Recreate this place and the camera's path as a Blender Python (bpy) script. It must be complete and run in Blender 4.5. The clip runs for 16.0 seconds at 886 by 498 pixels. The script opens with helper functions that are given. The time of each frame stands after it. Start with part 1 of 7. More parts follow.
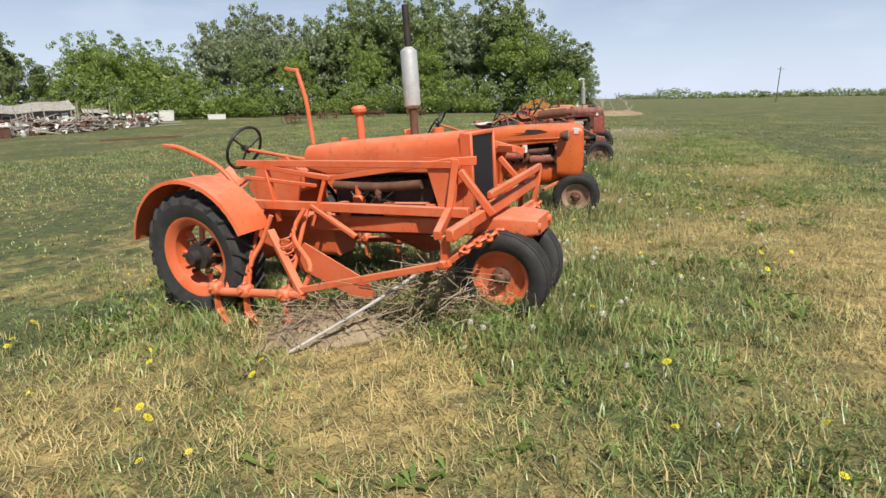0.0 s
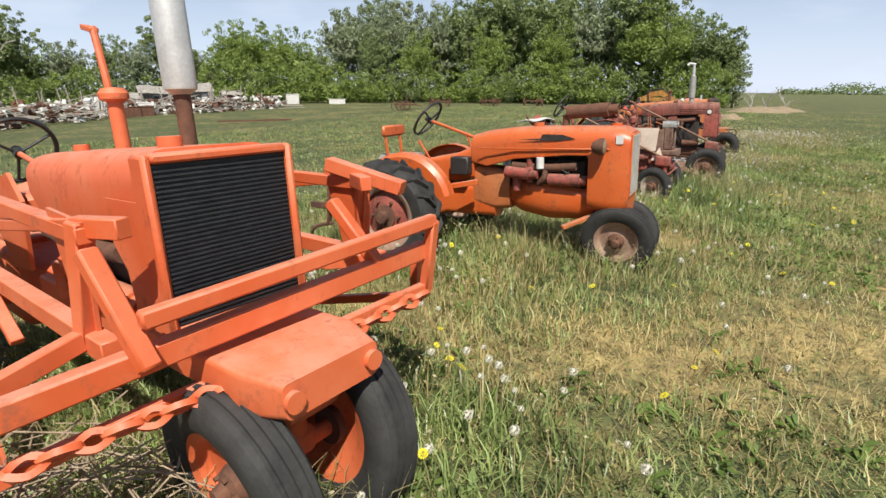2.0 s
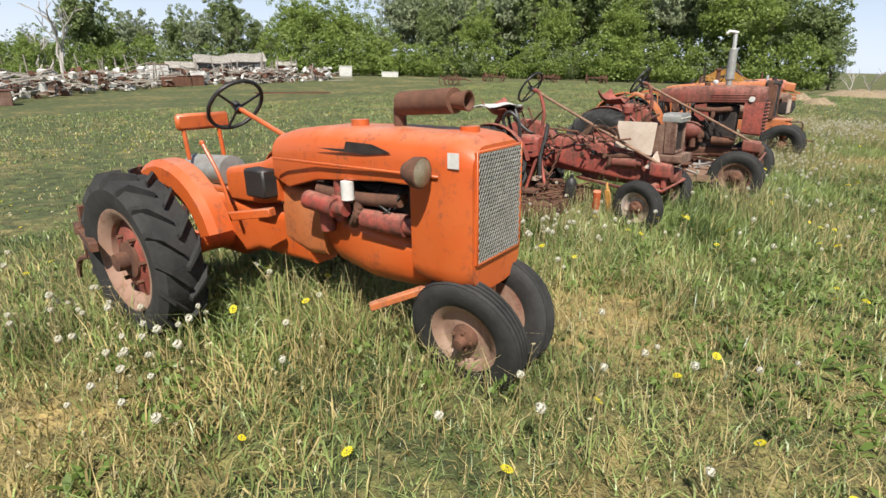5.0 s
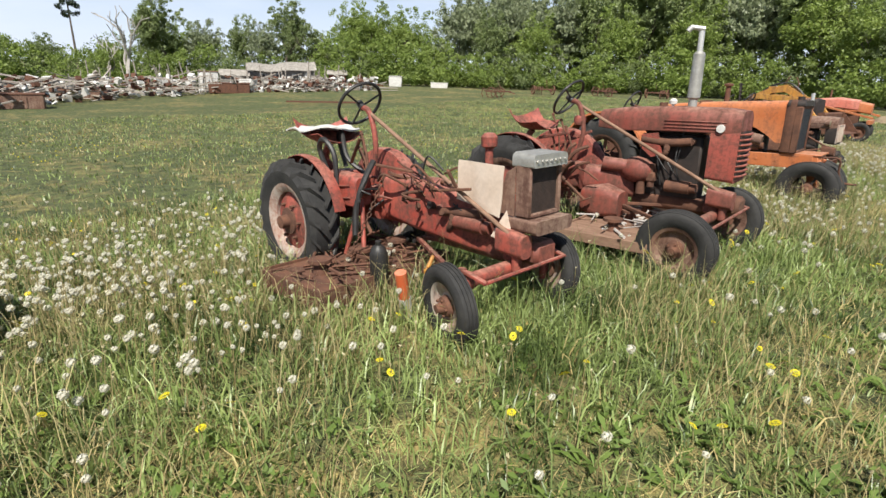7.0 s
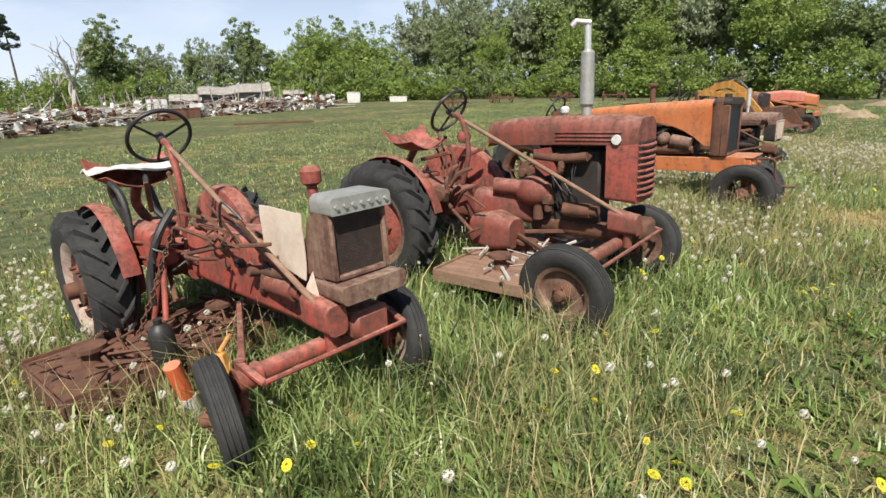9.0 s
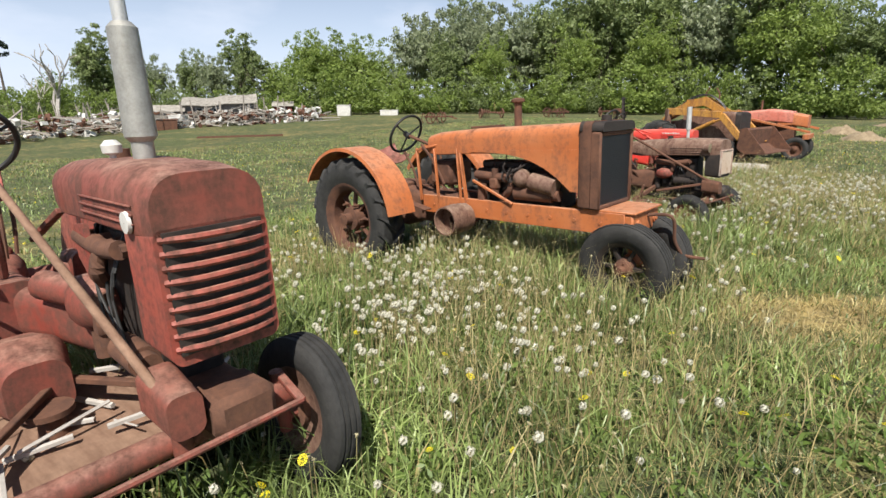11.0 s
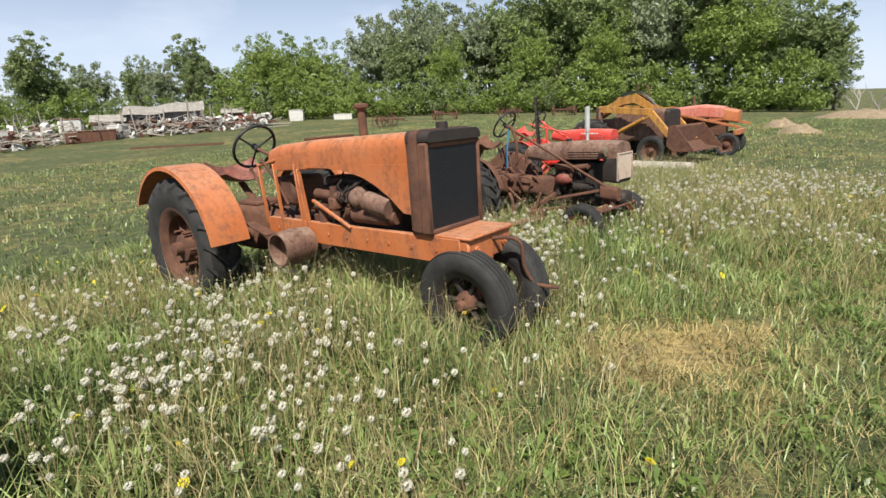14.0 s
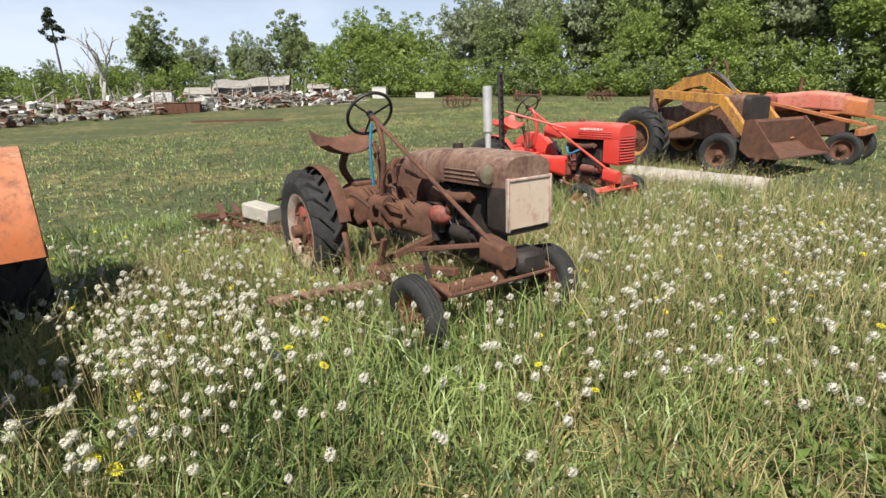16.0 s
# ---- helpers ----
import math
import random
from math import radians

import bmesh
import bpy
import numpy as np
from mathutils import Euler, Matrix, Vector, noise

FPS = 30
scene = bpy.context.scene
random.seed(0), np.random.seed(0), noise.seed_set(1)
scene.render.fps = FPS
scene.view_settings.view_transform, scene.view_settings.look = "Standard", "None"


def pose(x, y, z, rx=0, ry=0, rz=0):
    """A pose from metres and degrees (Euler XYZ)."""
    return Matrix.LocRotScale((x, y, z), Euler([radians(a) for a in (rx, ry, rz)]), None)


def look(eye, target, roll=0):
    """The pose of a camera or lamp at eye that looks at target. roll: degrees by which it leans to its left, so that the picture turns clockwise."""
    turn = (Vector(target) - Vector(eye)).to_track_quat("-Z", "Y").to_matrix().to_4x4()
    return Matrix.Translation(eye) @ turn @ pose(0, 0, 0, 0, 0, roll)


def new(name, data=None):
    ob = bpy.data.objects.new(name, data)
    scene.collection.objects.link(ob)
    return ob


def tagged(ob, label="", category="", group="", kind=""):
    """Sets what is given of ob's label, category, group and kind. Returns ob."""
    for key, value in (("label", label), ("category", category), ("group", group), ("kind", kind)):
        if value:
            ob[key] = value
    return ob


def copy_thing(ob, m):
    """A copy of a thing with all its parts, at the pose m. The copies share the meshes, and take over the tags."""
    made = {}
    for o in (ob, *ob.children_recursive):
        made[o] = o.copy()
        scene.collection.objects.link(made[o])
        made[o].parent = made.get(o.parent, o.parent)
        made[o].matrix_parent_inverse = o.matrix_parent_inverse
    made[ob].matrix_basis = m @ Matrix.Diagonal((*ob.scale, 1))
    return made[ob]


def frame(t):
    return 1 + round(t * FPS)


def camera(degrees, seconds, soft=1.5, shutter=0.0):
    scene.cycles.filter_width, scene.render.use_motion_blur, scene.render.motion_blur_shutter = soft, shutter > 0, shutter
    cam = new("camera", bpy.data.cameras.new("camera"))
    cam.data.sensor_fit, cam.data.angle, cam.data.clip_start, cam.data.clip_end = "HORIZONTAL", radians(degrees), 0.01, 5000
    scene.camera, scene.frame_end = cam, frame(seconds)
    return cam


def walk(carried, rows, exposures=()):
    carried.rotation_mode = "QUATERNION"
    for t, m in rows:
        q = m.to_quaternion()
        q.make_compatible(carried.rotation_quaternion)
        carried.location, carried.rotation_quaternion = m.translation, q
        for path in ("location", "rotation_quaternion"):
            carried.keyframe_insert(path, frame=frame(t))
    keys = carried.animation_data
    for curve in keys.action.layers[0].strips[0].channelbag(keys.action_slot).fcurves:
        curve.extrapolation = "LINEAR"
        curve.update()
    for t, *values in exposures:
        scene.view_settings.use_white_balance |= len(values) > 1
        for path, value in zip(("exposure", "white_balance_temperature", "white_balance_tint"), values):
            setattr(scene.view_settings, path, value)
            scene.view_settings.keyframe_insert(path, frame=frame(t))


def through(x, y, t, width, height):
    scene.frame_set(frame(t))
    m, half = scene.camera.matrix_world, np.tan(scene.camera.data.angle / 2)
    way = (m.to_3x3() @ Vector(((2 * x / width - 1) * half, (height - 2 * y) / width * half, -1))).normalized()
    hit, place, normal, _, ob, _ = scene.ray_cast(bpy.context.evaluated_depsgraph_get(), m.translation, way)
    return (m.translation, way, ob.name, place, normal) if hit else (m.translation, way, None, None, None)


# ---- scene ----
cam = camera(80.9, 16.0)
PATH = [
    (0, (11.022, 4.502, 1.588), (10.46, 6.342, 1.041), -1.0),
    (0.5, (11.285, 5.097, 1.638), (10.503, 6.862, 1.114), 0.9),
    (1, (11.293, 5.699, 1.633), (10.454, 7.431, 1.088), -0.7),
    (1.5, (11.789, 6.465, 1.536), (10.802, 8.111, 0.973), -2.3),
    (2, (11.666, 7.332, 1.557), (10.693, 8.979, 0.975), 0.3),
    (2.5, (11.777, 8.144, 1.571), (10.761, 9.763, 0.982), -0.0),
    (3, (11.851, 8.995, 1.55), (10.73, 10.535, 0.939), 0.8),
    (3.2, (11.842, 9.24, 1.526), (10.674, 10.741, 0.909), 1.0),
    (5.3, (12.193, 10.523, 1.577), (11.035, 12.008, 0.902), 1.4),
    (5.5, (12.396, 10.911, 1.561), (11.204, 12.373, 0.898), 0.6),
    (6, (12.477, 11.95, 1.635), (11.247, 13.375, 0.96), -0.5),
    (6.5, (12.559, 12.692, 1.607), (11.245, 14.051, 0.954), 0.8),
    (7, (12.492, 13.281, 1.591), (11.147, 14.616, 0.951), 2.1),
    (7.5, (12.492, 13.558, 1.607), (11.142, 14.898, 0.99), 1.9),
    (8, (12.473, 13.638, 1.594), (11.173, 15.025, 0.972), 0.4),
    (8.5, (12.612, 13.954, 1.608), (11.279, 15.316, 1.002), -0.7),
    (9, (12.536, 14.582, 1.614), (11.24, 15.983, 1.015), -1.0),
    (9.5, (12.533, 15.413, 1.589), (11.241, 16.829, 1.018), -0.3),
    (10, (12.672, 16.093, 1.6), (11.347, 17.479, 1.032), -0.9),
    (10.2, (12.654, 16.498, 1.583), (11.311, 17.868, 1.018), -0.7),
    (12.3, (12.837, 18.737, 1.63), (11.524, 20.149, 1.098), 0.5),
    (12.5, (12.843, 18.751, 1.644), (11.554, 20.185, 1.111), -0.2),
    (13, (12.838, 18.792, 1.638), (11.585, 20.257, 1.104), 0.1),
    (13.5, (12.848, 18.823, 1.64), (11.628, 20.318, 1.113), -0.4),
    (14, (13.03, 19.119, 1.601), (11.771, 20.572, 1.053), -1.7),
    (14.5, (13.119, 20.081, 1.587), (11.833, 21.499, 1.008), -1.7),
    (15, (13.111, 21.051, 1.553), (11.78, 22.412, 0.941), -2.4),
    (15.5, (12.834, 22.256, 1.502), (11.419, 23.534, 0.898), -2.1),
    (16, (12.789, 22.903, 1.507), (11.281, 24.066, 0.897), -0.5),
]
walk(cam, [(t, look(eye, target, roll)) for t, eye, target, roll in PATH], [(0.0, 0.39), (4.0, 0.55), (10.0, 0.58), (12.5, 0.52), (16.0, 0.55)])

# ---- sky and sun ----
SUN_EL, SUN_AZ = radians(54), radians(142)   # azimuth clockwise from +y


def make_sky():
    w = bpy.data.worlds.new("sky")
    scene.world = w
    w.use_nodes = True
    nt = w.node_tree
    nt.nodes.clear()
    out = nt.nodes.new("ShaderNodeOutputWorld")
    bg = nt.nodes.new("ShaderNodeBackground")
    sky = nt.nodes.new("ShaderNodeTexSky")
    sky.sky_type = "NISHITA"
    sky.sun_disc = False
    sky.sun_elevation = SUN_EL
    sky.sun_rotation = SUN_AZ
    sky.air_density, sky.dust_density, sky.ozone_density = 1.0, 0.4, 2.4
    # thin high clouds
    tc = nt.nodes.new("ShaderNodeTexCoord")
    mp = nt.nodes.new("ShaderNodeMapping")
    mp.inputs["Scale"].default_value = (1.2, 1.2, 4.2)
    no = nt.nodes.new("ShaderNodeTexNoise")
    no.inputs["Scale"].default_value = 2.3
    no.inputs["Detail"].default_value = 7
    no.inputs["Roughness"].default_value = 0.55
    rp = nt.nodes.new("ShaderNodeValToRGB")
    rp.color_ramp.elements[0].position = 0.50
    rp.color_ramp.elements[1].position = 0.68
    mx = nt.nodes.new("ShaderNodeMixRGB")
    mx.inputs[2].default_value = (10.4, 10.8, 11.6, 1)
    ml = nt.nodes.new("ShaderNodeMath")
    ml.operation = "MULTIPLY"
    ml.inputs[1].default_value = 0.48
    L = nt.links.new
    L(tc.outputs["Generated"], mp.inputs["Vector"])
    L(mp.outputs[0], no.inputs["Vector"])
    L(no.outputs["Fac"], rp.inputs[0])
    L(rp.outputs[0], ml.inputs[0])
    L(ml.outputs[0], mx.inputs[0])
    L(sky.outputs[0], mx.inputs[1])
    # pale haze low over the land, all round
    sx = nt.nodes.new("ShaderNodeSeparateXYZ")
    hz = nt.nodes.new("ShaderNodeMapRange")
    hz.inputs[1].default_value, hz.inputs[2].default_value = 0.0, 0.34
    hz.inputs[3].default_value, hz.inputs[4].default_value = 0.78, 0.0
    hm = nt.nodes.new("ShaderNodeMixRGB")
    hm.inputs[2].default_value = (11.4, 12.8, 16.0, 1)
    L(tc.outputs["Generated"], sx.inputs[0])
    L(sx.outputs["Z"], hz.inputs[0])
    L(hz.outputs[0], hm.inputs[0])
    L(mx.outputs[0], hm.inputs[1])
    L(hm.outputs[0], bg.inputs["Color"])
    bg.inputs["Strength"].default_value = 0.055
    L(bg.outputs[0], out.inputs["Surface"])


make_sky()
sun = new("sun", bpy.data.lights.new("sun", "SUN"))
sun.data.energy, sun.data.angle, sun.data.color = 5.0, radians(0.53), (1.0, 0.95, 0.87)
sun_way = Vector((math.sin(SUN_AZ) * math.cos(SUN_EL), math.cos(SUN_AZ) * math.cos(SUN_EL), math.sin(SUN_EL)))
sun.matrix_world = look(sun_way * 60, (0, 0, 0))


# ---- materials ----
def material(name, rough=0.6, metal=0.0):
    m = bpy.data.materials.new(name)
    m.use_nodes = True
    b = m.node_tree.nodes["Principled BSDF"]
    b.inputs["Roughness"].default_value = rough
    b.inputs["Metallic"].default_value = metal
    return m, m.node_tree, b


def ramp(nt, stops):
    r = nt.nodes.new("ShaderNodeValToRGB")
    els = r.color_ramp.elements
    while len(els) < len(stops):
        els.new(0.5)
    for e, (p, c) in zip(els, stops):
        e.position = p
        e.color = (*c, 1) if len(c) == 3 else c
    return r


def noise_node(nt, scale, detail=4, rough=0.6, coord="Object", stretch=None):
    tc = nt.nodes.new("ShaderNodeTexCoord")
    n = nt.nodes.new("ShaderNodeTexNoise")
    n.inputs["Scale"].default_value = scale
    n.inputs["Detail"].default_value = detail
    n.inputs["Roughness"].default_value = rough
    src = tc.outputs[coord]
    if stretch:
        mp = nt.nodes.new("ShaderNodeMapping")
        mp.inputs["Scale"].default_value = stretch
        nt.links.new(src, mp.inputs["Vector"])
        src = mp.outputs[0]
    nt.links.new(src, n.inputs["Vector"])
    return n


def bump(nt, b, height, strength, dist=0.01):
    bp = nt.nodes.new("ShaderNodeBump")
    bp.inputs["Strength"].default_value = strength
    bp.inputs["Distance"].default_value = dist
    nt.links.new(height, bp.inputs["Height"])
    nt.links.new(bp.outputs[0], b.inputs["Normal"])


def mix(nt, fac, a, c, mode="MIX"):
    m = nt.nodes.new("ShaderNodeMixRGB")
    m.blend_type = mode
    for i, v in enumerate((fac, a, c)):
        if isinstance(v, (int, float)):
            m.inputs[i].default_value = v
        elif isinstance(v, tuple):
            m.inputs[i].default_value = (*v, 1)
        else:
            nt.links.new(v, m.inputs[i])
    return m.outputs[0]


def paint(name, base, faded, rust, amount, rough=0.55):
    """Old enamel: sun-faded in large patches, chipped to rust in small ones."""
    m, nt, b = material(name, rough)
    big = noise_node(nt, 2.2, 5, 0.6)
    fine = noise_node(nt, 24, 8, 0.72)
    streak = noise_node(nt, 9, 7, 0.7, stretch=(1, 1, 0.22))
    fr = ramp(nt, [(0.35, (0, 0, 0)), (0.68, (1, 1, 1))])
    nt.links.new(big.outputs["Fac"], fr.inputs[0])
    c = mix(nt, fr.outputs[0], base, faded)
    # chalky bleaching and dust on what lies open to the sky
    geo = nt.nodes.new("ShaderNodeNewGeometry")
    sep = nt.nodes.new("ShaderNodeSeparateXYZ")
    nt.links.new(geo.outputs["Normal"], sep.inputs[0])
    up = nt.nodes.new("ShaderNodeMapRange")
    up.inputs[1].default_value, up.inputs[2].default_value, up.inputs[4].default_value = 0.55, 1.0, 0.75
    nt.links.new(sep.outputs["Z"], up.inputs[0])
    chalk = nt.nodes.new("ShaderNodeMath")
    chalk.operation = "MULTIPLY"
    dust = noise_node(nt, 5, 6, 0.65)
    dr = ramp(nt, [(0.36, (0.25, 0.25, 0.25)), (0.62, (1, 1, 1))])
    nt.links.new(dust.outputs["Fac"], dr.inputs[0])
    nt.links.new(up.outputs[0], chalk.inputs[0])
    nt.links.new(dr.outputs[0], chalk.inputs[1])
    c = mix(nt, chalk.outputs[0], c, tuple(.45 * v + .55 * w for v, w in zip(faded, (0.46, 0.36, 0.27))))
    chips = nt.nodes.new("ShaderNodeMath")
    chips.operation = "ADD"
    half = nt.nodes.new("ShaderNodeMath")
    half.operation = "MULTIPLY"
    half.inputs[1].default_value = 0.5
    nt.links.new(fine.outputs["Fac"], chips.inputs[0])
    nt.links.new(streak.outputs["Fac"], chips.inputs[1])
    nt.links.new(chips.outputs[0], half.inputs[0])
    lo = 0.68 - 0.28 * amount
    rr = ramp(nt, [(lo - 0.02, (0, 0, 0)), (lo + 0.15, (1, 1, 1))])
    nt.links.new(half.outputs[0], rr.inputs[0])
    grain = noise_node(nt, 60, 4, 0.7)
    rust_c = mix(nt, grain.outputs["Fac"], tuple(v * 0.6 for v in rust), tuple(min(1, v * 1.4) for v in rust))
    c = mix(nt, rr.outputs[0], c, rust_c)
    nt.links.new(c, b.inputs["Base Color"])
    ro = nt.nodes.new("ShaderNodeMapRange")
    ro.inputs[3].default_value = rough
    ro.inputs[4].default_value = 0.9
    nt.links.new(rr.outputs[0], ro.inputs[0])
    nt.links.new(ro.outputs[0], b.inputs["Roughness"])
    bump(nt, b, half.outputs[0], 0.35, 0.004)
    return m


def two_tone(name, a, c, scale, rough=0.8, bumpy=0.4, metal=0.0, stretch=None, dist=0.006):
    m, nt, b = material(name, rough, metal)
    n = noise_node(nt, scale, 7, 0.65, stretch=stretch)
    n2 = noise_node(nt, scale * 7, 4, 0.6)
    r = ramp(nt, [(0.36, a), (0.66, c)])
    nt.links.new(n.outputs["Fac"], r.inputs[0])
    col = mix(nt, 0.35, r.outputs[0], mix(nt, n2.outputs["Fac"], tuple(v * 0.5 for v in a), tuple(min(1, v * 1.3) for v in c)))
    nt.links.new(col, b.inputs["Base Color"])
    bump(nt, b, n2.outputs["Fac"], bumpy, dist)
    return m


RUST = (0.16, 0.065, 0.035)
M_ORANGE = paint("orange_enamel", (0.56, 0.095, 0.024), (0.62, 0.165, 0.07), (0.24, 0.075, 0.035), 0.45)
M_ORANGE2 = paint("orange_enamel_worn", (0.50, 0.085, 0.014), (0.52, 0.12, 0.03), (0.09, 0.045, 0.03), 0.45, 0.40)
M_ORANGE_RUST = paint("orange_enamel_rusty", (0.44, 0.125, 0.035), (0.48, 0.17, 0.065), (0.17, 0.07, 0.038), 0.62)
M_RED_OLD = paint("faded_red_enamel", (0.30, 0.05, 0.034), (0.36, 0.095, 0.065), (0.09, 0.04, 0.028), 0.80)
M_RED_RUST = paint("rusted_red_enamel", (0.22, 0.045, 0.03), (0.24, 0.08, 0.055), (0.10, 0.042, 0.028), 0.85)
M_BROWN_RUST = paint("bare_rusted_tin", (0.17, 0.085, 0.055), (0.27, 0.18, 0.13), (0.10, 0.047, 0.032), 0.85)
M_RED_NEW = paint("bright_red_enamel", (0.60, 0.035, 0.025), (0.60, 0.07, 0.05), (0.25, 0.05, 0.03), 0.15, 0.4)
M_YELLOW = paint("worn_yellow_enamel", (0.52, 0.23, 0.025), (0.50, 0.26, 0.06), (0.17, 0.075, 0.04), 0.72)
M_RIM_WHITE = paint("chalky_white_rim", (0.46, 0.42, 0.37), (0.42, 0.33, 0.27), (0.26, 0.11, 0.07), 0.75)
M_RIM_TAN = paint("dusty_tan_rim", (0.30, 0.17, 0.12), (0.38, 0.27, 0.20), (0.20, 0.08, 0.05), 0.6)
M_RUST = two_tone("rusted_steel", (0.055, 0.027, 0.019), (0.17, 0.075, 0.042), 9, 0.9)
M_DARK = two_tone("greasy_cast_iron", (0.010, 0.009, 0.008), (0.042, 0.029, 0.023), 12, 0.7)
M_STEEL = two_tone("weathered_grey_steel", (0.30, 0.29, 0.26), (0.48, 0.47, 0.43), 14, 0.5, 0.2, 0.5)
M_SILVER = two_tone("silver_muffler_paint", (0.52, 0.51, 0.48), (0.70, 0.69, 0.66), 10, 0.42, 0.15, 0.5)
M_RUBBER = two_tone("sun_cracked_rubber", (0.010, 0.010, 0.010), (0.042, 0.04, 0.037), 7, 0.8, 0.5)
M_BLACK = two_tone("black_rubber_plastic", (0.012, 0.012, 0.012), (0.035, 0.033, 0.03), 12, 0.5, 0.2)
M_CORE = two_tone("black_radiator_core", (0.008, 0.009, 0.011), (0.028, 0.03, 0.034), 30, 0.55, 0.6)
M_CARD = two_tone("weathered_cardboard", (0.55, 0.43, 0.33), (0.66, 0.55, 0.45), 5, 0.9, 0.2)
M_GLASS_LENS = two_tone("dull_headlight_lens", (0.10, 0.08, 0.05), (0.26, 0.22, 0.15), 18, 0.2, 0.1)
M_WHITE = two_tone("dirty_white_paint", (0.46, 0.44, 0.40), (0.72, 0.71, 0.67), 6, 0.6, 0.15)
M_WOOD = two_tone("grey_weathered_wood", (0.20, 0.17, 0.14), (0.42, 0.38, 0.33), 3, 0.9, 0.5, stretch=(1, 8, 8))
M_OLDBOARD = two_tone("brown_weathered_board", (0.15, 0.08, 0.05), (0.29, 0.18, 0.12), 4, 0.9, 0.5, stretch=(1, 6, 6))
M_STRAW = two_tone("dead_straw", (0.13, 0.09, 0.055), (0.40, 0.31, 0.21), 20, 0.9, 0.3)
M_DIRT = two_tone("dry_dirt", (0.17, 0.12, 0.07), (0.33, 0.26, 0.165), 6, 0.95, 0.6, dist=0.02)
M_BLUE = two_tone("blue_hose", (0.03, 0.16, 0.30), (0.05, 0.25, 0.42), 8, 0.5, 0.1)


def leafy(name, a, c, rough=0.6, through=0.25, patch=0.35, depth=0.5, contrast=(0.0, 1.0)):
    m, nt, b = material(name, rough)
    g = nt.nodes.new("ShaderNodeNewGeometry")
    r = ramp(nt, [(0.0, a), (1.0, c)])
    nt.links.new(g.outputs["Random Per Island"], r.inputs[0])
    col = r.outputs[0]
    n = noise_node(nt, patch, 3, 0.5)
    nr = nt.nodes.new("ShaderNodeMapRange")
    nr.inputs[1].default_value, nr.inputs[2].default_value = contrast
    nt.links.new(n.outputs["Fac"], nr.inputs[0])
    col = mix(nt, depth, col, mix(nt, nr.outputs[0], tuple(v * 0.55 for v in a), tuple(min(1, v * 1.25) for v in c)))
    nt.links.new(col, b.inputs["Base Color"])
    tr = nt.nodes.new("ShaderNodeBsdfTranslucent")
    nt.links.new(col, tr.inputs["Color"])
    ms = nt.nodes.new("ShaderNodeMixShader")
    ms.inputs[0].default_value = through
    nt.links.new(b.outputs[0], ms.inputs[1])
    nt.links.new(tr.outputs[0], ms.inputs[2])
    nt.links.new(ms.outputs[0], nt.nodes["Material Output"].inputs["Surface"])
    return m


M_LEAF_A = leafy("cottonwood_leaves", (0.085, 0.135, 0.038), (0.31, 0.37, 0.15), 0.5, 0.40)
M_LEAF_B = leafy("shrub_leaves", (0.095, 0.165, 0.028), (0.33, 0.41, 0.10), 0.5, 0.40)
M_LEAF_C = leafy("silvery_willow_leaves", (0.12, 0.165, 0.075), (0.36, 0.40, 0.24), 0.45, 0.4)
M_LEAF_D = leafy("conifer_needles", (0.015, 0.03, 0.014), (0.04, 0.06, 0.03))
M_GRASS = leafy("green_grass_blades", (0.020, 0.060, 0.010), (0.36, 0.44, 0.15), 0.40, 0.22, 1.5, 0.62, (0.32, 0.68))
M_GRASS_DRY = leafy("straw_grass_blades", (0.25, 0.18, 0.065), (0.64, 0.53, 0.24), 0.6, 0.30, 2.2, 0.55, (0.3, 0.7))
M_LEAFLOW = leafy("dandelion_leaves", (0.09, 0.16, 0.03), (0.21, 0.29, 0.07), 0.45, 0.35)
M_PUFF = leafy("dandelion_seed_heads", (0.46, 0.43, 0.33), (0.82, 0.79, 0.66), 0.9, 0.25)
M_BUD = leafy("spent_flower_heads", (0.30, 0.25, 0.12), (0.66, 0.60, 0.38), 0.8, 0.25)
M_FLOWER = leafy("dandelion_flowers", (0.75, 0.60, 0.01), (0.85, 0.72, 0.03), 0.7, 0.2)
M_STALK = leafy("pale_flower_stalks", (0.20, 0.13, 0.06), (0.52, 0.46, 0.22), 0.6, 0.2)
M_BARK = two_tone("grey_bark", (0.07, 0.055, 0.042), (0.17, 0.14, 0.11), 3, 0.95, 0.8, stretch=(4, 4, 0.6), dist=0.05)
M_DEADWOOD = two_tone("bleached_dead_wood", (0.30, 0.27, 0.24), (0.52, 0.49, 0.45), 3, 0.9, 0.4)


# ---- shape helpers ----
def part(name, bm, mat, parent=None, label="", smooth=True):
    me = bpy.data.meshes.new(name)
    bm.normal_update()
    bm.to_mesh(me)
    bm.free()
    for mm in mat if isinstance(mat, (list, tuple)) else [mat]:
        me.materials.append(mm)
    if smooth:
        me.polygons.foreach_set("use_smooth", [True] * len(me.polygons))
        me.set_sharp_from_angle(angle=radians(38))
    ob = new(name, me)
    if parent is not None:
        ob.parent = parent
    if label:
        tagged(ob, label)
    return ob


def base(name, m, label, category, group=""):
    e = new(name)
    e.matrix_world = m
    e.empty_display_size = 0.2
    return tagged(e, label, category, group)


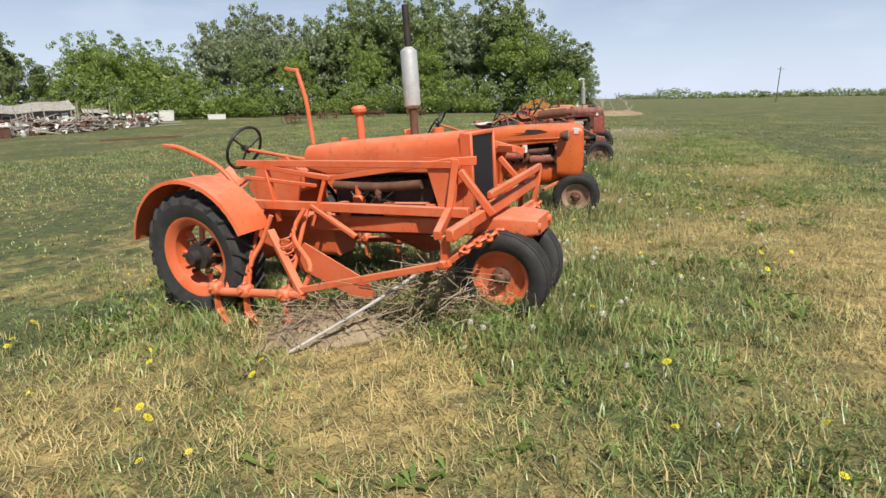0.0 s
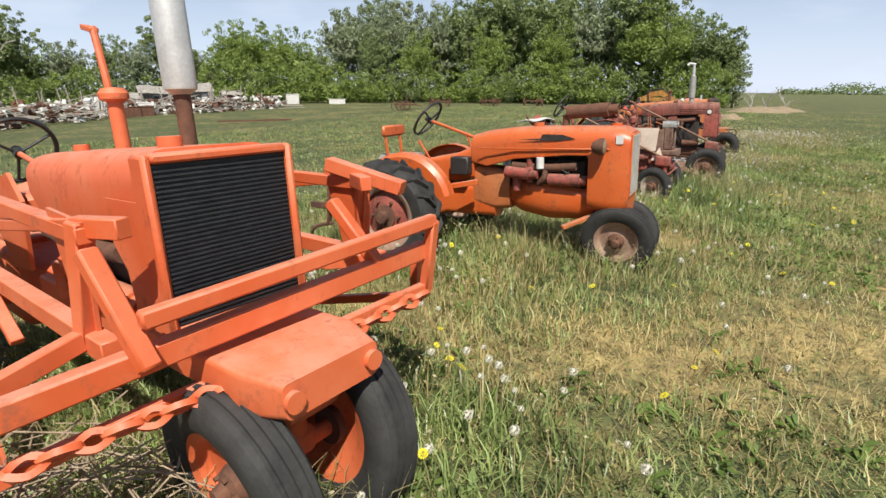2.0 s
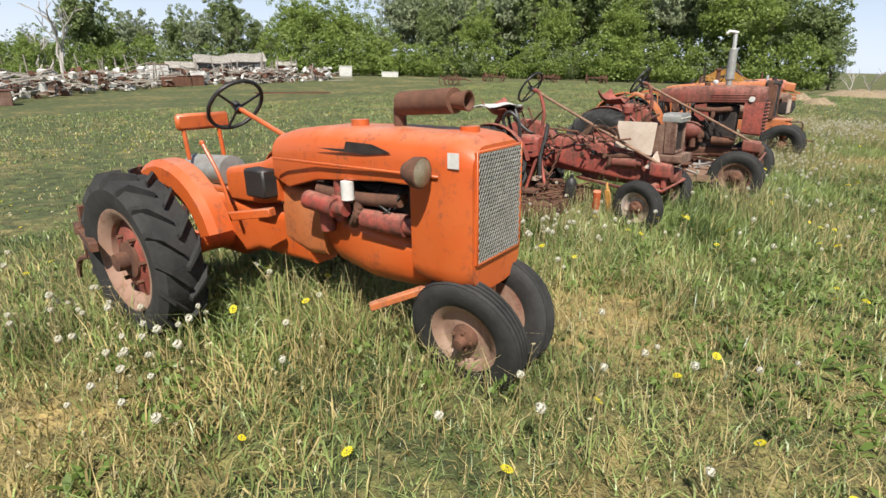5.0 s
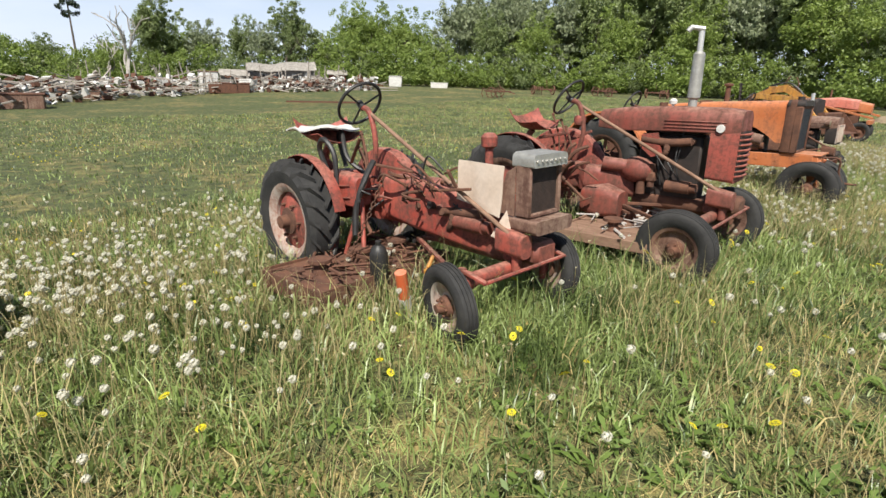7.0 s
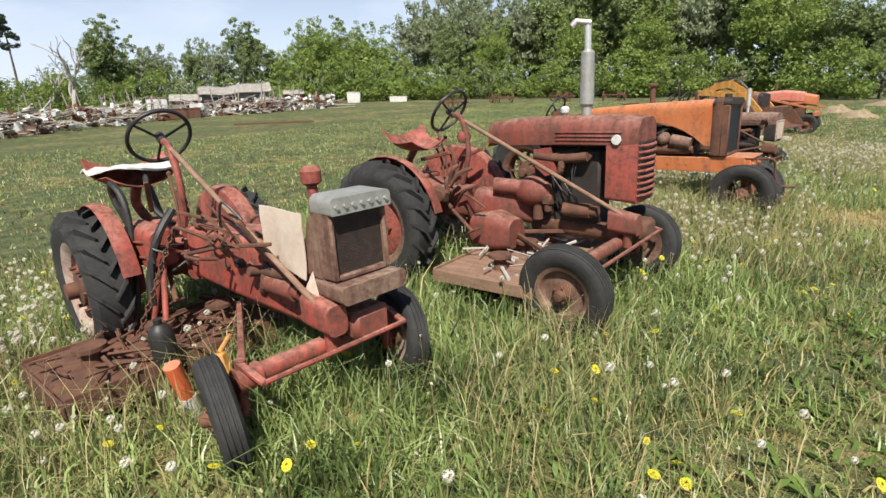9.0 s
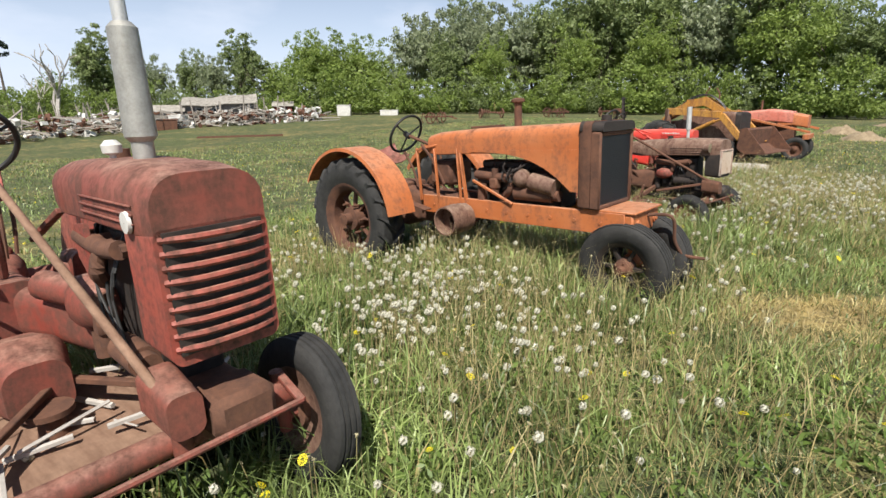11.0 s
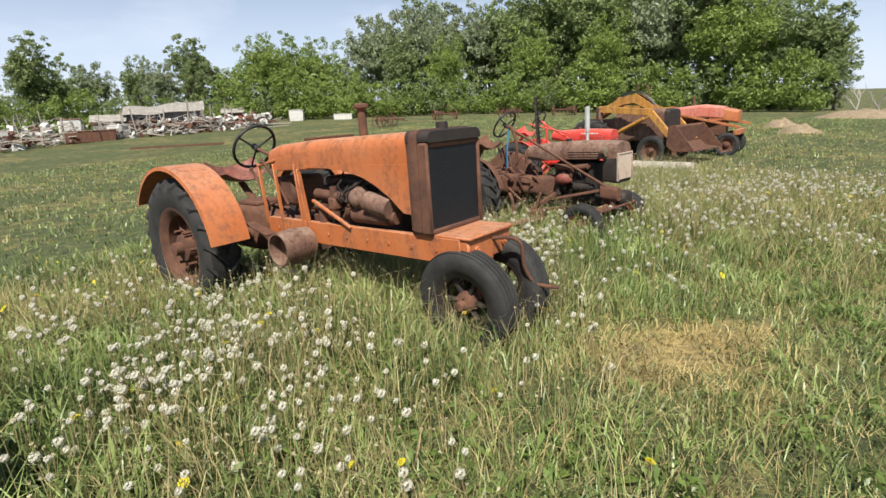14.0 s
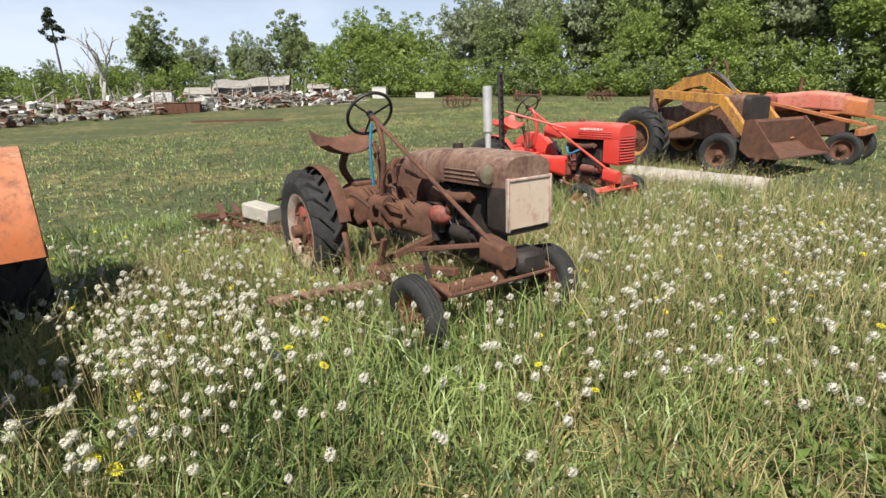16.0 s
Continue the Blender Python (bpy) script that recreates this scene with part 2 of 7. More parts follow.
def box(bm, c, size, rot=None, bevel=0.0):
    m = Matrix.Translation(c) @ (rot.to_4x4() if rot else Matrix.Identity(4)) @ Matrix.Diagonal((*size, 1))
    r = bmesh.ops.create_cube(bm, size=1.0, matrix=m)
    if bevel:
        es = list({e for v in r["verts"] for e in v.link_edges})
        bmesh.ops.bevel(bm, geom=es, offset=bevel, segments=1, affect="EDGES", clamp_overlap=True)
    return bm


def turn(a, axis):
    return Matrix.Rotation(radians(a), 3, axis)


def along(p0, p1):
    d = Vector(p1) - Vector(p0)
    return d.length, (Vector(p0) + Vector(p1)) / 2, d.to_track_quat("X", "Z").to_matrix()


def beam(bm, p0, p1, w, h, bevel=0.004):
    n, mid, r = along(p0, p1)
    return box(bm, mid, (n, w, h), r, bevel)


def rod(bm, p0, p1, r, seg=10, r2=None):
    n = (Vector(p1) - Vector(p0)).length
    mid = (Vector(p0) + Vector(p1)) / 2
    q = (Vector(p1) - Vector(p0)).to_track_quat("Z", "X").to_matrix().to_4x4()
    bmesh.ops.create_cone(bm, cap_ends=True, segments=seg, radius1=r, radius2=r if r2 is None else r2, depth=n,
                          matrix=Matrix.Translation(mid) @ q)
    return bm


def pipe(bm, pts, r, seg=8, closed=False):
    """A round tube along a smooth line through the points."""
    P = [Vector(p) for p in pts]
    fine = []
    n = len(P)
    for i in range(n if closed else n - 1):
        a, b_, c, d = (P[(i + k) % n] if closed else P[min(max(i + k, 0), n - 1)] for k in (-1, 0, 1, 2))
        for s in range(5):
            t = s / 5
            fine.append(0.5 * (2 * b_ + (c - a) * t + (2 * a - 5 * b_ + 4 * c - d) * t * t + (3 * b_ - a - 3 * c + d) * t ** 3))
    if not closed:
        fine.append(P[-1])
    rings = []
    up = Vector((0.13, 0.27, 0.95))
    m = len(fine)
    for i, p in enumerate(fine):
        d = (fine[(i + 1) % m] - fine[i - 1]) if closed else (fine[min(i + 1, m - 1)] - fine[max(i - 1, 0)])
        d = d.normalized() if d.length > 1e-9 else Vector((1, 0, 0))
        s = d.cross(up)
        s = s.normalized() if s.length > 1e-3 else d.orthogonal().normalized()
        u = s.cross(d)
        rings.append([bm.verts.new(p + r * (math.cos(2 * math.pi * k / seg) * s + math.sin(2 * math.pi * k / seg) * u)) for k in range(seg)])
    for i in range(m if closed else m - 1):
        a, b_ = rings[i], rings[(i + 1) % m]
        for k in range(seg):
            bm.faces.new((a[k], a[(k + 1) % seg], b_[(k + 1) % seg], b_[k]))
    if not closed:
        bm.faces.new(rings[0][::-1])
        bm.faces.new(rings[-1])
    return bm


def lathe(bm, profile, centre=(0, 0, 0), axis="Y", seg=32, closed=True):
    """Turns (radius, along) points about an axis."""
    rings = []
    for k in range(seg):
        a = 2 * math.pi * k / seg
        ring = []
        for r, s in profile:
            u, w = r * math.cos(a), r * math.sin(a)
            v = {"Y": (u, s, w), "Z": (u, w, s), "X": (s, u, w)}[axis]
            ring.append(bm.verts.new(Vector(v) + Vector(centre)))
        rings.append(ring)
    n = len(profile)
    for k in range(seg):
        a, b_ = rings[k], rings[(k + 1) % seg]
        for i in range(n if closed else n - 1):
            j = (i + 1) % n
            bm.faces.new((a[i], a[j], b_[j], b_[i]))
    return bm


def plate(bm, outline, thick, place):
    """A flat plate: the outline in the plane's own x, y, with its thickness, laid by the matrix place."""
    lo = [bm.verts.new(place @ Vector((x, y, -thick / 2))) for x, y in outline]
    hi = [bm.verts.new(place @ Vector((x, y, thick / 2))) for x, y in outline]
    n = len(outline)
    bm.faces.new(lo[::-1])
    bm.faces.new(hi)
    for i in range(n):
        bm.faces.new((lo[i], lo[(i + 1) % n], hi[(i + 1) % n], hi[i]))
    return bm


SIDE = Matrix(((1, 0, 0, 0), (0, 0, -1, 0), (0, 1, 0, 0), (0, 0, 0, 1)))   # plate x, y -> world x, z


def side(y):
    return Matrix.Translation((0, y, 0)) @ SIDE


def loft(bm, sections, corner=5, cap=True, open_bottom=False):
    """A body of rounded cross-sections: (x, y centre, half width, z low, z high, radius top, radius low)."""
    rings = []
    for x, yc, hw, z0, z1, rt, rb in sections:
        ring = []
        for cy, cz, r, a0 in ((hw, z0, rb, -90), (hw, z1, rt, 0), (-hw, z1, rt, 90), (-hw, z0, rb, 180)):
            ccy = cy - math.copysign(r, cy)
            ccz = cz + r if cz == z0 else cz - r
            for k in range(corner + 1):
                a = radians(a0 + 90 * k / corner)
                ring.append(bm.verts.new((x, yc + ccy + r * math.cos(a), ccz + r * math.sin(a))))
        rings.append(ring)
    n = len(rings[0])
    for a, b_ in zip(rings, rings[1:]):
        for k in range(n):
            if open_bottom and k == n - 1:
                continue
            bm.faces.new((a[k], a[(k + 1) % n], b_[(k + 1) % n], b_[k]))
    if cap:
        bm.faces.new(rings[0][::-1])
        bm.faces.new(rings[-1])
    return bm


def solid(bm, t):
    bmesh.ops.recalc_face_normals(bm, faces=bm.faces)
    bmesh.ops.solidify(bm, geom=bm.faces[:], thickness=t)
    return bm


def B():
    return bmesh.new()


# ---- wheels ----
def rear_wheel(parent, at, r, w, rim_mat, disc_mat, outward, lugs=20, rim_r=0.60, spokes=False, name="rear_wheel"):
    """Drive wheel with a lugged tyre; outward is -1 for the side that shows -y, +1 for the other."""
    x, y, z = at
    rr = r * rim_r
    b = B()
    hw = w / 2
    # rim trough
    lathe(b, [(rr + .02, -hw * .82), (rr + .02, -hw * .76), (rr - .05, -hw * .55), (rr - .05, hw * .55), (rr + .02, hw * .76), (rr + .02, hw * .82),
              (rr - .015, hw * .80), (rr - .065, hw * .5), (rr - .065, -hw * .5), (rr - .015, -hw * .80)], at, seg=36)
    wheel = part(name, b, rim_mat, parent)
    b = B()
    o = outward
    if spokes:
        for k in range(8):
            a = k * math.pi / 4
            c, s = math.cos(a), math.sin(a)
            b = B()
            beam(b, (x + .08 * c, y + o * .02, z + .08 * s), (x + (rr - .05) * c, y - o * .02, z + (rr - .05) * s), .05, .022)
            part("spoke", b, disc_mat, wheel)
    else:
        lathe(b, [(rr - .055, -o * .02), (rr * .78, o * .035), (rr * .42, o * .07), (.10, o * .075), (.10, o * .06), (rr * .42, o * .055), (rr * .78, o * .02), (rr - .055, -o * .035)], at, seg=32)
        part("wheel_disc", b, disc_mat, wheel)
    b = B()
    lathe(b, [(.001, o * .17), (.055, o * .165), (.06, o * .10), (.115, o * .09), (.12, o * .05), (.12, -o * .10), (.001, -o * .10)], at, seg=20, closed=False)
    hub_mat = M_RUST if disc_mat is not M_ORANGE else M_DARK
    part("hub", b, hub_mat, wheel)
    for k in range(6):
        a = k * math.pi / 3
        b = B()
        rod(b, (x + .155 * math.cos(a), y + o * .03, z + .155 * math.sin(a)), (x + .155 * math.cos(a), y + o * .10, z + .155 * math.sin(a)), .014, 6)
        part("bolt", b, hub_mat, wheel)
    b = B()
    ro = r - .035
    lathe(b, [(rr + .005, -hw * .80), (rr + .07, -hw * .97), (r * .82, -hw), (ro - .05, -hw * .93), (ro - .012, -hw * .78), (ro, 0), (ro - .012, hw * .78), (ro - .05, hw * .93),
              (r * .82, hw), (rr + .07, hw * .97), (rr + .005, hw * .80), (rr - .01, hw * .6), (rr - .01, -hw * .6)], at, seg=44)
    part("tyre", b, M_RUBBER, wheel, "worn black tractor tyre with deep lugs")
    for sgn in (-1, 1):
        b = B()
        ring = []
        for i in range(4):
            t = i / 3
            a = (t - 0.5) * 0.30
            drop = .0 if i < 3 else .055
            lift = .035 if i < 3 else .012
            lo, hi = ro - .02 - drop, ro + lift - drop * .7
            da = .034 + .012 * t
            ring.append([b.verts.new((q * math.cos(a + e), sgn * hw * (0.02 + 0.98 * t), q * math.sin(a + e))) for q, e in ((lo, -da), (hi, -da * .62), (hi, da * .62), (lo, da))])
        for p, q in zip(ring, ring[1:]):
            for i in range(3):
                b.faces.new((p[i], p[i + 1], q[i + 1], q[i]))
        b.faces.new(ring[0][::-1])
        b.faces.new(ring[-1])
        bmesh.ops.recalc_face_normals(b, faces=b.faces)
        first = part("lug", b, M_RUBBER, wheel)
        for k in range(lugs):
            ob = first if k == 0 else new("lug", first.data)
            ob.parent = wheel
            ob.matrix_local = Matrix.Translation(at) @ Matrix.Rotation(-2 * math.pi * (k + (0.5 if sgn > 0 else 0)) / lugs, 4, "Y")
    return wheel


def front_wheel(parent, at, r, w, rim_mat, outward, lean=0.0, steer=0.0, spokes=False, name="front_wheel"):
    """Small ribbed steering wheel."""
    hw = w / 2
    rr = r * .60
    o = outward
    b = B()
    if spokes:
        lathe(b, [(rr + .01, -hw * .7), (rr - .03, -hw * .5), (rr - .03, hw * .5), (rr + .01, hw * .7), (rr - .012, hw * .68), (rr - .042, hw * .4), (rr - .042, -hw * .4), (rr - .012, -hw * .68)], seg=28)
    else:
        lathe(b, [(rr + .01, o * hw * .75), (rr - .03, o * hw * .55), (rr - .05, o * hw * .1), (rr * .55, o * .0), (.07, o * .012), (.07, -o * .02), (rr * .6, -o * .02), (rr - .03, -o * hw * .6), (rr + .01, -o * hw * .7)], seg=28)
    wheel = part(name, b, rim_mat, parent)
    wheel.matrix_local = pose(*at, lean, 0, steer)
    for k in range(6 if spokes else 0):
        a = k * math.pi / 3
        b = B()
        beam(b, (.05 * math.cos(a), 0, .05 * math.sin(a)), ((rr - .02) * math.cos(a), 0, (rr - .02) * math.sin(a)), .03, .03)
        part("spoke", b, rim_mat, wheel)
    b = B()
    lathe(b, [(.001, o * .10), (.03, o * .098), (.038, o * .06), (.065, o * .045), (.075, o * .012), (.075, -o * .05), (.001, -o * .05)], seg=16, closed=False)
    part("hub", b, M_RUST, wheel)
    for k in range(5):
        a = k * 2 * math.pi / 5
        b = B()
        rod(b, (.055 * math.cos(a), o * .02, .055 * math.sin(a)), (.055 * math.cos(a), o * .065, .055 * math.sin(a)), .009, 6)
        part("bolt", b, M_RUST, wheel)
    b = B()
    pr = [(rr, -hw * .72), (rr + .03, -hw * .92), (r * .82, -hw), (r * .93, -hw * .9), (r * .975, -hw * .68)]
    ribs = 4
    for i in range(ribs):
        c = -hw * .6 + i * hw * 1.2 / (ribs - 1)
        d = hw * .13
        pr += [(r * .975, c - d), (r, c - d * .8), (r, c + d * .8), (r * .975, c + d)] if i not in (0,) else [(r * .985, c - d), (r, c + d * .8), (r * .975, c + d)]
    pr += [(r * .975, hw * .72), (r * .93, hw * .9), (r * .82, hw), (rr + .03, hw * .92), (rr, hw * .72), (rr - .008, 0)]
    lathe(b, pr, seg=36)
    part("tyre", b, M_RUBBER, wheel, "black ribbed front tyre, worn")
    return wheel


def steering_wheel(parent, c, r, tilt, mat=None, spokes=3, column_to=None, column_mat=None):
    """tilt: degrees by which the wheel's axis leans back from upright."""
    ax = Vector((-math.sin(radians(tilt)), 0, math.cos(radians(tilt))))
    s = Vector((0, 1, 0))
    f = s.cross(ax)
    c = Vector(c)
    b = B()
    pipe(b, [c + r * (math.cos(2 * math.pi * k / 12) * s + math.sin(2 * math.pi * k / 12) * f) for k in range(12)], .014, 8, True)
    w = part("steering_wheel", b, mat or M_BLACK, parent)
    b = B()
    for k in range(spokes):
        a = 2 * math.pi * k / spokes + .5
        rod(b, c - ax * .03, c + r * (math.cos(a) * s + math.sin(a) * f), .009, 8)
    rod(b, c - ax * .06, c + ax * .015, .03, 12)
    part("spokes", b, mat or M_BLACK, w)
    if column_to:
        b = B()
        rod(b, c - ax * .03, column_to, .017, 10)
        part("steering_column", b, column_mat or M_RUST, parent)
    return w


def pan_seat(parent, c, w, mat, label=""):
    """A dished steel pan seat."""
    b = B()
    rows, cols = 7, 9
    g = []
    for i in range(rows):
        line = []
        for j in range(cols):
            u, v = i / (rows - 1) * 2 - 1, j / (cols - 1) * 2 - 1
            k = 1 - .18 * v * v if u > 0 else 1 - .35 * v * v
            x = c[0] + u * w * .42 * k
            y = c[1] + v * w * .5 * (1 - .10 * u)
            z = c[2] + .12 * max(0, -u) ** 2 + .085 * abs(v) ** 2.2 - .015 * (1 - u * u)
            line.append(b.verts.new((x, y, z)))
        g.append(line)
    for i in range(rows - 1):
        for j in range(cols - 1):
            b.faces.new((g[i][j], g[i + 1][j], g[i + 1][j + 1], g[i][j + 1]))
    solid(b, .008)
    return part("seat", b, mat, parent, label)


def fender(parent, cx, cz, r, y0, y1, a0, a1, mat, skirt=0.06):
    """A bent sheet over a wheel, from angle a0 to a1 (degrees, 0 ahead, 90 up), with rolled edges."""
    b = B()
    n = 18
    prof = [(-skirt, 0), (-.012, 0), (0, .012), (0, .98), (-.03, 1.0)]
    g = []
    for i in range(n + 1):
        a = radians(a0 + (a1 - a0) * i / n)
        g.append([b.verts.new((cx + (r + d) * math.cos(a), y0 + (y1 - y0) * s, cz + (r + d) * math.sin(a))) for d, s in prof])
    for p, q in zip(g, g[1:]):
        for k in range(len(prof) - 1):
            b.faces.new((p[k], p[k + 1], q[k + 1], q[k]))
    solid(b, .006)
    return part("fender", b, mat, parent)


def engine(parent, x0, x1, yc, z0, z1, hw, mat, acc_mat, seed, side_y=-1):
    """Engine block with head, ports, manifold, starter, generator, wires on the side that shows."""
    rnd = random.Random(seed)
    n = x1 - x0
    b = B()
    box(b, ((x0 + x1) / 2, yc, (z0 + z1 * 1.0) / 2), (n, hw * 2, (z1 - z0)), None, .02)
    box(b, ((x0 + x1) / 2, yc, z1 + .035), (n * .92, hw * 1.5, .07), None, .02)
    box(b, ((x0 + x1) / 2, yc, z0 - .05), (n * .9, hw * 1.6, .12), None, .04)
    for k in range(5):
        xx = x0 + n * (k + .5) / 5
        rod(b, (xx, yc + side_y * hw * .9, z0 + .1), (xx, yc + side_y * (hw + .018), z0 + .1), .035, 10)
    eng = part("engine_block", b, mat, parent)
    b = B()
    s = side_y
    yy = yc + s * (hw + .06)
    pipe(b, [(x0 + .05, yy, z1 - .05), (x0 + n * .5, yy, z1 - .07), (x1 - .08, yy, z1 - .05)], .038, 10)
    for k in range(4):
        xx = x0 + n * (.14 + .24 * k)
        rod(b, (xx, yc + s * hw, z1 - .05), (xx, yy, z1 - .055), .026, 8)
    pipe(b, [(x0 + n * .5, yy, z1 - .07), (x0 + n * .5, yy + s * .03, z1 - .16), (x0 + n * .42, yy, z1 - .22)], .03, 8)
    part("manifold", b, M_RUST, eng)
    b = B()
    rod(b, (x0 + n * .55, yy, z0 + .13), (x1 - .04, yy, z0 + .13), .06, 16)
    rod(b, (x1 - .05, yy, z0 + .13), (x1 + .02, yy, z0 + .13), .045, 14)
    part("generator", b, acc_mat, eng)
    b = B()
    box(b, (x0 + n * .30, yy + s * .01, z0 + .20), (.09, .08, .10), None, .015)
    rod(b, (x0 + n * .30, yy + s * .01, z0 + .25), (x0 + n * .30, yy + s * .01, z0 + .33), .03, 10)
    rod(b, (x0 + n * .30, yy + s * .01, z0 + .10), (x0 + n * .30, yy + s * .01, z0 + .16), .035, 10)
    part("carburettor", b, acc_mat, eng)
    b = B()
    rod(b, (x0 + n * .13, yy, z0 + .02), (x0 + n * .13, yy, z0 + .19), .045, 14)
    part("oil_filter", b, acc_mat, eng)
    b = B()
    for k in range(5):
        p = Vector((x0 + n * rnd.uniform(.2, .9), yy + s * .02, z0 + rnd.uniform(.1, .25)))
        q = Vector((x0 + n * rnd.uniform(.1, .9), yc + s * hw * .8, z1 + rnd.uniform(-.02, .06)))
        pipe(b, [p, (p + q) / 2 + Vector((rnd.uniform(-.06, .06), s * .05, rnd.uniform(-.05, .04))), q], .006, 6)
    part("wires", b, M_BLACK, eng)
    return eng


# ---- lie of the land ----
def ground_z(x, y):
    """Level by the path, falling gently away past the row of tractors towards the yard."""
    d = max(0.0, 10.6 - x)
    t = min(1.0, max(0.0, (y - 22) / 34))
    z = -0.95 * (1 - math.exp(-d / 17)) * (1 - t * t * (3 - 2 * t))
    z += 0.03 * math.sin(x * .9 + 1.3) * math.sin(y * .7) * min(1, d / 3 + .25)
    far = max(0.0, math.hypot(x - 11, y - 15) - 30)
    z += 0.35 * math.sin(x * .05 + 2) * math.sin(y * .043) * min(1, far / 40)
    return z


def on_ground(x, y, heading=0.0, wheelbase=2.0, sink=0.0):
    h = radians(heading)
    z0, z1 = ground_z(x, y), ground_z(x + wheelbase * math.cos(h), y + wheelbase * math.sin(h))
    return pose(x, y, z0 - sink, 0, -math.degrees(math.atan2(z1 - z0, wheelbase)), heading)


def rear_axle(parent, y0, y1, z, mat, r=.075, x=0.0, yc=0.0):
    b = B()
    for s, yy in ((-1, y0), (1, y1)):
        lathe(b, [(r, 0), (r * .8, s * abs(yy - yc) * .5), (r * .95, s * abs(yy - yc)), (.001, s * abs(yy - yc)), (.001, 0)], (x, yc, z), seg=16, closed=False)
    return part("rear_axle", b, mat, parent)


def transmission(parent, x0, x1, yc, z0, z1, hw, mat):
    b = B()
    loft(b, [(x0, yc, hw, z0, z1, .06, .06), (x0 + (x1 - x0) * .35, yc, hw, z0, z1, .07, .06), (x0 + (x1 - x0) * .5, yc, hw * .72, z0 + .06, z1 - .06, .07, .06), (x1, yc, hw * .75, z0 + .06, z1 - .05, .07, .06)])
    box(b, (x0 + (x1 - x0) * .2, yc, z1 + .015), ((x1 - x0) * .3, hw * 1.5, .05), None, .015)
    for k in range(4):
        rod(b, (x0 + .03, yc - hw - .01, z0 + .06 + k * (z1 - z0 - .12) / 3), (x0 + .03, yc - hw + .01, z0 + .06 + k * (z1 - z0 - .12) / 3), .014, 6)
    return part("transmission_case", b, mat, parent)


def radiator(parent, x, yc, hw, z0, z1, depth, shell_mat, core_mat, mesh_guard=False, frame=.035):
    """Radiator shell standing at x (its front), with the core set back in its frame."""
    b = B()
    for y in (yc - hw + frame / 2, yc + hw - frame / 2):
        box(b, (x - depth / 2, y, (z0 + z1) / 2), (depth, frame, z1 - z0), None, .012)
    box(b, (x - depth / 2, yc, z0 + frame / 2), (depth - .004, hw * 2 - frame * 2, frame), None, .008)
    box(b, (x - depth / 2, yc, z1 - frame / 2), (depth - .004, hw * 2 - frame * 2, frame), None, .008)
    sh = part("radiator_shell", b, shell_mat, parent)
    b = B()
    box(b, (x - depth * .55, yc, (z0 + z1) / 2), (depth * .6, hw * 2 - frame * 2 - .002, z1 - z0 - frame * 2 - .002))
    part("radiator_core", b, core_mat, sh)
    n = 34
    for k in range(n):
        zz = z0 + frame + (z1 - z0 - 2 * frame) * (k + .5) / n
        b = B()
        box(b, (x - depth * .24, yc, zz), (.012, hw * 2 - frame * 2 - .006, (z1 - z0) / n * .35))
        part("fin", b, core_mat, sh)
    return sh


def tricycle_front(parent, x, r, w, rim_mat, mat, post_top, lean=8, spread=.20, spokes=False):
    b = B()
    rod(b, (x, 0, r + .05), (x, 0, post_top), .055, 14, .075)
    box(b, (x, 0, r + .03), (.12, .16, .12), None, .03)
    rod(b, (x, -spread, r), (x, spread, r), .032, 10)
    part("front_pedestal", b, mat, parent)
    for s in (-1, 1):
        front_wheel(parent, (x, s * spread, r), r, w, rim_mat, s, lean=-s * lean, spokes=spokes)


def wide_front(parent, x, r, w, yl, yr, yc, axle_z, rim_mat, mat, lean=5, steer=0):
    """Tube axle with drop knuckles and a tie rod ahead of it."""
    b = B()
    rod(b, (x, yr + .12, axle_z), (x, yl - .12, axle_z), .05, 14)
    rod(b, (x, yr + .08, axle_z), (x, yr + .20, axle_z), .062, 14)
    rod(b, (x, yl - .20, axle_z), (x, yl - .08, axle_z), .062, 14)
    box(b, (x - .03, yc, axle_z + .06), (.16, .18, .10), None, .02)
    axle = part("front_axle", b, mat, parent)
    for yy, s in ((yr, -1), (yl, 1)):
        b = B()
        rod(b, (x, yy - s * .12, axle_z + .10), (x, yy - s * .10, r - .06), .028, 10)
        rod(b, (x, yy - s * .12, r), (x, yy + s * .03, r), .022, 8)
        beam(b, (x, yy - s * .11, axle_z + .09), (x + .20, yy - s * .13, axle_z + .04), .035, .022)
        part("knuckle", b, mat, axle)
        front_wheel(parent, (x, yy, r), r, w, rim_mat, s, lean=-s * lean, steer=steer)
    b = B()
    rod(b, (x + .20, yr + .13, axle_z + .045), (x + .20, yl - .13, axle_z + .045), .014, 8)
    part("tie_rod", b, M_RUST if mat is M_BROWN_RUST else mat, axle)
    return axle


def lever(bm, p, q, r=.011, knob=.02):
    pipe(bm, [p, (Vector(p) + Vector(q)) / 2 + Vector((.03, 0, 0)), q], r, 6)
    if knob:
        bmesh.ops.create_icosphere(bm, subdivisions=1, radius=knob, matrix=Matrix.Translation(q))


def chain(bm, pts, link=.045, r=.006):
    P = [Vector(p) for p in pts]
    i = 0
    for a, c in zip(P, P[1:]):
        n = max(1, int((c - a).length / (link * .8)))
        for k in range(n):
            m = a + (c - a) * (k + .5) / n
            d = (c - a).normalized()
            s = d.orthogonal().normalized()
            s = s if i % 2 else d.cross(s)
            i += 1
            pipe(bm, [m + d * link * .5, m + s * link * .28, m - d * link * .5, m - s * link * .28], r, 4, True)


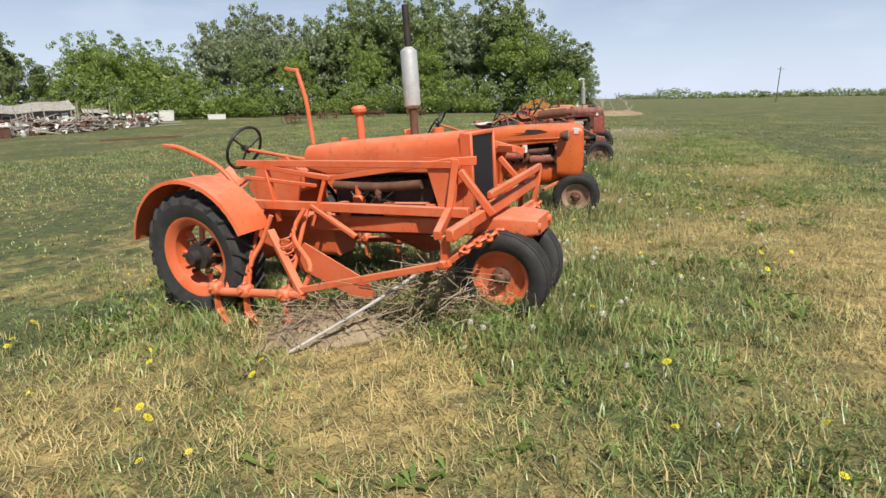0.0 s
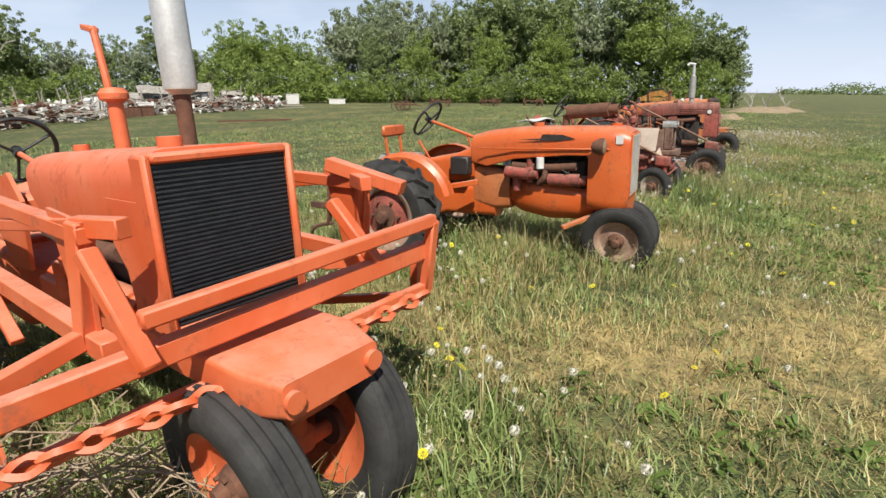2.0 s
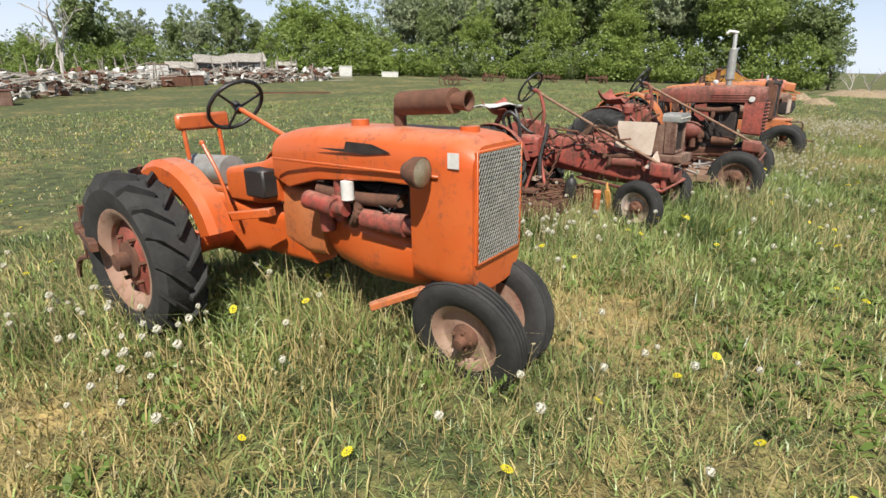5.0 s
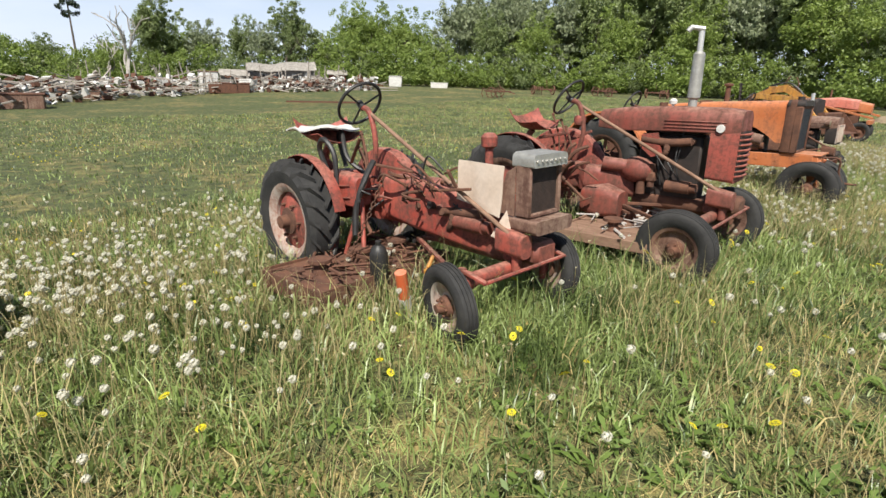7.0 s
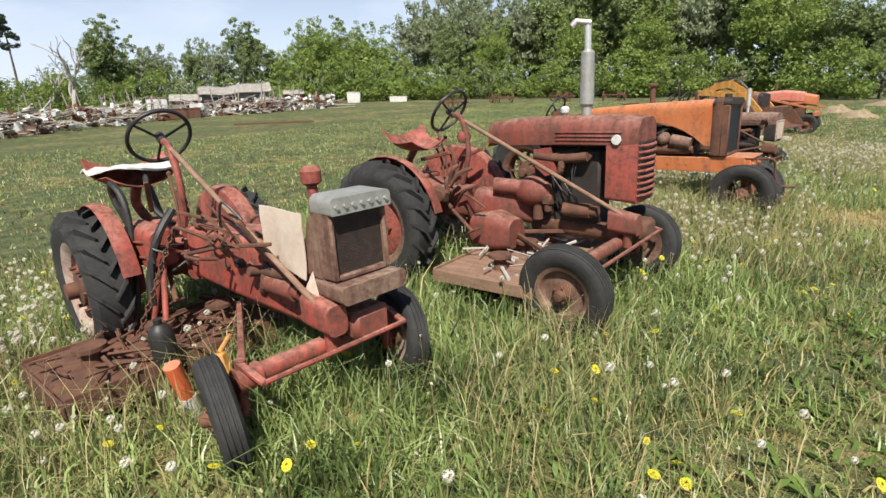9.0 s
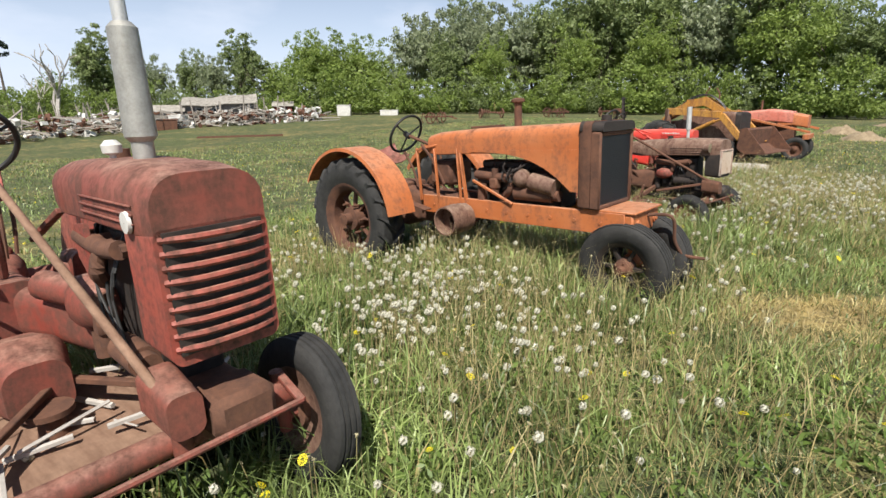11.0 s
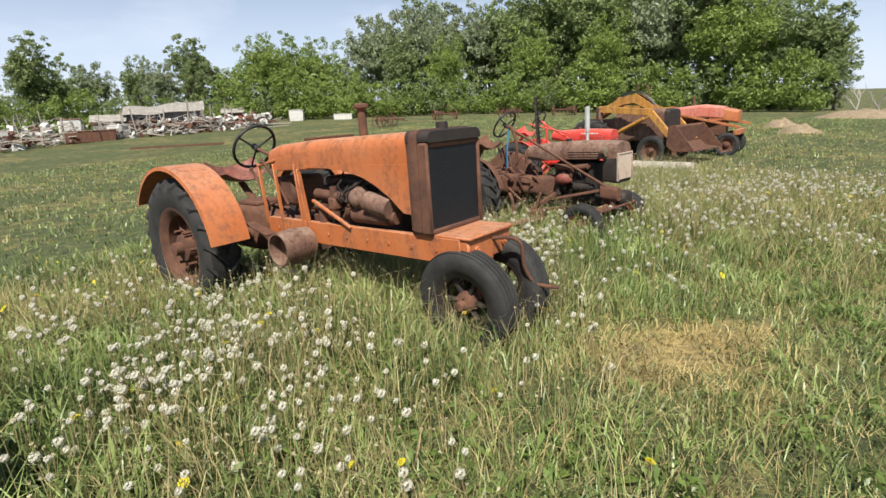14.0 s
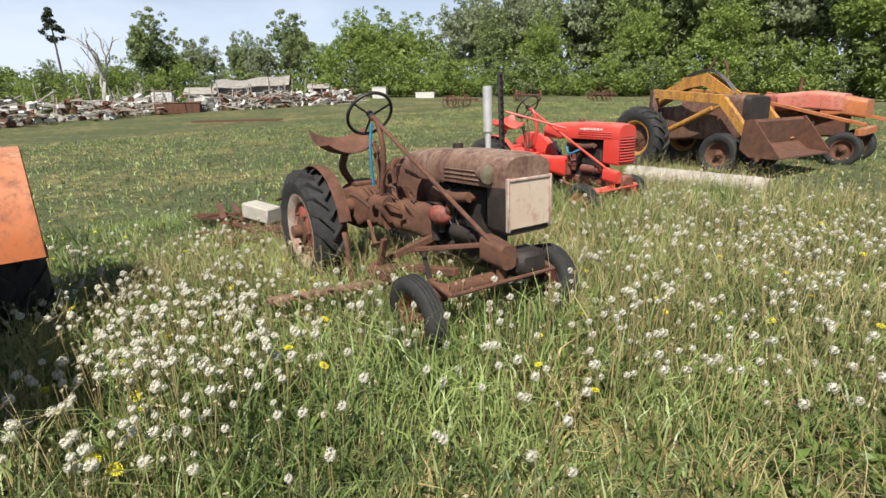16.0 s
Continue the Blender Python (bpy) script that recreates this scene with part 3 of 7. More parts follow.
# ---- tractor with the cultivator frame ----
def tractor_cultivator(m):
    T = base("tractor_with_cultivator", m, "bright orange old row-crop tractor with mounted cultivator frame", "tractor", "row of old tractors")
    o = M_ORANGE
    for s in (-1, 1):
        rear_wheel(T, (0, s * .72, .56), .56, .30, o, o, s, lugs=22, rim_r=.60, spokes=True)
        fender(T, 0, .56, .66, s * .56, s * .90, 20, 168, o, .07)
    rear_axle(T, -.62, .62, .56, o)
    transmission(T, -.30, .95, 0, .36, .86, .20, o)
    # frame rails and front bolster
    b = B()
    for y in (-.19, .19):
        box(b, (1.62, y, .74), (1.75, .06, .13), None, .012)
    part("frame_rail", b, o, T)
    b = B()
    loft(b, [(2.36, 0, .24, .68, .82, .02, .02), (2.62, 0, .24, .66, .82, .02, .03), (2.78, 0, .19, .68, .80, .02, .03)])
    box(b, (2.55, 0, .62), (.22, .26, .14), None, .03)
    for y in (-.16, .16):
        rod(b, (2.78, y, .74), (2.80, y, .74), .035, 12)
    part("front_bolster", b, o, T)
    tricycle_front(T, 2.50, .37, .18, o, o, .68, lean=6, spread=.21)
    engine(T, 1.0, 1.95, 0, .74, 1.12, .14, M_DARK, o, 11)
    # hood in two pieces
    b = B()
    loft(b, [(.75, 0, .17, 1.22, 1.40, .10, .01), (1.0, 0, .21, 1.16, 1.42, .11, .01), (1.6, 0, .235, 1.17, 1.44, .11, .01), (2.12, 0, .25, 1.16, 1.455, .11, .01), (2.24, 0, .255, 1.16, 1.46, .10, .01)], open_bottom=True)
    solid(b, .008)
    hood = part("hood", b, o, T)
    b = B()
    rod(b, (1.95, 0, 1.44), (1.95, 0, 1.49), .045, 14)
    rod(b, (1.05, 0, 1.40), (1.05, 0, 1.45), .035, 12)
    part("filler_cap", b, o, hood)
    # side panels round the radiator
    b = B()
    for y in (-.262, .262):
        plate(b, [(1.98, 1.30), (2.24, 1.30), (2.24, .86), (2.08, .86), (2.06, 1.05), (1.98, 1.14)], .006, side(y))
    part("side_panel", b, o, T)
    radiator(T, 2.33, 0, .27, .86, 1.45, .10, o, M_CORE, frame=.03)
    # stack, muffler, air cleaner stack
    b = B()
    rod(b, (1.62, .24, 1.30), (1.62, .24, 1.66), .035, 14)
    ex = part("exhaust_stack", b, M_RUST, T)
    b = B()
    lathe(b, [(.03, 1.65), (.068, 1.675), (.07, 1.69), (.07, 2.10), (.068, 2.11), (.03, 2.14), (.001, 2.14)], (1.62, .24, 0), "Z", 20, False)
    part("muffler", b, M_SILVER, ex, "silver painted vertical muffler")
    b = B()
    rod(b, (1.62, .24, 2.12), (1.62, .24, 2.46), .028, 12)
    part("tail_pipe", b, M_DARK, ex)
    b = B()
    rod(b, (1.14, .15, 1.38), (1.14, .15, 1.66), .035, 14)
    lathe(b, [(.035, 1.64), (.065, 1.655), (.068, 1.68), (.05, 1.705), (.001, 1.71)], (1.14, .15, 0), "Z", 18, False)
    part("air_intake", b, o, T)
    # controls
    steering_wheel(T, (-.10, .02, 1.40), .21, 64, column_to=(.75, 0, 1.25), column_mat=o)
    b = B()
    pipe(b, [(.42, .42, 1.05), (.40, .42, 1.45), (.38, .42, 1.80), (.30, .43, 2.10)], .022, 8)
    beam(b, (.32, .43, 2.08), (.18, .43, 2.115), .05, .03)
    lev = part("lift_lever", b, o, T, "tall orange lift lever")
    b = B()
    pipe(b, [(.20, -.36, .95), (.0, -.40, 1.25), (-.35, -.42, 1.42), (-.52, -.43, 1.47)], .022, 8)
    beam(b, (-.48, -.43, 1.46), (-.62, -.43, 1.48), .05, .03)
    part("lift_lever", b, o, T)
    pan_seat(T, (-.42, 0, 1.02), .46, o)
    b = B()
    pipe(b, [(-.40, 0, 1.0), (-.50, 0, .90), (-.25, 0, .84)], .028, 8)
    part("seat_spring", b, o, T)
    b = B()
    plate(b, [(.10, 1.05), (.25, 1.25), (.58, 1.32), (.72, 1.18), (.60, .80), (.30, .78)], .02, side(-.20))
    plate(b, [(.10, 1.05), (.25, 1.25), (.58, 1.32), (.72, 1.18), (.60, .80), (.30, .78)], .02, side(.20))
    box(b, (.45, 0, 1.10), (.35, .38, .20), None, .03)
    part("dash_frame", b, o, T)
    # cultivator: upper side frames, crossbars, drop rods, tool bars
    for s in (-1, 1):
        b = B()
        y = -.44 if s < 0 else .66
        beam(b, (.25, y, 1.30), (2.30, y, 1.24), .05, .05)
        beam(b, (.30, y, 1.30), (1.20, y * 1.02, 1.16), .045, .04)
        beam(b, (1.20, y, 1.16), (2.25, y, 1.27), .045, .04)
        beam(b, (.10, y * 1.05, .96), (2.35, y * 1.02, .90), .06, .07)
        beam(b, (2.27, y, 1.28), (2.20, y * 1.05, .90), .06, .05)
        beam(b, (2.40, y * .85, 1.26), (2.22, y, 1.26), .05, .06)
        plate(b, [(2.02, 1.30), (2.30, 1.28), (2.24, .92), (2.12, .92)], .012, side(y))
        beam(b, (.55, y, 1.26), (.62, y, .80), .05, .025)
        beam(b, (1.15, y, 1.18), (1.00, y * 1.1, .78), .05, .03)
        beam(b, (1.00, y * 1.1, .95), (1.40, y * 1.1, .70), .05, .03)
        beam(b, (.30, y, 1.18), (1.05, y, 1.10), .03, .03)
        part("cultivator_side_frame", b, o, T)
    for p, q, wd, ht in (((2.42, -.98, .86), (2.50, .80, .94), .06, .08), ((2.50, -.42, 1.02), (2.56, .80, 1.08), .045, .055), ((2.30, -.45, 1.20), (2.52, -.42, .88), .06, .05), ((2.30, .45, 1.20), (2.50, .50, .94), .06, .05), ((2.50, .79, .74), (2.56, .79, 1.08), .05, .05)):
        b = B()
        beam(b, p, q, wd, ht, .008)
        part("cultivator_crossbar", b, o, T)
    b = B()
    beam(b, (2.10, .62, 1.33), (2.44, .74, 1.22), .07, .06)
    part("cultivator_crossbar", b, o, T)
    b = B()
    beam(b, (2.34, -.96, .66), (2.50, .79, .76), .045, .045)
    chain(b, [(2.40, -.75, .70), (2.55, -.1, .73), (2.58, .70, .77)], .09, .014)
    part("draw_bar_chain", b, o, T)
    for s in (-1, 1):
        y = s * .90
        b = B()
        beam(b, (2.38, y, .66), (1.02, y * .98, .35), .045, .045)
        beam(b, (2.20, y * .5, .92), (2.30, y, .84), .05, .06)
        beam(b, (2.36, y, .84), (2.34, y, .62), .05, .05)
        rod(b, (1.15, y, .34), (.22, y * .98, .29), .035, 12)
        for x in (.35, .52, .98):
            rod(b, (x, y * .97, .32), (x + .02, y * .60, .92), .018, 8)
        beam(b, (1.15, y, .34), (.80, y * .85, .80), .06, .04)
        part("cultivator_gang_arm", b, o, T)
        for x in (.26, .58, .98):
            b = B()
            beam(b, (x, y, .40), (x - .02, y, .10), .05, .028)
            beam(b, (x - .02, y, .16), (x + .10, y, .02), .07, .016)
            box(b, (x, y, .33), (.11, .11, .10), None, .02)
            rod(b, (x, y - .08, .34), (x, y + .08, .34), .014, 6)
            part("cultivator_shank", b, o, T)
        b = B()
        plate(b, [(.90, .62), (1.02, .68), (1.58, .40), (1.62, .28), (1.45, .26), (.95, .46)], .014, side(y * .72))
        part("plant_shield", b, o, T)
        b = B()
        pts = [(.95 + .045 * math.cos(k * 1.05), y * .86 + .045 * math.sin(k * 1.05), .52 + .010 * k) for k in range(26)]
        pipe(b, pts, .007, 5)
        part("coil_spring", b, o, T)
        b = B()
        pipe(b, [(.75, y * .75, .90), (.66, y * .80, .70), (.60, y * .9, .55), (.58, y * .96, .36)], .02, 8)
        pipe(b, [(1.05, y * .7, .95), (.98, y * .8, .75), (1.18, y * .9, .55), (1.12, y * .96, .36)], .02, 8)
        part("bent_lift_rod", b, o, T)
    return T


# ---- rounded orange tricycle tractor ----
def tractor_round_nose(m):
    T = base("tricycle_tractor", m, "worn orange tricycle tractor with rounded hood and mesh grille", "tractor", "row of old tractors")
    o = M_ORANGE2
    for s in (-1, 1):
        rear_wheel(T, (0, s * .76, .55), .55, .29, M_RIM_TAN, M_RED_OLD, s, lugs=17, rim_r=.58)
        # small wing fenders
        b = B()
        n = 12
        g = []
        for i in range(n + 1):
            a = radians(15 + 135 * i / n)
            g.append([b.verts.new((.05 + q * math.cos(a), s * yy, .60 + q * math.sin(a))) for q, yy in ((.40, .60), (.50, .60), (.54, .56), (.54, .46))])
        for p, q in zip(g, g[1:]):
            for k in range(3):
                b.faces.new((p[k], p[k + 1], q[k + 1], q[k]))
        solid(b, .006)
        part("fender", b, o, T)
    rear_axle(T, -.66, .66, .55, o, .10)
    transmission(T, -.28, .85, 0, .40, .84, .16, o)
    b = B()
    loft(b, [(.98, 0, .10, .60, .84, .08, .10), (1.12, 0, .16, .52, .86, .08, .16), (1.40, 0, .18, .47, .84, .09, .17), (1.70, 0, .17, .48, .80, .08, .16), (1.92, 0, .13, .56, .78, .06, .10)])
    part("belly_casting", b, o, T)
    b = B()
    loft(b, [(.62, 0, .12, .58, .98, .06, .06), (.86, 0, .14, .54, .96, .06, .06), (1.02, 0, .15, .56, .92, .06, .06)])
    part("clutch_housing", b, M_ORANGE_RUST, T)
    engine(T, 1.02, 1.76, 0, .74, 1.05, .13, M_DARK, M_RED_OLD, 22)
    # hood shell with rounded nose
    b = B()
    loft(b, [(.62, 0, .16, 1.02, 1.28, .12, .01), (.80, 0, .20, .98, 1.32, .14, .01), (1.10, 0, .235, 1.06, 1.35, .14, .01), (1.60, 0, .25, 1.10, 1.355, .14, .01), (1.88, 0, .255, 1.10, 1.35, .14, .01)], open_bottom=True)
    solid(b, .008)
    hood = part("hood", b, o, T)
    b = B()
    loft(b, [(1.80, 0, .258, .62, 1.352, .14, .10), (1.98, 0, .262, .56, 1.35, .14, .15), (2.08, 0, .255, .555, 1.335, .13, .16), (2.145, 0, .235, .58, 1.30, .11, .15)])
    part("nose_shell", b, o, T)
    b = B()
    box(b, (2.142, 0, 1.01), (.02, .40, .52), None, .004)
    gb = part("grille_backing", b, M_BLACK, T)
    # diamond mesh of the grille
    b = B()
    gx, hw, z0, z1, p = 2.158, .20, .75, 1.27, .024
    for sgn in (-1, 1):
        k = -int((z1 - z0) / p) - 4
        while k < int(2 * hw / p) + int((z1 - z0) / p) + 4:
            c = -hw + k * p
            # line y = c + sgn*(z - z0)*0.6
            ts = []
            zz0, zz1 = z0, z1
            ya, yb = c, c + sgn * (z1 - z0) * .6
            if sgn < 0:
                ya, yb = c + 0, c - (z1 - z0) * .6
            lo_t, hi_t = 0.0, 1.0
            d = yb - ya
            ta, tb = (-hw - ya) / d, (hw - ya) / d
            if ta > tb:
                ta, tb = tb, ta
            lo_t, hi_t = max(0, ta), min(1, tb)
            if hi_t - lo_t > .03:
                beam(b, (gx, ya + d * lo_t, z0 + (z1 - z0) * lo_t), (gx, ya + d * hi_t, z0 + (z1 - z0) * hi_t), .004, .004, 0)
            k += 1
    part("grille_mesh", b, M_STEEL, gb, "grey expanded metal grille", smooth=False)
    b = B()
    for y in (-.207, .207):
        box(b, (2.150, y, 1.01), (.02, .014, .54), None, .004)
    for z in (.745, 1.275):
        box(b, (2.150, 0, z), (.019, .40, .014), None, .004)
    part("grille_frame", b, o, T)
    # white number plate on the corner, missing paint on the hood side
    b = B()
    box(b, (2.06, -.262, 1.24), (.06, .006, .07))
    part("paper_tag", b, M_WHITE, T)
    b = B()
    plate(b, [(1.15, 1.245), (1.36, 1.25), (1.38, 1.29), (1.56, 1.285), (1.68, 1.25), (1.52, 1.232), (1.30, 1.236)], .004, side(-.254))
    part("bare_patch", b, M_DARK, T)
    b = B()
    beam(b, (.75, -.255, 1.16), (1.98, -.268, 1.16), .012, .014)
    part("hood_trim", b, o, T)
    # stubby muffler lying on the hood
    b = B()
    rod(b, (1.52, .02, 1.33), (1.52, .02, 1.45), .035, 12)
    rod(b, (1.54, .02, 1.47), (1.92, -.04, 1.49), .062, 18)
    mf = part("muffler", b, M_RUST, T, "rusted muffler lying along the hood")
    b = B()
    lathe(b, [(.035, 1.91), (.05, 2.0), (.042, 2.0), (.028, 1.91)], (0, -.04, 1.49), "X", 16)
    part("outlet", b, M_RUST, mf)
    b = B()
    rod(b, (1.28, -.04, 1.34), (1.28, -.04, 1.385), .05, 14)
    rod(b, (1.98, .0, 1.34), (1.98, .0, 1.37), .05, 14)
    part("filler_cap", b, o, T)
    # headlights
    for s in (-1, 1):
        b = B()
        lathe(b, [(.001, -.09), (.04, -.075), (.070, -.02), (.073, .02), (.066, .025)], (1.93, s * .35, 1.19), "X", 20, False)
        beam(b, (1.88, s * .25, 1.16), (1.90, s * .34, 1.16), .03, .03)
        hl = part("headlight", b, M_RUST, T)
        b = B()
        lathe(b, [(.066, .024), (.05, .034), (.001, .038)], (1.93, s * .35, 1.19), "X", 20, False)
        part("lens", b, M_GLASS_LENS, hl, "dull ribbed glass lens")
    # small side things
    b = B()
    rod(b, (1.36, -.25, .98), (1.36, -.25, 1.08), .036, 16)
    part("filter_can", b, M_WHITE, T, "white filter canister on the engine")
    b = B()
    rod(b, (1.02, -.24, .94), (1.26, -.25, .92), .055, 14)
    rod(b, (1.24, -.25, .92), (1.34, -.25, .92), .04, 12)
    part("starter_motor", b, M_RED_OLD, T)
    b = B()
    box(b, (.52, -.19, .98), (.20, .12, .18), None, .012)
    bt = part("battery", b, M_BLACK, T, "black battery beside the dash")
    b = B()
    loft(b, [(.10, 0, .17, .82, 1.04, .05, .02), (.45, 0, .15, .82, 1.10, .06, .02), (.64, 0, .15, .86, 1.18, .06, .02)])
    part("dash_cowl", b, o, T)
    b = B()
    rod(b, (-.55, -.02, .96), (-.05, -.02, .98), .11, 18)
    part("fuel_drum", b, M_STEEL, T, "grey cylindrical tank behind the seat")
    b = B()
    box(b, (-.42, .02, 1.32), (.05, .42, .12), None, .02)
    sb = part("seat_back", b, o, T, "plain orange board seat back")
    b = B()
    for y in (-.14, .14):
        rod(b, (-.42, y, 1.27), (-.40, y, 1.05), .016, 8)
    part("seat_post", b, o, T)
    steering_wheel(T, (.03, .02, 1.44), .20, 52, column_to=(.72, 0, 1.20), column_mat=o)
    tricycle_front(T, 2.06, .33, .125, M_RIM_TAN, M_ORANGE_RUST, .60, lean=11, spread=.15)
    # drawbar, cultivator clamps behind, step bar in front
    b = B()
    beam(b, (1.62, -.40, .47), (1.94, -.02, .58), .05, .035)
    part("mounting_bar", b, M_ORANGE_RUST, T)
    b = B()
    beam(b, (.15, -.45, .74), (.75, -.30, .84), .06, .05)
    beam(b, (-.35, -.42, 1.00), (.18, -.46, .78), .03, .03)
    lever(b, (.30, -.30, .84), (.12, -.32, 1.22), .012, .02)
    lever(b, (.42, .28, .84), (.36, .30, 1.24), .012, .02)
    part("brake_linkage", b, o, T)
    b = B()
    beam(b, (-.20, -.95, .62), (-1.0, -.75, .60), .05, .06)
    beam(b, (-.75, -.80, .42), (-.70, -.80, .80), .05, .03)
    pipe(b, [(-.70, -.8, .42), (-.95, -.8, .36), (-1.05, -.8, .20)], .02, 6)
    beam(b, (-.75, .50, .62), (-.75, -.85, .62), .06, .06)
    pipe(b, [(-.75, -.3, .62), (-.85, -.3, .85), (-.80, -.32, 1.0)], .02, 6)
    beam(b, (-.25, .2, .60), (-.78, .2, .62), .05, .05)
    part("rear_tool_bar", b, M_RUST, T)
    b = B()
    rod(b, (2.00, .20, .98), (2.00, .36, .98), .03, 10)
    beam(b, (2.00, .33, 1.0), (2.00, .35, .66), .03, .02)
    part("side_bracket", b, M_RED_OLD, T)
    return T


# ---- small offset tractors ----
def offset_tractor(m, name, label, paint_m, rust_m, wheelbase, hood_y, seat_y, half_track, rr, rim, disc, hood=True, grille="slots", hood_mat=None, seat_mat=None, fr=.28, fw=.125, front_hw=.55,
                   hood_top=1.22, grille_z=(.74, 1.08), hw=.19, seed=3, lean=5, steer=0):
    T = base(name, m, label, "tractor", "row of old tractors")
    W = wheelbase
    for s in (-1, 1):
        rear_wheel(T, (0, s * half_track, rr), rr, .25, rim, disc, s, lugs=19, rim_r=.60)
        # fender: a disc segment standing inside the wheel, with a rolled top
        b = B()
        n = 14
        g = []
        for i in range(n + 1):
            a = radians(12 + 150 * i / n)
            y = s * (half_track - .17)
            g.append([b.verts.new((q * math.cos(a), y + s * e, rr + .02 + q * math.sin(a))) for q, e in ((.16, -.02), (rr * .86, -.02), (rr * .99, .0), (rr * 1.02, .05), (rr * 1.01, .11))])
        for p, q in zip(g, g[1:]):
            for k in range(4):
                b.faces.new((p[k], p[k + 1], q[k + 1], q[k]))
        solid(b, .006)
        part("fender", b, M_RED_OLD if paint_m is M_RED_RUST else paint_m, T)
        # final drive drop case
        b = B()
        loft(b, [(-.12, s * (half_track - .22), .055, rr - .12, rr + .28, .05, .05), (.16, s * (half_track - .22), .055, rr - .10, rr + .30, .05, .05)])
        part("final_drive_case", b, paint_m, T)
    rear_axle(T, -half_track + .2, half_track - .2, rr + .16, paint_m, .085)
    transmission(T, -.18, .55, 0, rr - .05, rr + .34, .15, paint_m)
    # torque tube swinging over to the engine
    b = B()
    y1 = hood_y
    loft(b, [(.35, 0, .12, rr + .02, rr + .28, .08, .08), (.70, y1 * .5, .11, rr - .02, rr + .24, .08, .08), (1.0, y1, .15, rr - .08, rr + .26, .08, .08)])
    part("torque_tube", b, paint_m, T)
    gx = W + .10
    engine(T, 1.0, gx - .30, y1, rr - .02, hood_top - (.24 if hood else .40), .115, M_DARK, rust_m, seed)
    b = B()
    loft(b, [(.98, y1, .13, rr - .14, rr, .03, .08), (gx - .05, y1, .13, rr - .16, rr, .03, .08)])
    box(b, (gx - .02, y1, rr - .03), (.22, .24, .16), None, .03)
    part("oil_pan", b, rust_m, T)
    hm = hood_mat or paint_m
    z0, z1 = grille_z
    if hood:
        b = B()
        loft(b, [(.54, y1, .13, hood_top - .20, hood_top - .02, .10, .01), (.80, y1, hw * .86, hood_top - .22, hood_top + .01, .12, .01), (1.3, y1, hw, hood_top - .20, hood_top + .03, .12, .01), (gx - .12, y1, hw, hood_top - .20, hood_top + .02, .12, .01), (gx + .02, y1, hw * .96, hood_top - .20, hood_top, .11, .01)], open_bottom=True)
        solid(b, .007)
        h = part("hood", b, hm, T)
        b = B()
        for k in range(3):
            beam(b, (1.25, y1 - hw - .004, hood_top - .10 - .03 * k), (gx - .10, y1 - hw - .004, hood_top - .10 - .03 * k), .010, .010)
        part("hood_moulding", b, hm, h)
        b = B()
        rod(b, (1.15, y1, hood_top + .02), (1.15, y1, hood_top + .06), .04, 12)
        part("fuel_cap", b, rust_m, h)
    # grille housing
    if grille == "slots":
        b = B()
        loft(b, [(gx - .22, y1, hw * .99, z0 - .02, hood_top - .17, .03, .03), (gx + .02, y1, hw * .98, z0 - .04, hood_top - .17, .03, .04)])
        gm = M_RED_NEW if paint_m is M_RED_NEW else M_RED_OLD
        gs = part("grille_shell", b, gm, T)
        n = 9
        for k in range(n):
            b = B()
            zz = z0 + (z1 - z0) * (k + .5) / n
            pipe(b, [(gx + .015, y1 - hw * .9, zz), (gx + .05, y1 - hw * .5, zz), (gx + .058, y1, zz), (gx + .05, y1 + hw * .5, zz), (gx + .015, y1 + hw * .9, zz)], .012, 6)
            part("grille_bar", b, gm, gs)
        b = B()
        box(b, (gx + .024, y1, (z0 + z1) / 2), (.012, hw * 1.7, z1 - z0))
        part("grille_backing", b, M_DARK, gs)
    elif grille == "sheet":
        b = B()
        loft(b, [(gx - .16, y1, hw * .98, z0 - .02, hood_top - .17, .03, .03), (gx + .02, y1, hw * .98, z0 - .04, hood_top - .17, .03, .04)])
        gs = part("grille_shell", b, rust_m, T)
        b = B()
        box(b, (gx + .03, y1, (z0 + z1) / 2), (.02, hw * 1.75, z1 - z0), None, .006)
        part("grille_sheet", b, M_TIN, gs, "pale rusting sheet in place of the grille")
        b = B()
        for s in (-1, 1):
            box(b, (gx + .035, y1 + s * hw * .92, (z0 + z1) / 2), (.03, .022, z1 - z0 + .03), None, .006)
        box(b, (gx + .035, y1, z1), (.029, hw * 1.8, .02), None, .006)
        part("grille_frame", b, M_RIM_WHITE, gs)
    # seat and steering
    sm = seat_mat or paint_m
    pan_seat(T, (-.04, seat_y, 1.18), .50, sm)
    b = B()
    pipe(b, [(-.06, seat_y, 1.16), (-.14, seat_y, 1.02), (-.05, seat_y * .6, rr + .34)], .035, 8)
    part("seat_post", b, paint_m, T)
    sw = Vector((.30, seat_y + .10, 1.50))
    steering_wheel(T, sw, .20, 55, column_to=(gx - .06, y1 - .24, rr + .12), column_mat=M_RED_NEW if paint_m is M_RED_NEW else M_RUST if grille == "sheet" else M_OLDBOARD)
    b = B()
    pipe(b, [(.42, seat_y + .10, rr + .30), (.50, seat_y + .10, 1.15), (.44, seat_y + .10, 1.42), (.34, seat_y + .10, 1.47)], .024, 8)
    part("steering_support", b, paint_m, T)
    b = B()
    loft(b, [(gx - .16, y1 - .20, .07, rr - .02, rr + .16, .04, .04), (gx + .06, y1 - .20, .06, rr - .04, rr + .12, .04, .04)])
    rod(b, (gx - .02, y1 - .20, rr), (gx - .02, y1 - .20, rr - .14), .035, 10)
    part("steering_gear", b, paint_m, T)
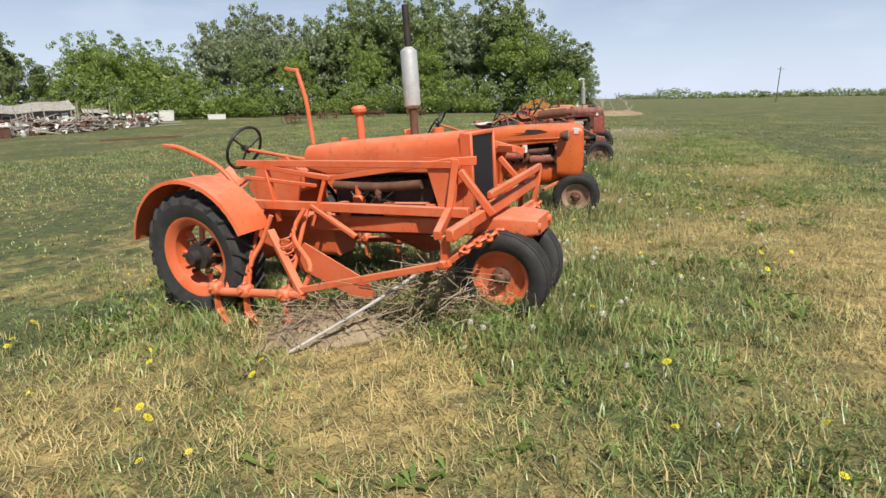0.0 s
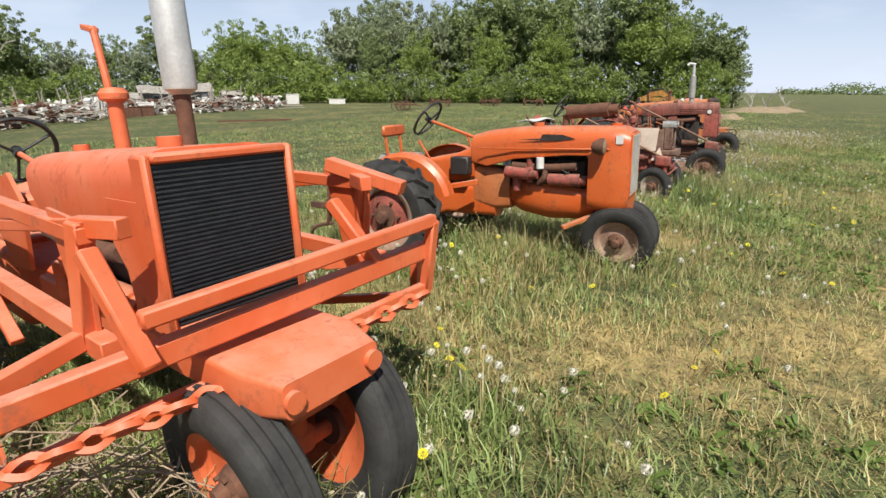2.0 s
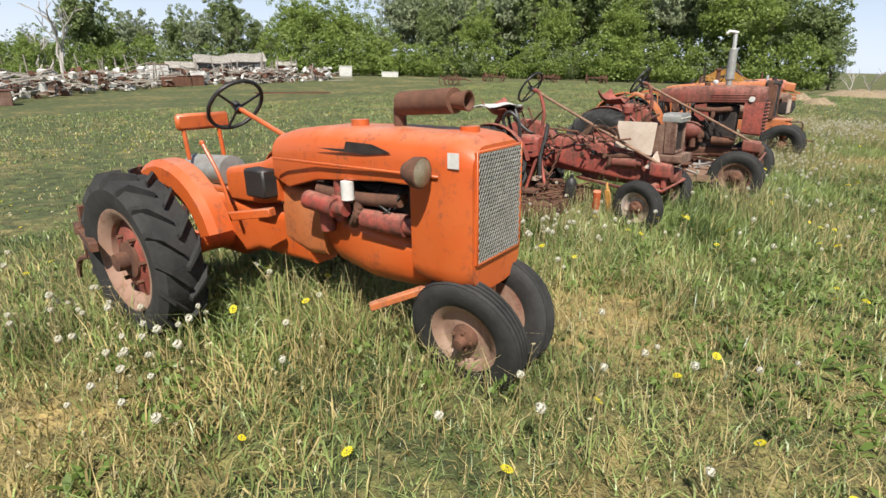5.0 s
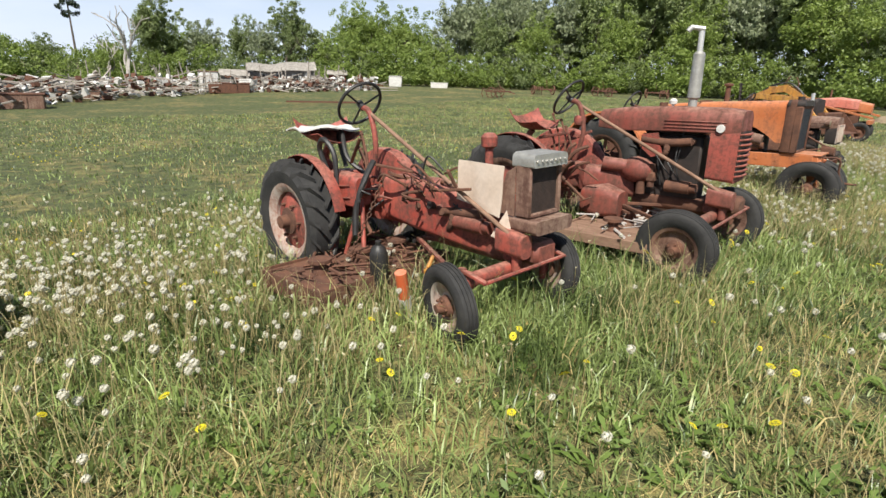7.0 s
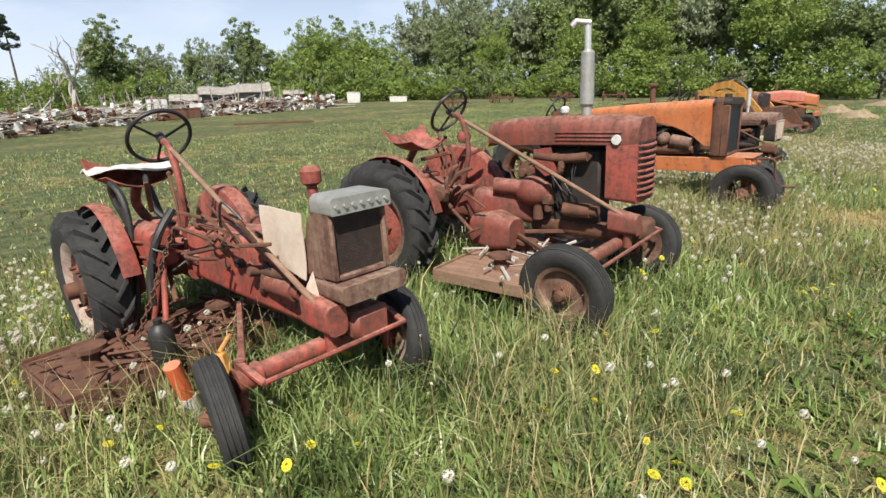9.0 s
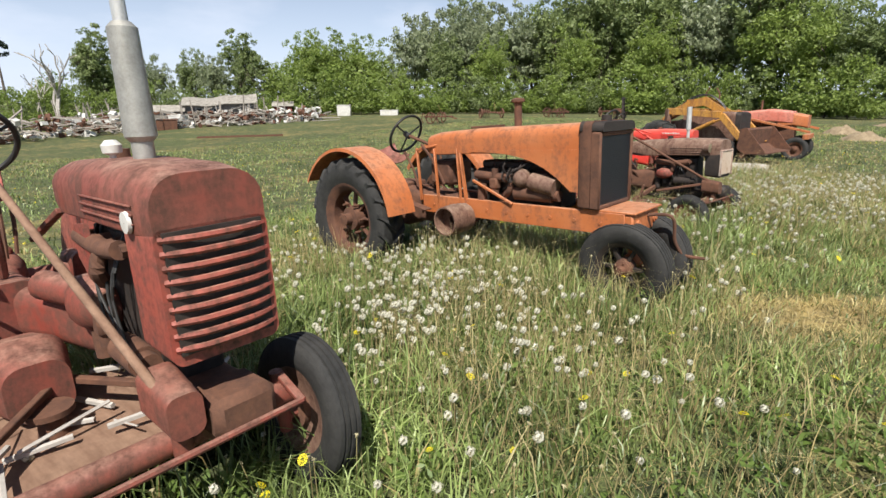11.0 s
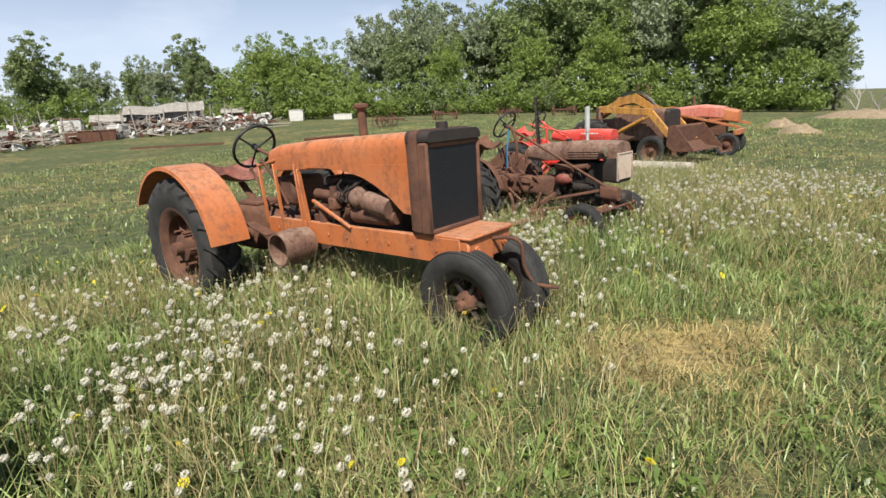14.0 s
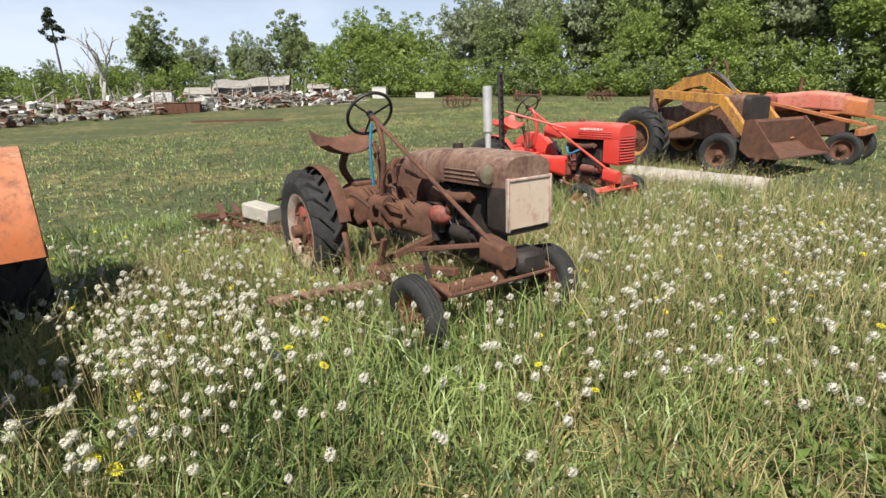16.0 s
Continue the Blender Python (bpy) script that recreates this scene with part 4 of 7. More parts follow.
    # levers and pedals
    rnd = random.Random(seed)
    b = B()
    for k in range(4):
        x = .10 + .10 * k
        lever(b, (x, .12 - .06 * k, rr + .34), (x - .10 + rnd.uniform(-.05, .05), .16 - .06 * k, rr + .55 + rnd.uniform(0, .22)), .011, .02)
    part("control_levers", b, M_RUST, T)
    b = B()
    for s in (-.20, .20):
        beam(b, (.45, s, rr + .10), (.72, s * 1.4, rr - .05), .03, .02)
        box(b, (.74, s * 1.4, rr - .04), (.10, .07, .015), turn(-25, "Y"), .005)
    part("pedals", b, M_RUST, T)
    wide_front(T, W, fr, fw, front_hw, -front_hw, y1 * .8, fr + .12, rim if grille != "sheet" else M_RED_RUST, paint_m, lean, steer)
    b = B()
    beam(b, (W, -front_hw + .12, fr + .13), (.95, .02, rr - .10), .035, .03)
    beam(b, (W, front_hw - .12, fr + .13), (.95, .06, rr - .10), .035, .03)
    part("radius_rod", b, rust_m, T)
    return T


M_TIN = paint("pale_rusting_sheet", (0.50, 0.36, 0.26), (0.56, 0.46, 0.36), (0.30, 0.15, 0.08), 0.5)


def mower_deck(m, size, mat, label):
    """A belly mower deck: a steel pan with skirt, spindle towers and hangers."""
    D = base("mower_deck", m, label, "mower deck")
    lx, ly, h = size
    b = B()
    box(b, (0, 0, h), (lx, ly, .012), None, .003)
    part("deck_plate", b, mat, D)
    for s in (-1, 1):
        b = B()
        box(b, (0, s * (ly / 2), h / 2 + .02), (lx, .012, h), None, .003)
        part("skirt", b, mat, D)
        b = B()
        box(b, (s * lx / 2, 0, h / 2 + .03), (.012, ly - .02, h), None, .003)
        part("skirt", b, mat, D)
    for y in (-ly * .3, 0, ly * .3):
        b = B()
        rod(b, (0, y, h), (0, y, h + .10), .06, 14, .045)
        rod(b, (0, y, h + .10), (0, y, h + .125), .09, 18)
        part("spindle_pulley", b, M_RUST, D)
    return D




# ---- rusty orange tractor on channel rails ----
def tractor_channel(m):
    T = base("row_crop_tractor", m, "rusted faded-orange row-crop tractor with tall black radiator", "tractor", "row of old tractors")
    o = M_ORANGE_RUST
    for s in (-1, 1):
        rear_wheel(T, (-.04, s * .72, .58), .60, .30, M_RUST, M_RUST, s, lugs=20, rim_r=.58, spokes=True)
        fender(T, -.04, .58, .70, s * .56, s * .88, 8, 150, o, .05)
    rear_axle(T, -.62, .62, .58, M_RUST)
    transmission(T, -.28, .85, 0, .42, .84, .19, M_RUST)
    for s in (-1, 1):
        b = B()
        box(b, (1.50, s * .245, .70), (2.10, .012, .17), None, .004)
        for z in (.622, .778):
            box(b, (1.50, s * .222, z), (2.10, .05, .012), None, .003)
        for k in range(9):
            rod(b, (.60 + .22 * k, s * .252, .70), (.60 + .22 * k, s * .258, .70), .014, 8)
        part("frame_rail", b, o, T)
    b = B()
    box(b, (2.48, 0, .70), (.26, .478, .155), None, .012)
    box(b, (2.42, 0, .79), (.42, .50, .02), None, .006)
    for y in (-.15, .15):
        rod(b, (2.60, y, .70), (2.625, y, .70), .03, 12)
        rod(b, (2.62, y, .70), (2.635, y, .70), .016, 6)
    part("front_bolster", b, o, T)
    b = B()
    pipe(b, [(2.58, .02, .74), (2.78, .06, .74), (2.80, .10, .55), (2.86, .14, .44), (3.0, .18, .42)], .013, 8)
    part("bent_draw_rod", b, M_RUST, T)
    tricycle_front(T, 2.54, .36, .16, M_DARK, o, .63, lean=5, spread=.19, spokes=True)
    engine(T, 1.05, 1.95, 0, .74, 1.06, .13, M_DARK, M_RUST, 55)
    b = B()
    rod(b, (1.72, -.22, .98), (1.95, -.22, .94), .075, 16)
    bmesh.ops.create_icosphere(b, subdivisions=2, radius=.085, matrix=Matrix.Translation((1.62, -.21, 1.0)))
    part("magneto", b, M_BROWN_RUST, T)
    b = B()
    rnd = random.Random(7)
    for k in range(9):
        p = Vector((1.52 + rnd.uniform(-.08, .1), -.24, 1.0 + rnd.uniform(-.05, .07)))
        q = Vector((1.35 + rnd.uniform(-.15, .4), -.17, 1.12 + rnd.uniform(-.03, .1)))
        pipe(b, [p, (p + q) / 2 + Vector((0, -.06, rnd.uniform(-.08, .08))), q], .006, 5)
    part("wires", b, M_DARK, T)
    # hood: low sides with the arched cut-out over the engine
    b = B()
    loft(b, [(.50, 0, .20, 1.19, 1.36, .08, .01), (.66, 0, .235, 1.18, 1.39, .08, .01), (1.12, 0, .245, 1.20, 1.42, .09, .01), (2.18, 0, .255, 1.22, 1.45, .09, .01)], open_bottom=True)
    solid(b, .008)
    hood = part("hood", b, o, T)
    for s in (-1, 1):
        b = B()
        arch = [(2.18, .92), (2.18, 1.25), (1.05, 1.23), (1.05, 1.20)]
        for k in range(9):
            t = k / 8
            arch.append((1.12 + .98 * t, 1.215 - .29 * t ** 3.2))
        plate(b, arch, .006, side(s * .257))
        part("hood_side", b, o, hood)
    b = B()
    beam(b, (1.10, -.25, 1.43), (1.10, .25, 1.43), .012, .02)
    part("hood_seam", b, M_RUST, hood)
    # tall radiator
    b = B()
    loft(b, [(2.17, 0, .262, .80, 1.44, .05, .02), (2.22, 0, .285, .80, 1.46, .05, .02), (2.28, 0, .285, .80, 1.46, .05, .02)])
    part("radiator_tank", b, M_RUST, T)
    radiator(T, 2.36, 0, .285, .80, 1.38, .085, M_RUST, M_CORE, frame=.032)
    b = B()
    loft(b, [(2.18, 0, .28, 1.381, 1.46, .05, .01), (2.37, 0, .275, 1.381, 1.45, .05, .01)])
    rod(b, (2.26, 0, 1.45), (2.26, 0, 1.50), .04, 12)
    part("radiator_top_tank", b, M_DARK, T, "black pressed radiator top tank")
    # stack
    b = B()
    rod(b, (1.32, .16, 1.38), (1.32, .16, 1.66), .035, 14)
    lathe(b, [(.035, 1.63), (.062, 1.64), (.062, 1.66), (.04, 1.67), (.001, 1.675)], (1.32, .16, 0), "Z", 16, False)
    part("air_intake", b, M_RUST, T)
    # belt pulley
    b = B()
    lathe(b, [(.13, -.14), (.142, 0), (.13, .14), (.118, .14), (.118, .03), (.04, .03), (.04, -.03), (.118, -.03), (.118, -.14)], (1.02, -.42, .62), "Y", 28)
    rod(b, (1.02, -.42, .62), (1.02, -.18, .62), .035, 10)
    part("belt_pulley", b, M_BROWN_RUST, T)
    # operator station
    steering_wheel(T, (-.02, 0, 1.37), .21, 62, M_BLACK, 3, (.62, 0, 1.18), M_RUST)
    pan_seat(T, (-.38, 0, 1.06), .48, M_RED_RUST)
    b = B()
    beam(b, (-.36, 0, 1.03), (-.15, 0, .84), .07, .02)
    beam(b, (-.15, 0, .84), (.35, 0, .84), .07, .02)
    part("seat_spring", b, M_RUST, T)
    b = B()
    for x, y in ((.40, -.22), (.66, -.24), (.95, -.24)):
        beam(b, (x, y, .72), (x - .04, y, 1.24), .03, .018)
    beam(b, (.95, -.24, 1.20), (1.02, -.24, .72), .04, .02)
    beam(b, (1.10, -.24, .96), (1.55, -.26, .78), .03, .02)
    beam(b, (.36, -.22, 1.22), (.70, -.22, 1.28), .03, .02)
    part("hood_supports", b, o, T)
    b = B()
    lever(b, (.25, -.12, .84), (.10, -.14, 1.18), .012, .02)
    lever(b, (.38, .12, .84), (.32, .12, 1.26), .012, .02)
    lever(b, (.70, -.20, .90), (.45, -.24, 1.28), .014, .0)
    beam(b, (.20, -.30, .72), (.60, -.34, .66), .10, .015)
    part("control_levers", b, M_RUST, T)
    b = B()
    box(b, (.62, 0, 1.0), (.28, .34, .24), None, .03)
    part("gear_housing", b, M_RUST, T)
    return T


# ---- ground ----
def ground_material():
    m, nt, b = material("meadow_ground", 0.95)
    n1 = noise_node(nt, 0.30, 6, 0.62)
    n2 = noise_node(nt, 2.4, 6, 0.68)
    n3 = noise_node(nt, 30, 5, 0.7)
    green = mix(nt, n3.outputs["Fac"], (0.018, 0.028, 0.008), (0.135, 0.160, 0.052))
    dry = mix(nt, n3.outputs["Fac"], (0.21, 0.15, 0.052), (0.46, 0.355, 0.15))
    add = nt.nodes.new("ShaderNodeMath")
    add.operation = "ADD"
    nt.links.new(n1.outputs["Fac"], add.inputs[0])
    nt.links.new(n2.outputs["Fac"], add.inputs[1])
    att = nt.nodes.new("ShaderNodeAttribute")
    att.attribute_name = "dryness"
    add2 = nt.nodes.new("ShaderNodeMath")
    add2.operation = "ADD"
    nt.links.new(add.outputs[0], add2.inputs[0])
    nt.links.new(att.outputs["Fac"], add2.inputs[1])
    r = ramp(nt, [(0.98, (0, 0, 0)), (1.32, (1, 1, 1))])
    half = nt.nodes.new("ShaderNodeMapRange")
    half.inputs[1].default_value, half.inputs[2].default_value = 0.98, 1.45
    nt.links.new(add2.outputs[0], half.inputs[0])
    # light and shade of tussocks and cropped places, mottled into the colour
    n4 = noise_node(nt, 5.5, 5, 0.7)
    tuft_shade = ramp(nt, [(0.34, (0.42, 0.44, 0.42)), (0.50, (0.95, 0.95, 0.95)), (0.68, (1.55, 1.5, 1.4))])
    nt.links.new(n4.outputs["Fac"], tuft_shade.inputs[0])
    nt.links.new(mix(nt, 1.0, mix(nt, half.outputs[0], green, dry), tuft_shade.outputs[0], "MULTIPLY"), b.inputs["Base Color"])
    bump(nt, b, n4.outputs["Fac"], 1.0, 0.12)
    return m


# bare and dry places: x, y, radius, strength
DRY = [(12.15, 22.3, .48, .6), (12.35, 22.75, .35, .4), (12.55, 22.2, .3, .35), (9.5, 7.3, .55, .6), (9.9, 6.8, .7, .5), (9.0, 7.6, .6, .4), (11.0, 13.2, .6, .35), (10.6, 9.9, .5, .3), (14.0, 10.5, 1.4, .55), (13.2, 9.2, .7, .5), (12.2, 11.2, .9, .33), (11.2, 10.4, .7, .33), (13.2, 12.4, .9, .3),
       (14.6, 13.0, 1.0, .30), (10.6, 5.6, .9, .35), (12.9, 8.0, .8, .5), (9.2, 10.4, .8, .35), (14.2, 17.5, 1.0, .35), (13.6, 15.6, .6, .25), (6.5, 9.5, 1.5, .3), (13.2, 28.0, .8, .2), (8.2, 6.0, 1.2, .3)]


def dryness(x, y):
    """0 lush, 1 bare; works on arrays."""
    d = np.zeros_like(x)
    for cx, cy, r, s in DRY:
        d = np.maximum(d, s * np.exp(-((x - cx) ** 2 + (y - cy) ** 2) / (r * r)))
    # mown swaths running along the open side of the row
    swath = np.clip(np.sin(x * 2.3 + .25 * np.sin(y * .5) + .6) + .35 * np.sin(y * 1.1 + x) - .25, 0, 1)
    swath = swath * np.clip((x - 11.6) / .8, 0, 1) * np.clip((15 - y) / 4, 0, 1) * np.clip((40 - x) / 10, 0, 1)
    return np.maximum(d, .42 * swath)


def ground_z_arr(x, y):
    d = np.maximum(0.0, 10.6 - x)
    t = np.clip((y - 22) / 34, 0, 1)
    z = -0.95 * (1 - np.exp(-d / 17)) * (1 - t * t * (3 - 2 * t))
    z = z + 0.03 * np.sin(x * .9 + 1.3) * np.sin(y * .7) * np.minimum(1, d / 3 + .25)
    far = np.maximum(0.0, np.hypot(x - 11, y - 15) - 30)
    return z + 0.35 * np.sin(x * .05 + 2) * np.sin(y * .043) * np.minimum(1, far / 40)


def fast_mesh(name, verts, faces, mats, mat_index=None, smooth=False):
    """A mesh from arrays: faces is an (n, k) array."""
    me = bpy.data.meshes.new(name)
    nv, nf, k = len(verts), len(faces), faces.shape[1]
    me.vertices.add(nv)
    me.vertices.foreach_set("co", np.ascontiguousarray(verts, np.float32).ravel())
    me.loops.add(nf * k)
    me.loops.foreach_set("vertex_index", np.ascontiguousarray(faces, np.int32).ravel())
    me.polygons.add(nf)
    me.polygons.foreach_set("loop_start", np.arange(0, nf * k, k, dtype=np.int32))
    me.polygons.foreach_set("loop_total", np.full(nf, k, np.int32))
    if mat_index is not None:
        me.polygons.foreach_set("material_index", np.ascontiguousarray(mat_index, np.int32))
    if smooth:
        me.polygons.foreach_set("use_smooth", np.ones(nf, bool))
    for mm in mats:
        me.materials.append(mm)
    me.update()
    me.validate()
    return me


def make_ground():
    def axis(c, near, far):
        a = [c]
        step = .25
        x = 0.0
        pos = []
        while x < far:
            pos.append(x)
            x += step
            if x > near:
                step *= 1.16
        pos.append(far)
        pos = np.array(pos)
        return np.concatenate([c - pos[:0:-1], c + pos])
    xs, ys = axis(11.0, 9.0, 2500), axis(17.0, 17.0, 2500)
    gx, gy = np.meshgrid(xs, ys, indexing="ij")
    z = ground_z_arr(gx, gy)
    rs = np.random.RandomState(4)
    z = z + rs.uniform(-.018, .018, z.shape) * (np.hypot(gx - 11, gy - 17) < 25)
    verts = np.stack([gx, gy, z], -1).reshape(-1, 3)
    nx, ny = len(xs), len(ys)
    i = np.arange(nx - 1)[:, None] * ny + np.arange(ny - 1)[None]
    faces = np.stack([i, i + ny, i + ny + 1, i + 1], -1).reshape(-1, 4)
    me = fast_mesh("ground", verts, faces, [ground_material()], smooth=True)
    at = me.attributes.new("dryness", "FLOAT", "POINT")
    at.data.foreach_set("value", dryness(verts[:, 0], verts[:, 1]).astype(np.float32))
    tagged(new("ground", me), "uneven meadow of green and dry grass", "ground", "", "structure")


make_ground()

# ---- the row of tractors ----
T1 = tractor_cultivator(on_ground(7.92, 8.742, -7, 2.5, .06))
T2 = tractor_round_nose(on_ground(8.658, 12.134, 2.5, 2.0, .07))
T3 = offset_tractor(on_ground(8.653, 15.913, -.5, 1.9, .02) @ Matrix.Scale(.965, 4), "small_offset_tractor", "faded red small tractor stripped of its hood", M_RED_OLD, M_RED_RUST, 1.90, .22, -.14, .55, .53, M_RIM_WHITE, M_RED_OLD,
                    hood=False, grille="none", fr=.275, hood_top=1.18, seed=31, steer=-14)
T4 = offset_tractor(on_ground(9.19, 18.045, 3.0, 1.8, 0) @ Matrix.Scale(.979, 4), "offset_row_tractor", "rusted red tractor with slotted grille and stack", M_RED_RUST, M_RUST, 1.80, .38, -.10, .62, .565, M_BROWN_RUST, M_RED_OLD,
                    hood=True, grille="slots", seat_mat=M_RED_OLD, fr=.325, fw=.14, front_hw=.72, hood_top=1.40, grille_z=(.80, 1.22), hw=.20, seed=41)
T5 = tractor_channel(on_ground(8.29, 21.886, 1.2, 2.45, .12) @ Matrix.Scale(1.06, 4))
T6 = offset_tractor(on_ground(8.821, 25.129, -3.8, 1.8, .07) @ Matrix.Scale(.95, 4), "small_rusty_tractor", "bare rusted small tractor with pale sheet grille", M_RUST, M_DARK, 1.80, .26, -.14, .55, .53, M_RIM_WHITE, M_RED_OLD,
                    hood=True, grille="sheet", fr=.27, hood_top=1.20, grille_z=(.74, 1.06), hw=.20, seed=61, hood_mat=M_BROWN_RUST)
T7 = offset_tractor(on_ground(7.36, 28.45, 0, 1.8, .06) @ Matrix.Scale(.90, 4), "small_red_tractor", "bright red repainted small tractor", M_RED_NEW, M_RED_RUST, 1.80, .22, -.14, .55, .53, M_RED_NEW, M_RED_NEW,
                    hood=True, grille="slots", fr=.27, hood_top=1.26, grille_z=(.76, 1.10), hw=.20, seed=71)


# ---- what is mounted on or lies about the small tractors ----
def strip_front(T, x, yc, hw, z0, z1):
    """Bare radiator of the hoodless tractor: rusty shell, dark core, grey cast top tank."""
    radiator(T, x, yc, hw, z0, z1, .13, M_BROWN_RUST, M_CORE_RUST, frame=.03)
    b = B()
    loft(b, [(x - .16, yc, hw * .98, z1 - .02, z1 + .075, .04, .01), (x + .03, yc, hw * 1.04, z1 - .02, z1 + .065, .03, .01)])
    for k in range(7):
        rod(b, (x + .028, yc - hw * .85 + k * hw * .283, z1 + .02), (x + .042, yc - hw * .85 + k * hw * .283, z1 + .02), .012, 6)
    part("radiator_top_tank", b, M_STEEL, T, "grey cast radiator top tank")
    b = B()
    loft(b, [(x - .22, yc, hw * 1.1, z0 - .09, z0 - .005, .02, .03), (x + .08, yc, hw * 1.15, z0 - .10, z0 - .005, .02, .03)])
    part("radiator_base", b, M_BROWN_RUST, T)
    for s in (-1, 1):
        b = B()
        plate(b, [(x - .30, z0 + .02), (x - .13, z0), (x - .13, z1 - .02), (x - .20, z1 - .06)], .008, side(yc + s * hw * .98))
        part("side_wing", b, M_BROWN_RUST, T)


M_CORE_RUST = two_tone("rusty_radiator_core", (0.03, 0.02, 0.016), (0.09, 0.06, 0.045), 22, 0.8, 0.6)
strip_front(T3, 2.06, .22, .18, .76, 1.12)


def red_tractor_extras(T):
    r = M_RED_OLD
    b = B()
    loft(b, [(.72, -.02, .12, .60, .94, .06, .06), (1.0, .10, .15, .52, .92, .05, .05), (1.5, .20, .13, .42, .82, .05, .05), (1.8, .22, .12, .40, .74, .05, .05)])
    part("clutch_housing", b, r, T)
    for dx in (0, .13):
        b = B()
        beam(b, (.22 + dx, -.42, .78), (.42 + dx * .6, -.52, .22), .045, .025)
        part("deck_hanger", b, r, T)
    b = B()
    pipe(b, [(.18, -.30, .90), (.10, -.34, 1.12), (.20, -.36, 1.22), (.32, -.34, 1.10), (.36, -.36, .80), (.42, -.42, .45), (.50, -.52, .30)], .022, 7)
    pipe(b, [(.05, -.05, .95), (.0, -.08, 1.20), (.12, -.12, 1.26), (.25, -.16, 1.05), (.42, -.1, .92)], .020, 7)
    part("hydraulic_hose", b, M_BLACK, T, "thick black hydraulic hose")
    b = B()
    chain(b, [(.92, -.28, .98), (.88, -.40, .70), (.80, -.55, .36)], .05, .006)
    part("chain", b, M_RUST, T)
    b = B()
    rod(b, (1.38, .40, .82), (1.38, .40, 1.18), .032, 12)
    lathe(b, [(.03, 1.16), (.062, 1.18), (.066, 1.25), (.04, 1.28), (.001, 1.285)], (1.38, .40, 0), "Z", 16, False)
    part("air_intake", b, r, T)
    rnd = random.Random(5)
    b = B()
    for k in range(12):
        p = Vector((.75 + rnd.uniform(0, .8), .02 + rnd.uniform(-.2, .1), .92 + rnd.uniform(-.05, .1)))
        q = p + Vector((rnd.uniform(-.3, .3), rnd.uniform(-.1, .1), rnd.uniform(-.15, .12)))
        pipe(b, [p, (p + q) / 2 + Vector((0, -.05, rnd.uniform(0, .08))), q], rnd.choice((.006, .009, .014)), 5)
    part("linkage", b, M_RUST, T)
    b = B()
    beam(b, (.55, -.12, 1.02), (.95, -.02, .98), .025, .02)
    beam(b, (.36, -.20, 1.02), (.62, -.28, 1.24), .03, .014)
    beam(b, (1.25, -.12, .88), (1.6, -.04, .92), .03, .02)
    part("lift_arm", b, M_RUST, T)


red_tractor_extras(T3)


def lay(ob, T, label, category):
    """Places a loose thing by a tractor's own axes."""
    ob.matrix_world = T.matrix_world @ ob.matrix_world
    return tagged(ob, label, category)


def wavy_sheet(name, outline, thick, place, mat, bend, seed):
    b = B()
    plate(b, outline, thick, Matrix.Identity(4))
    bmesh.ops.triangulate(b, faces=b.faces[:])
    bmesh.ops.subdivide_edges(b, edges=b.edges[:], cuts=4, use_grid_fill=True)
    for v in b.verts:
        v.co.z += bend * noise.noise(Vector((v.co.x * 4 + seed, v.co.y * 4, 0)))
        v.co = place @ v.co
    return part(name, b, mat)


lay(wavy_sheet("cardboard_sheet", [(0, .02), (.42, -.06), (.46, .30), (.02, .31)], .006, Matrix.Translation((1.40, .018, .80)) @ Matrix.Rotation(radians(90), 4, "X"), M_CARD, .03, 1), T3,
    "pale weathered cardboard sheet leaning on the radiator", "cardboard")
lay(wavy_sheet("cardboard_scrap", [(0, 0), (.20, -.02), (.12, .20)], .005, Matrix.Translation((1.76, .0, .60)) @ Matrix.Rotation(radians(80), 4, "X"), M_CARD, .03, 2), T3, "torn corner of pale cardboard by the radiator", "cardboard")
lay(wavy_sheet("seat_board", [(-.30, -.26), (.10, -.30), (.24, -.10), (.20, .20), (-.05, .27), (-.28, .16)], .012, Matrix.Translation((-.06, -.14, 1.285)), M_WHITE, .06, 3), T3,
    "sun-bleached cracked seat pad lying on the pan", "seat pad")

D3 = mower_deck(T3.matrix_world @ pose(.72, -.40, .11, 0, 0, 4), (.78, 1.30, .15), M_RUST, "rusted belly mower deck under the red tractor")
D4 = mower_deck(T4.matrix_world @ pose(1.12, -.05, .22, 0, 0, 3), (.86, 1.50, .09), M_OLDBOARD, "rusted brown belly mower deck under the tractor")


def deck_litter(D, mat, seed, n, span, h):
    rnd = random.Random(seed)
    b = B()
    for k in range(n):
        p = Vector((rnd.uniform(-.3, .3), rnd.uniform(-span, span), h + .025 + rnd.uniform(0, .05)))
        a = rnd.uniform(0, 6.3)
        m = rnd.uniform(.1, .4)
        rod(b, p, p + Vector((math.cos(a) * m, math.sin(a) * m, rnd.uniform(-.02, .06))), rnd.uniform(.004, .016), 5)
    ob = part("deck_litter", b, mat, smooth=False)
    ob.matrix_world = D.matrix_world
    tagged(ob, "loose rods and dead twigs lying on the deck", "litter", "", "stuff")


deck_litter(D3, M_RUST, 4, 46, .55, .15)
deck_litter(D4, M_DEADWOOD, 6, 30, .6, .09)


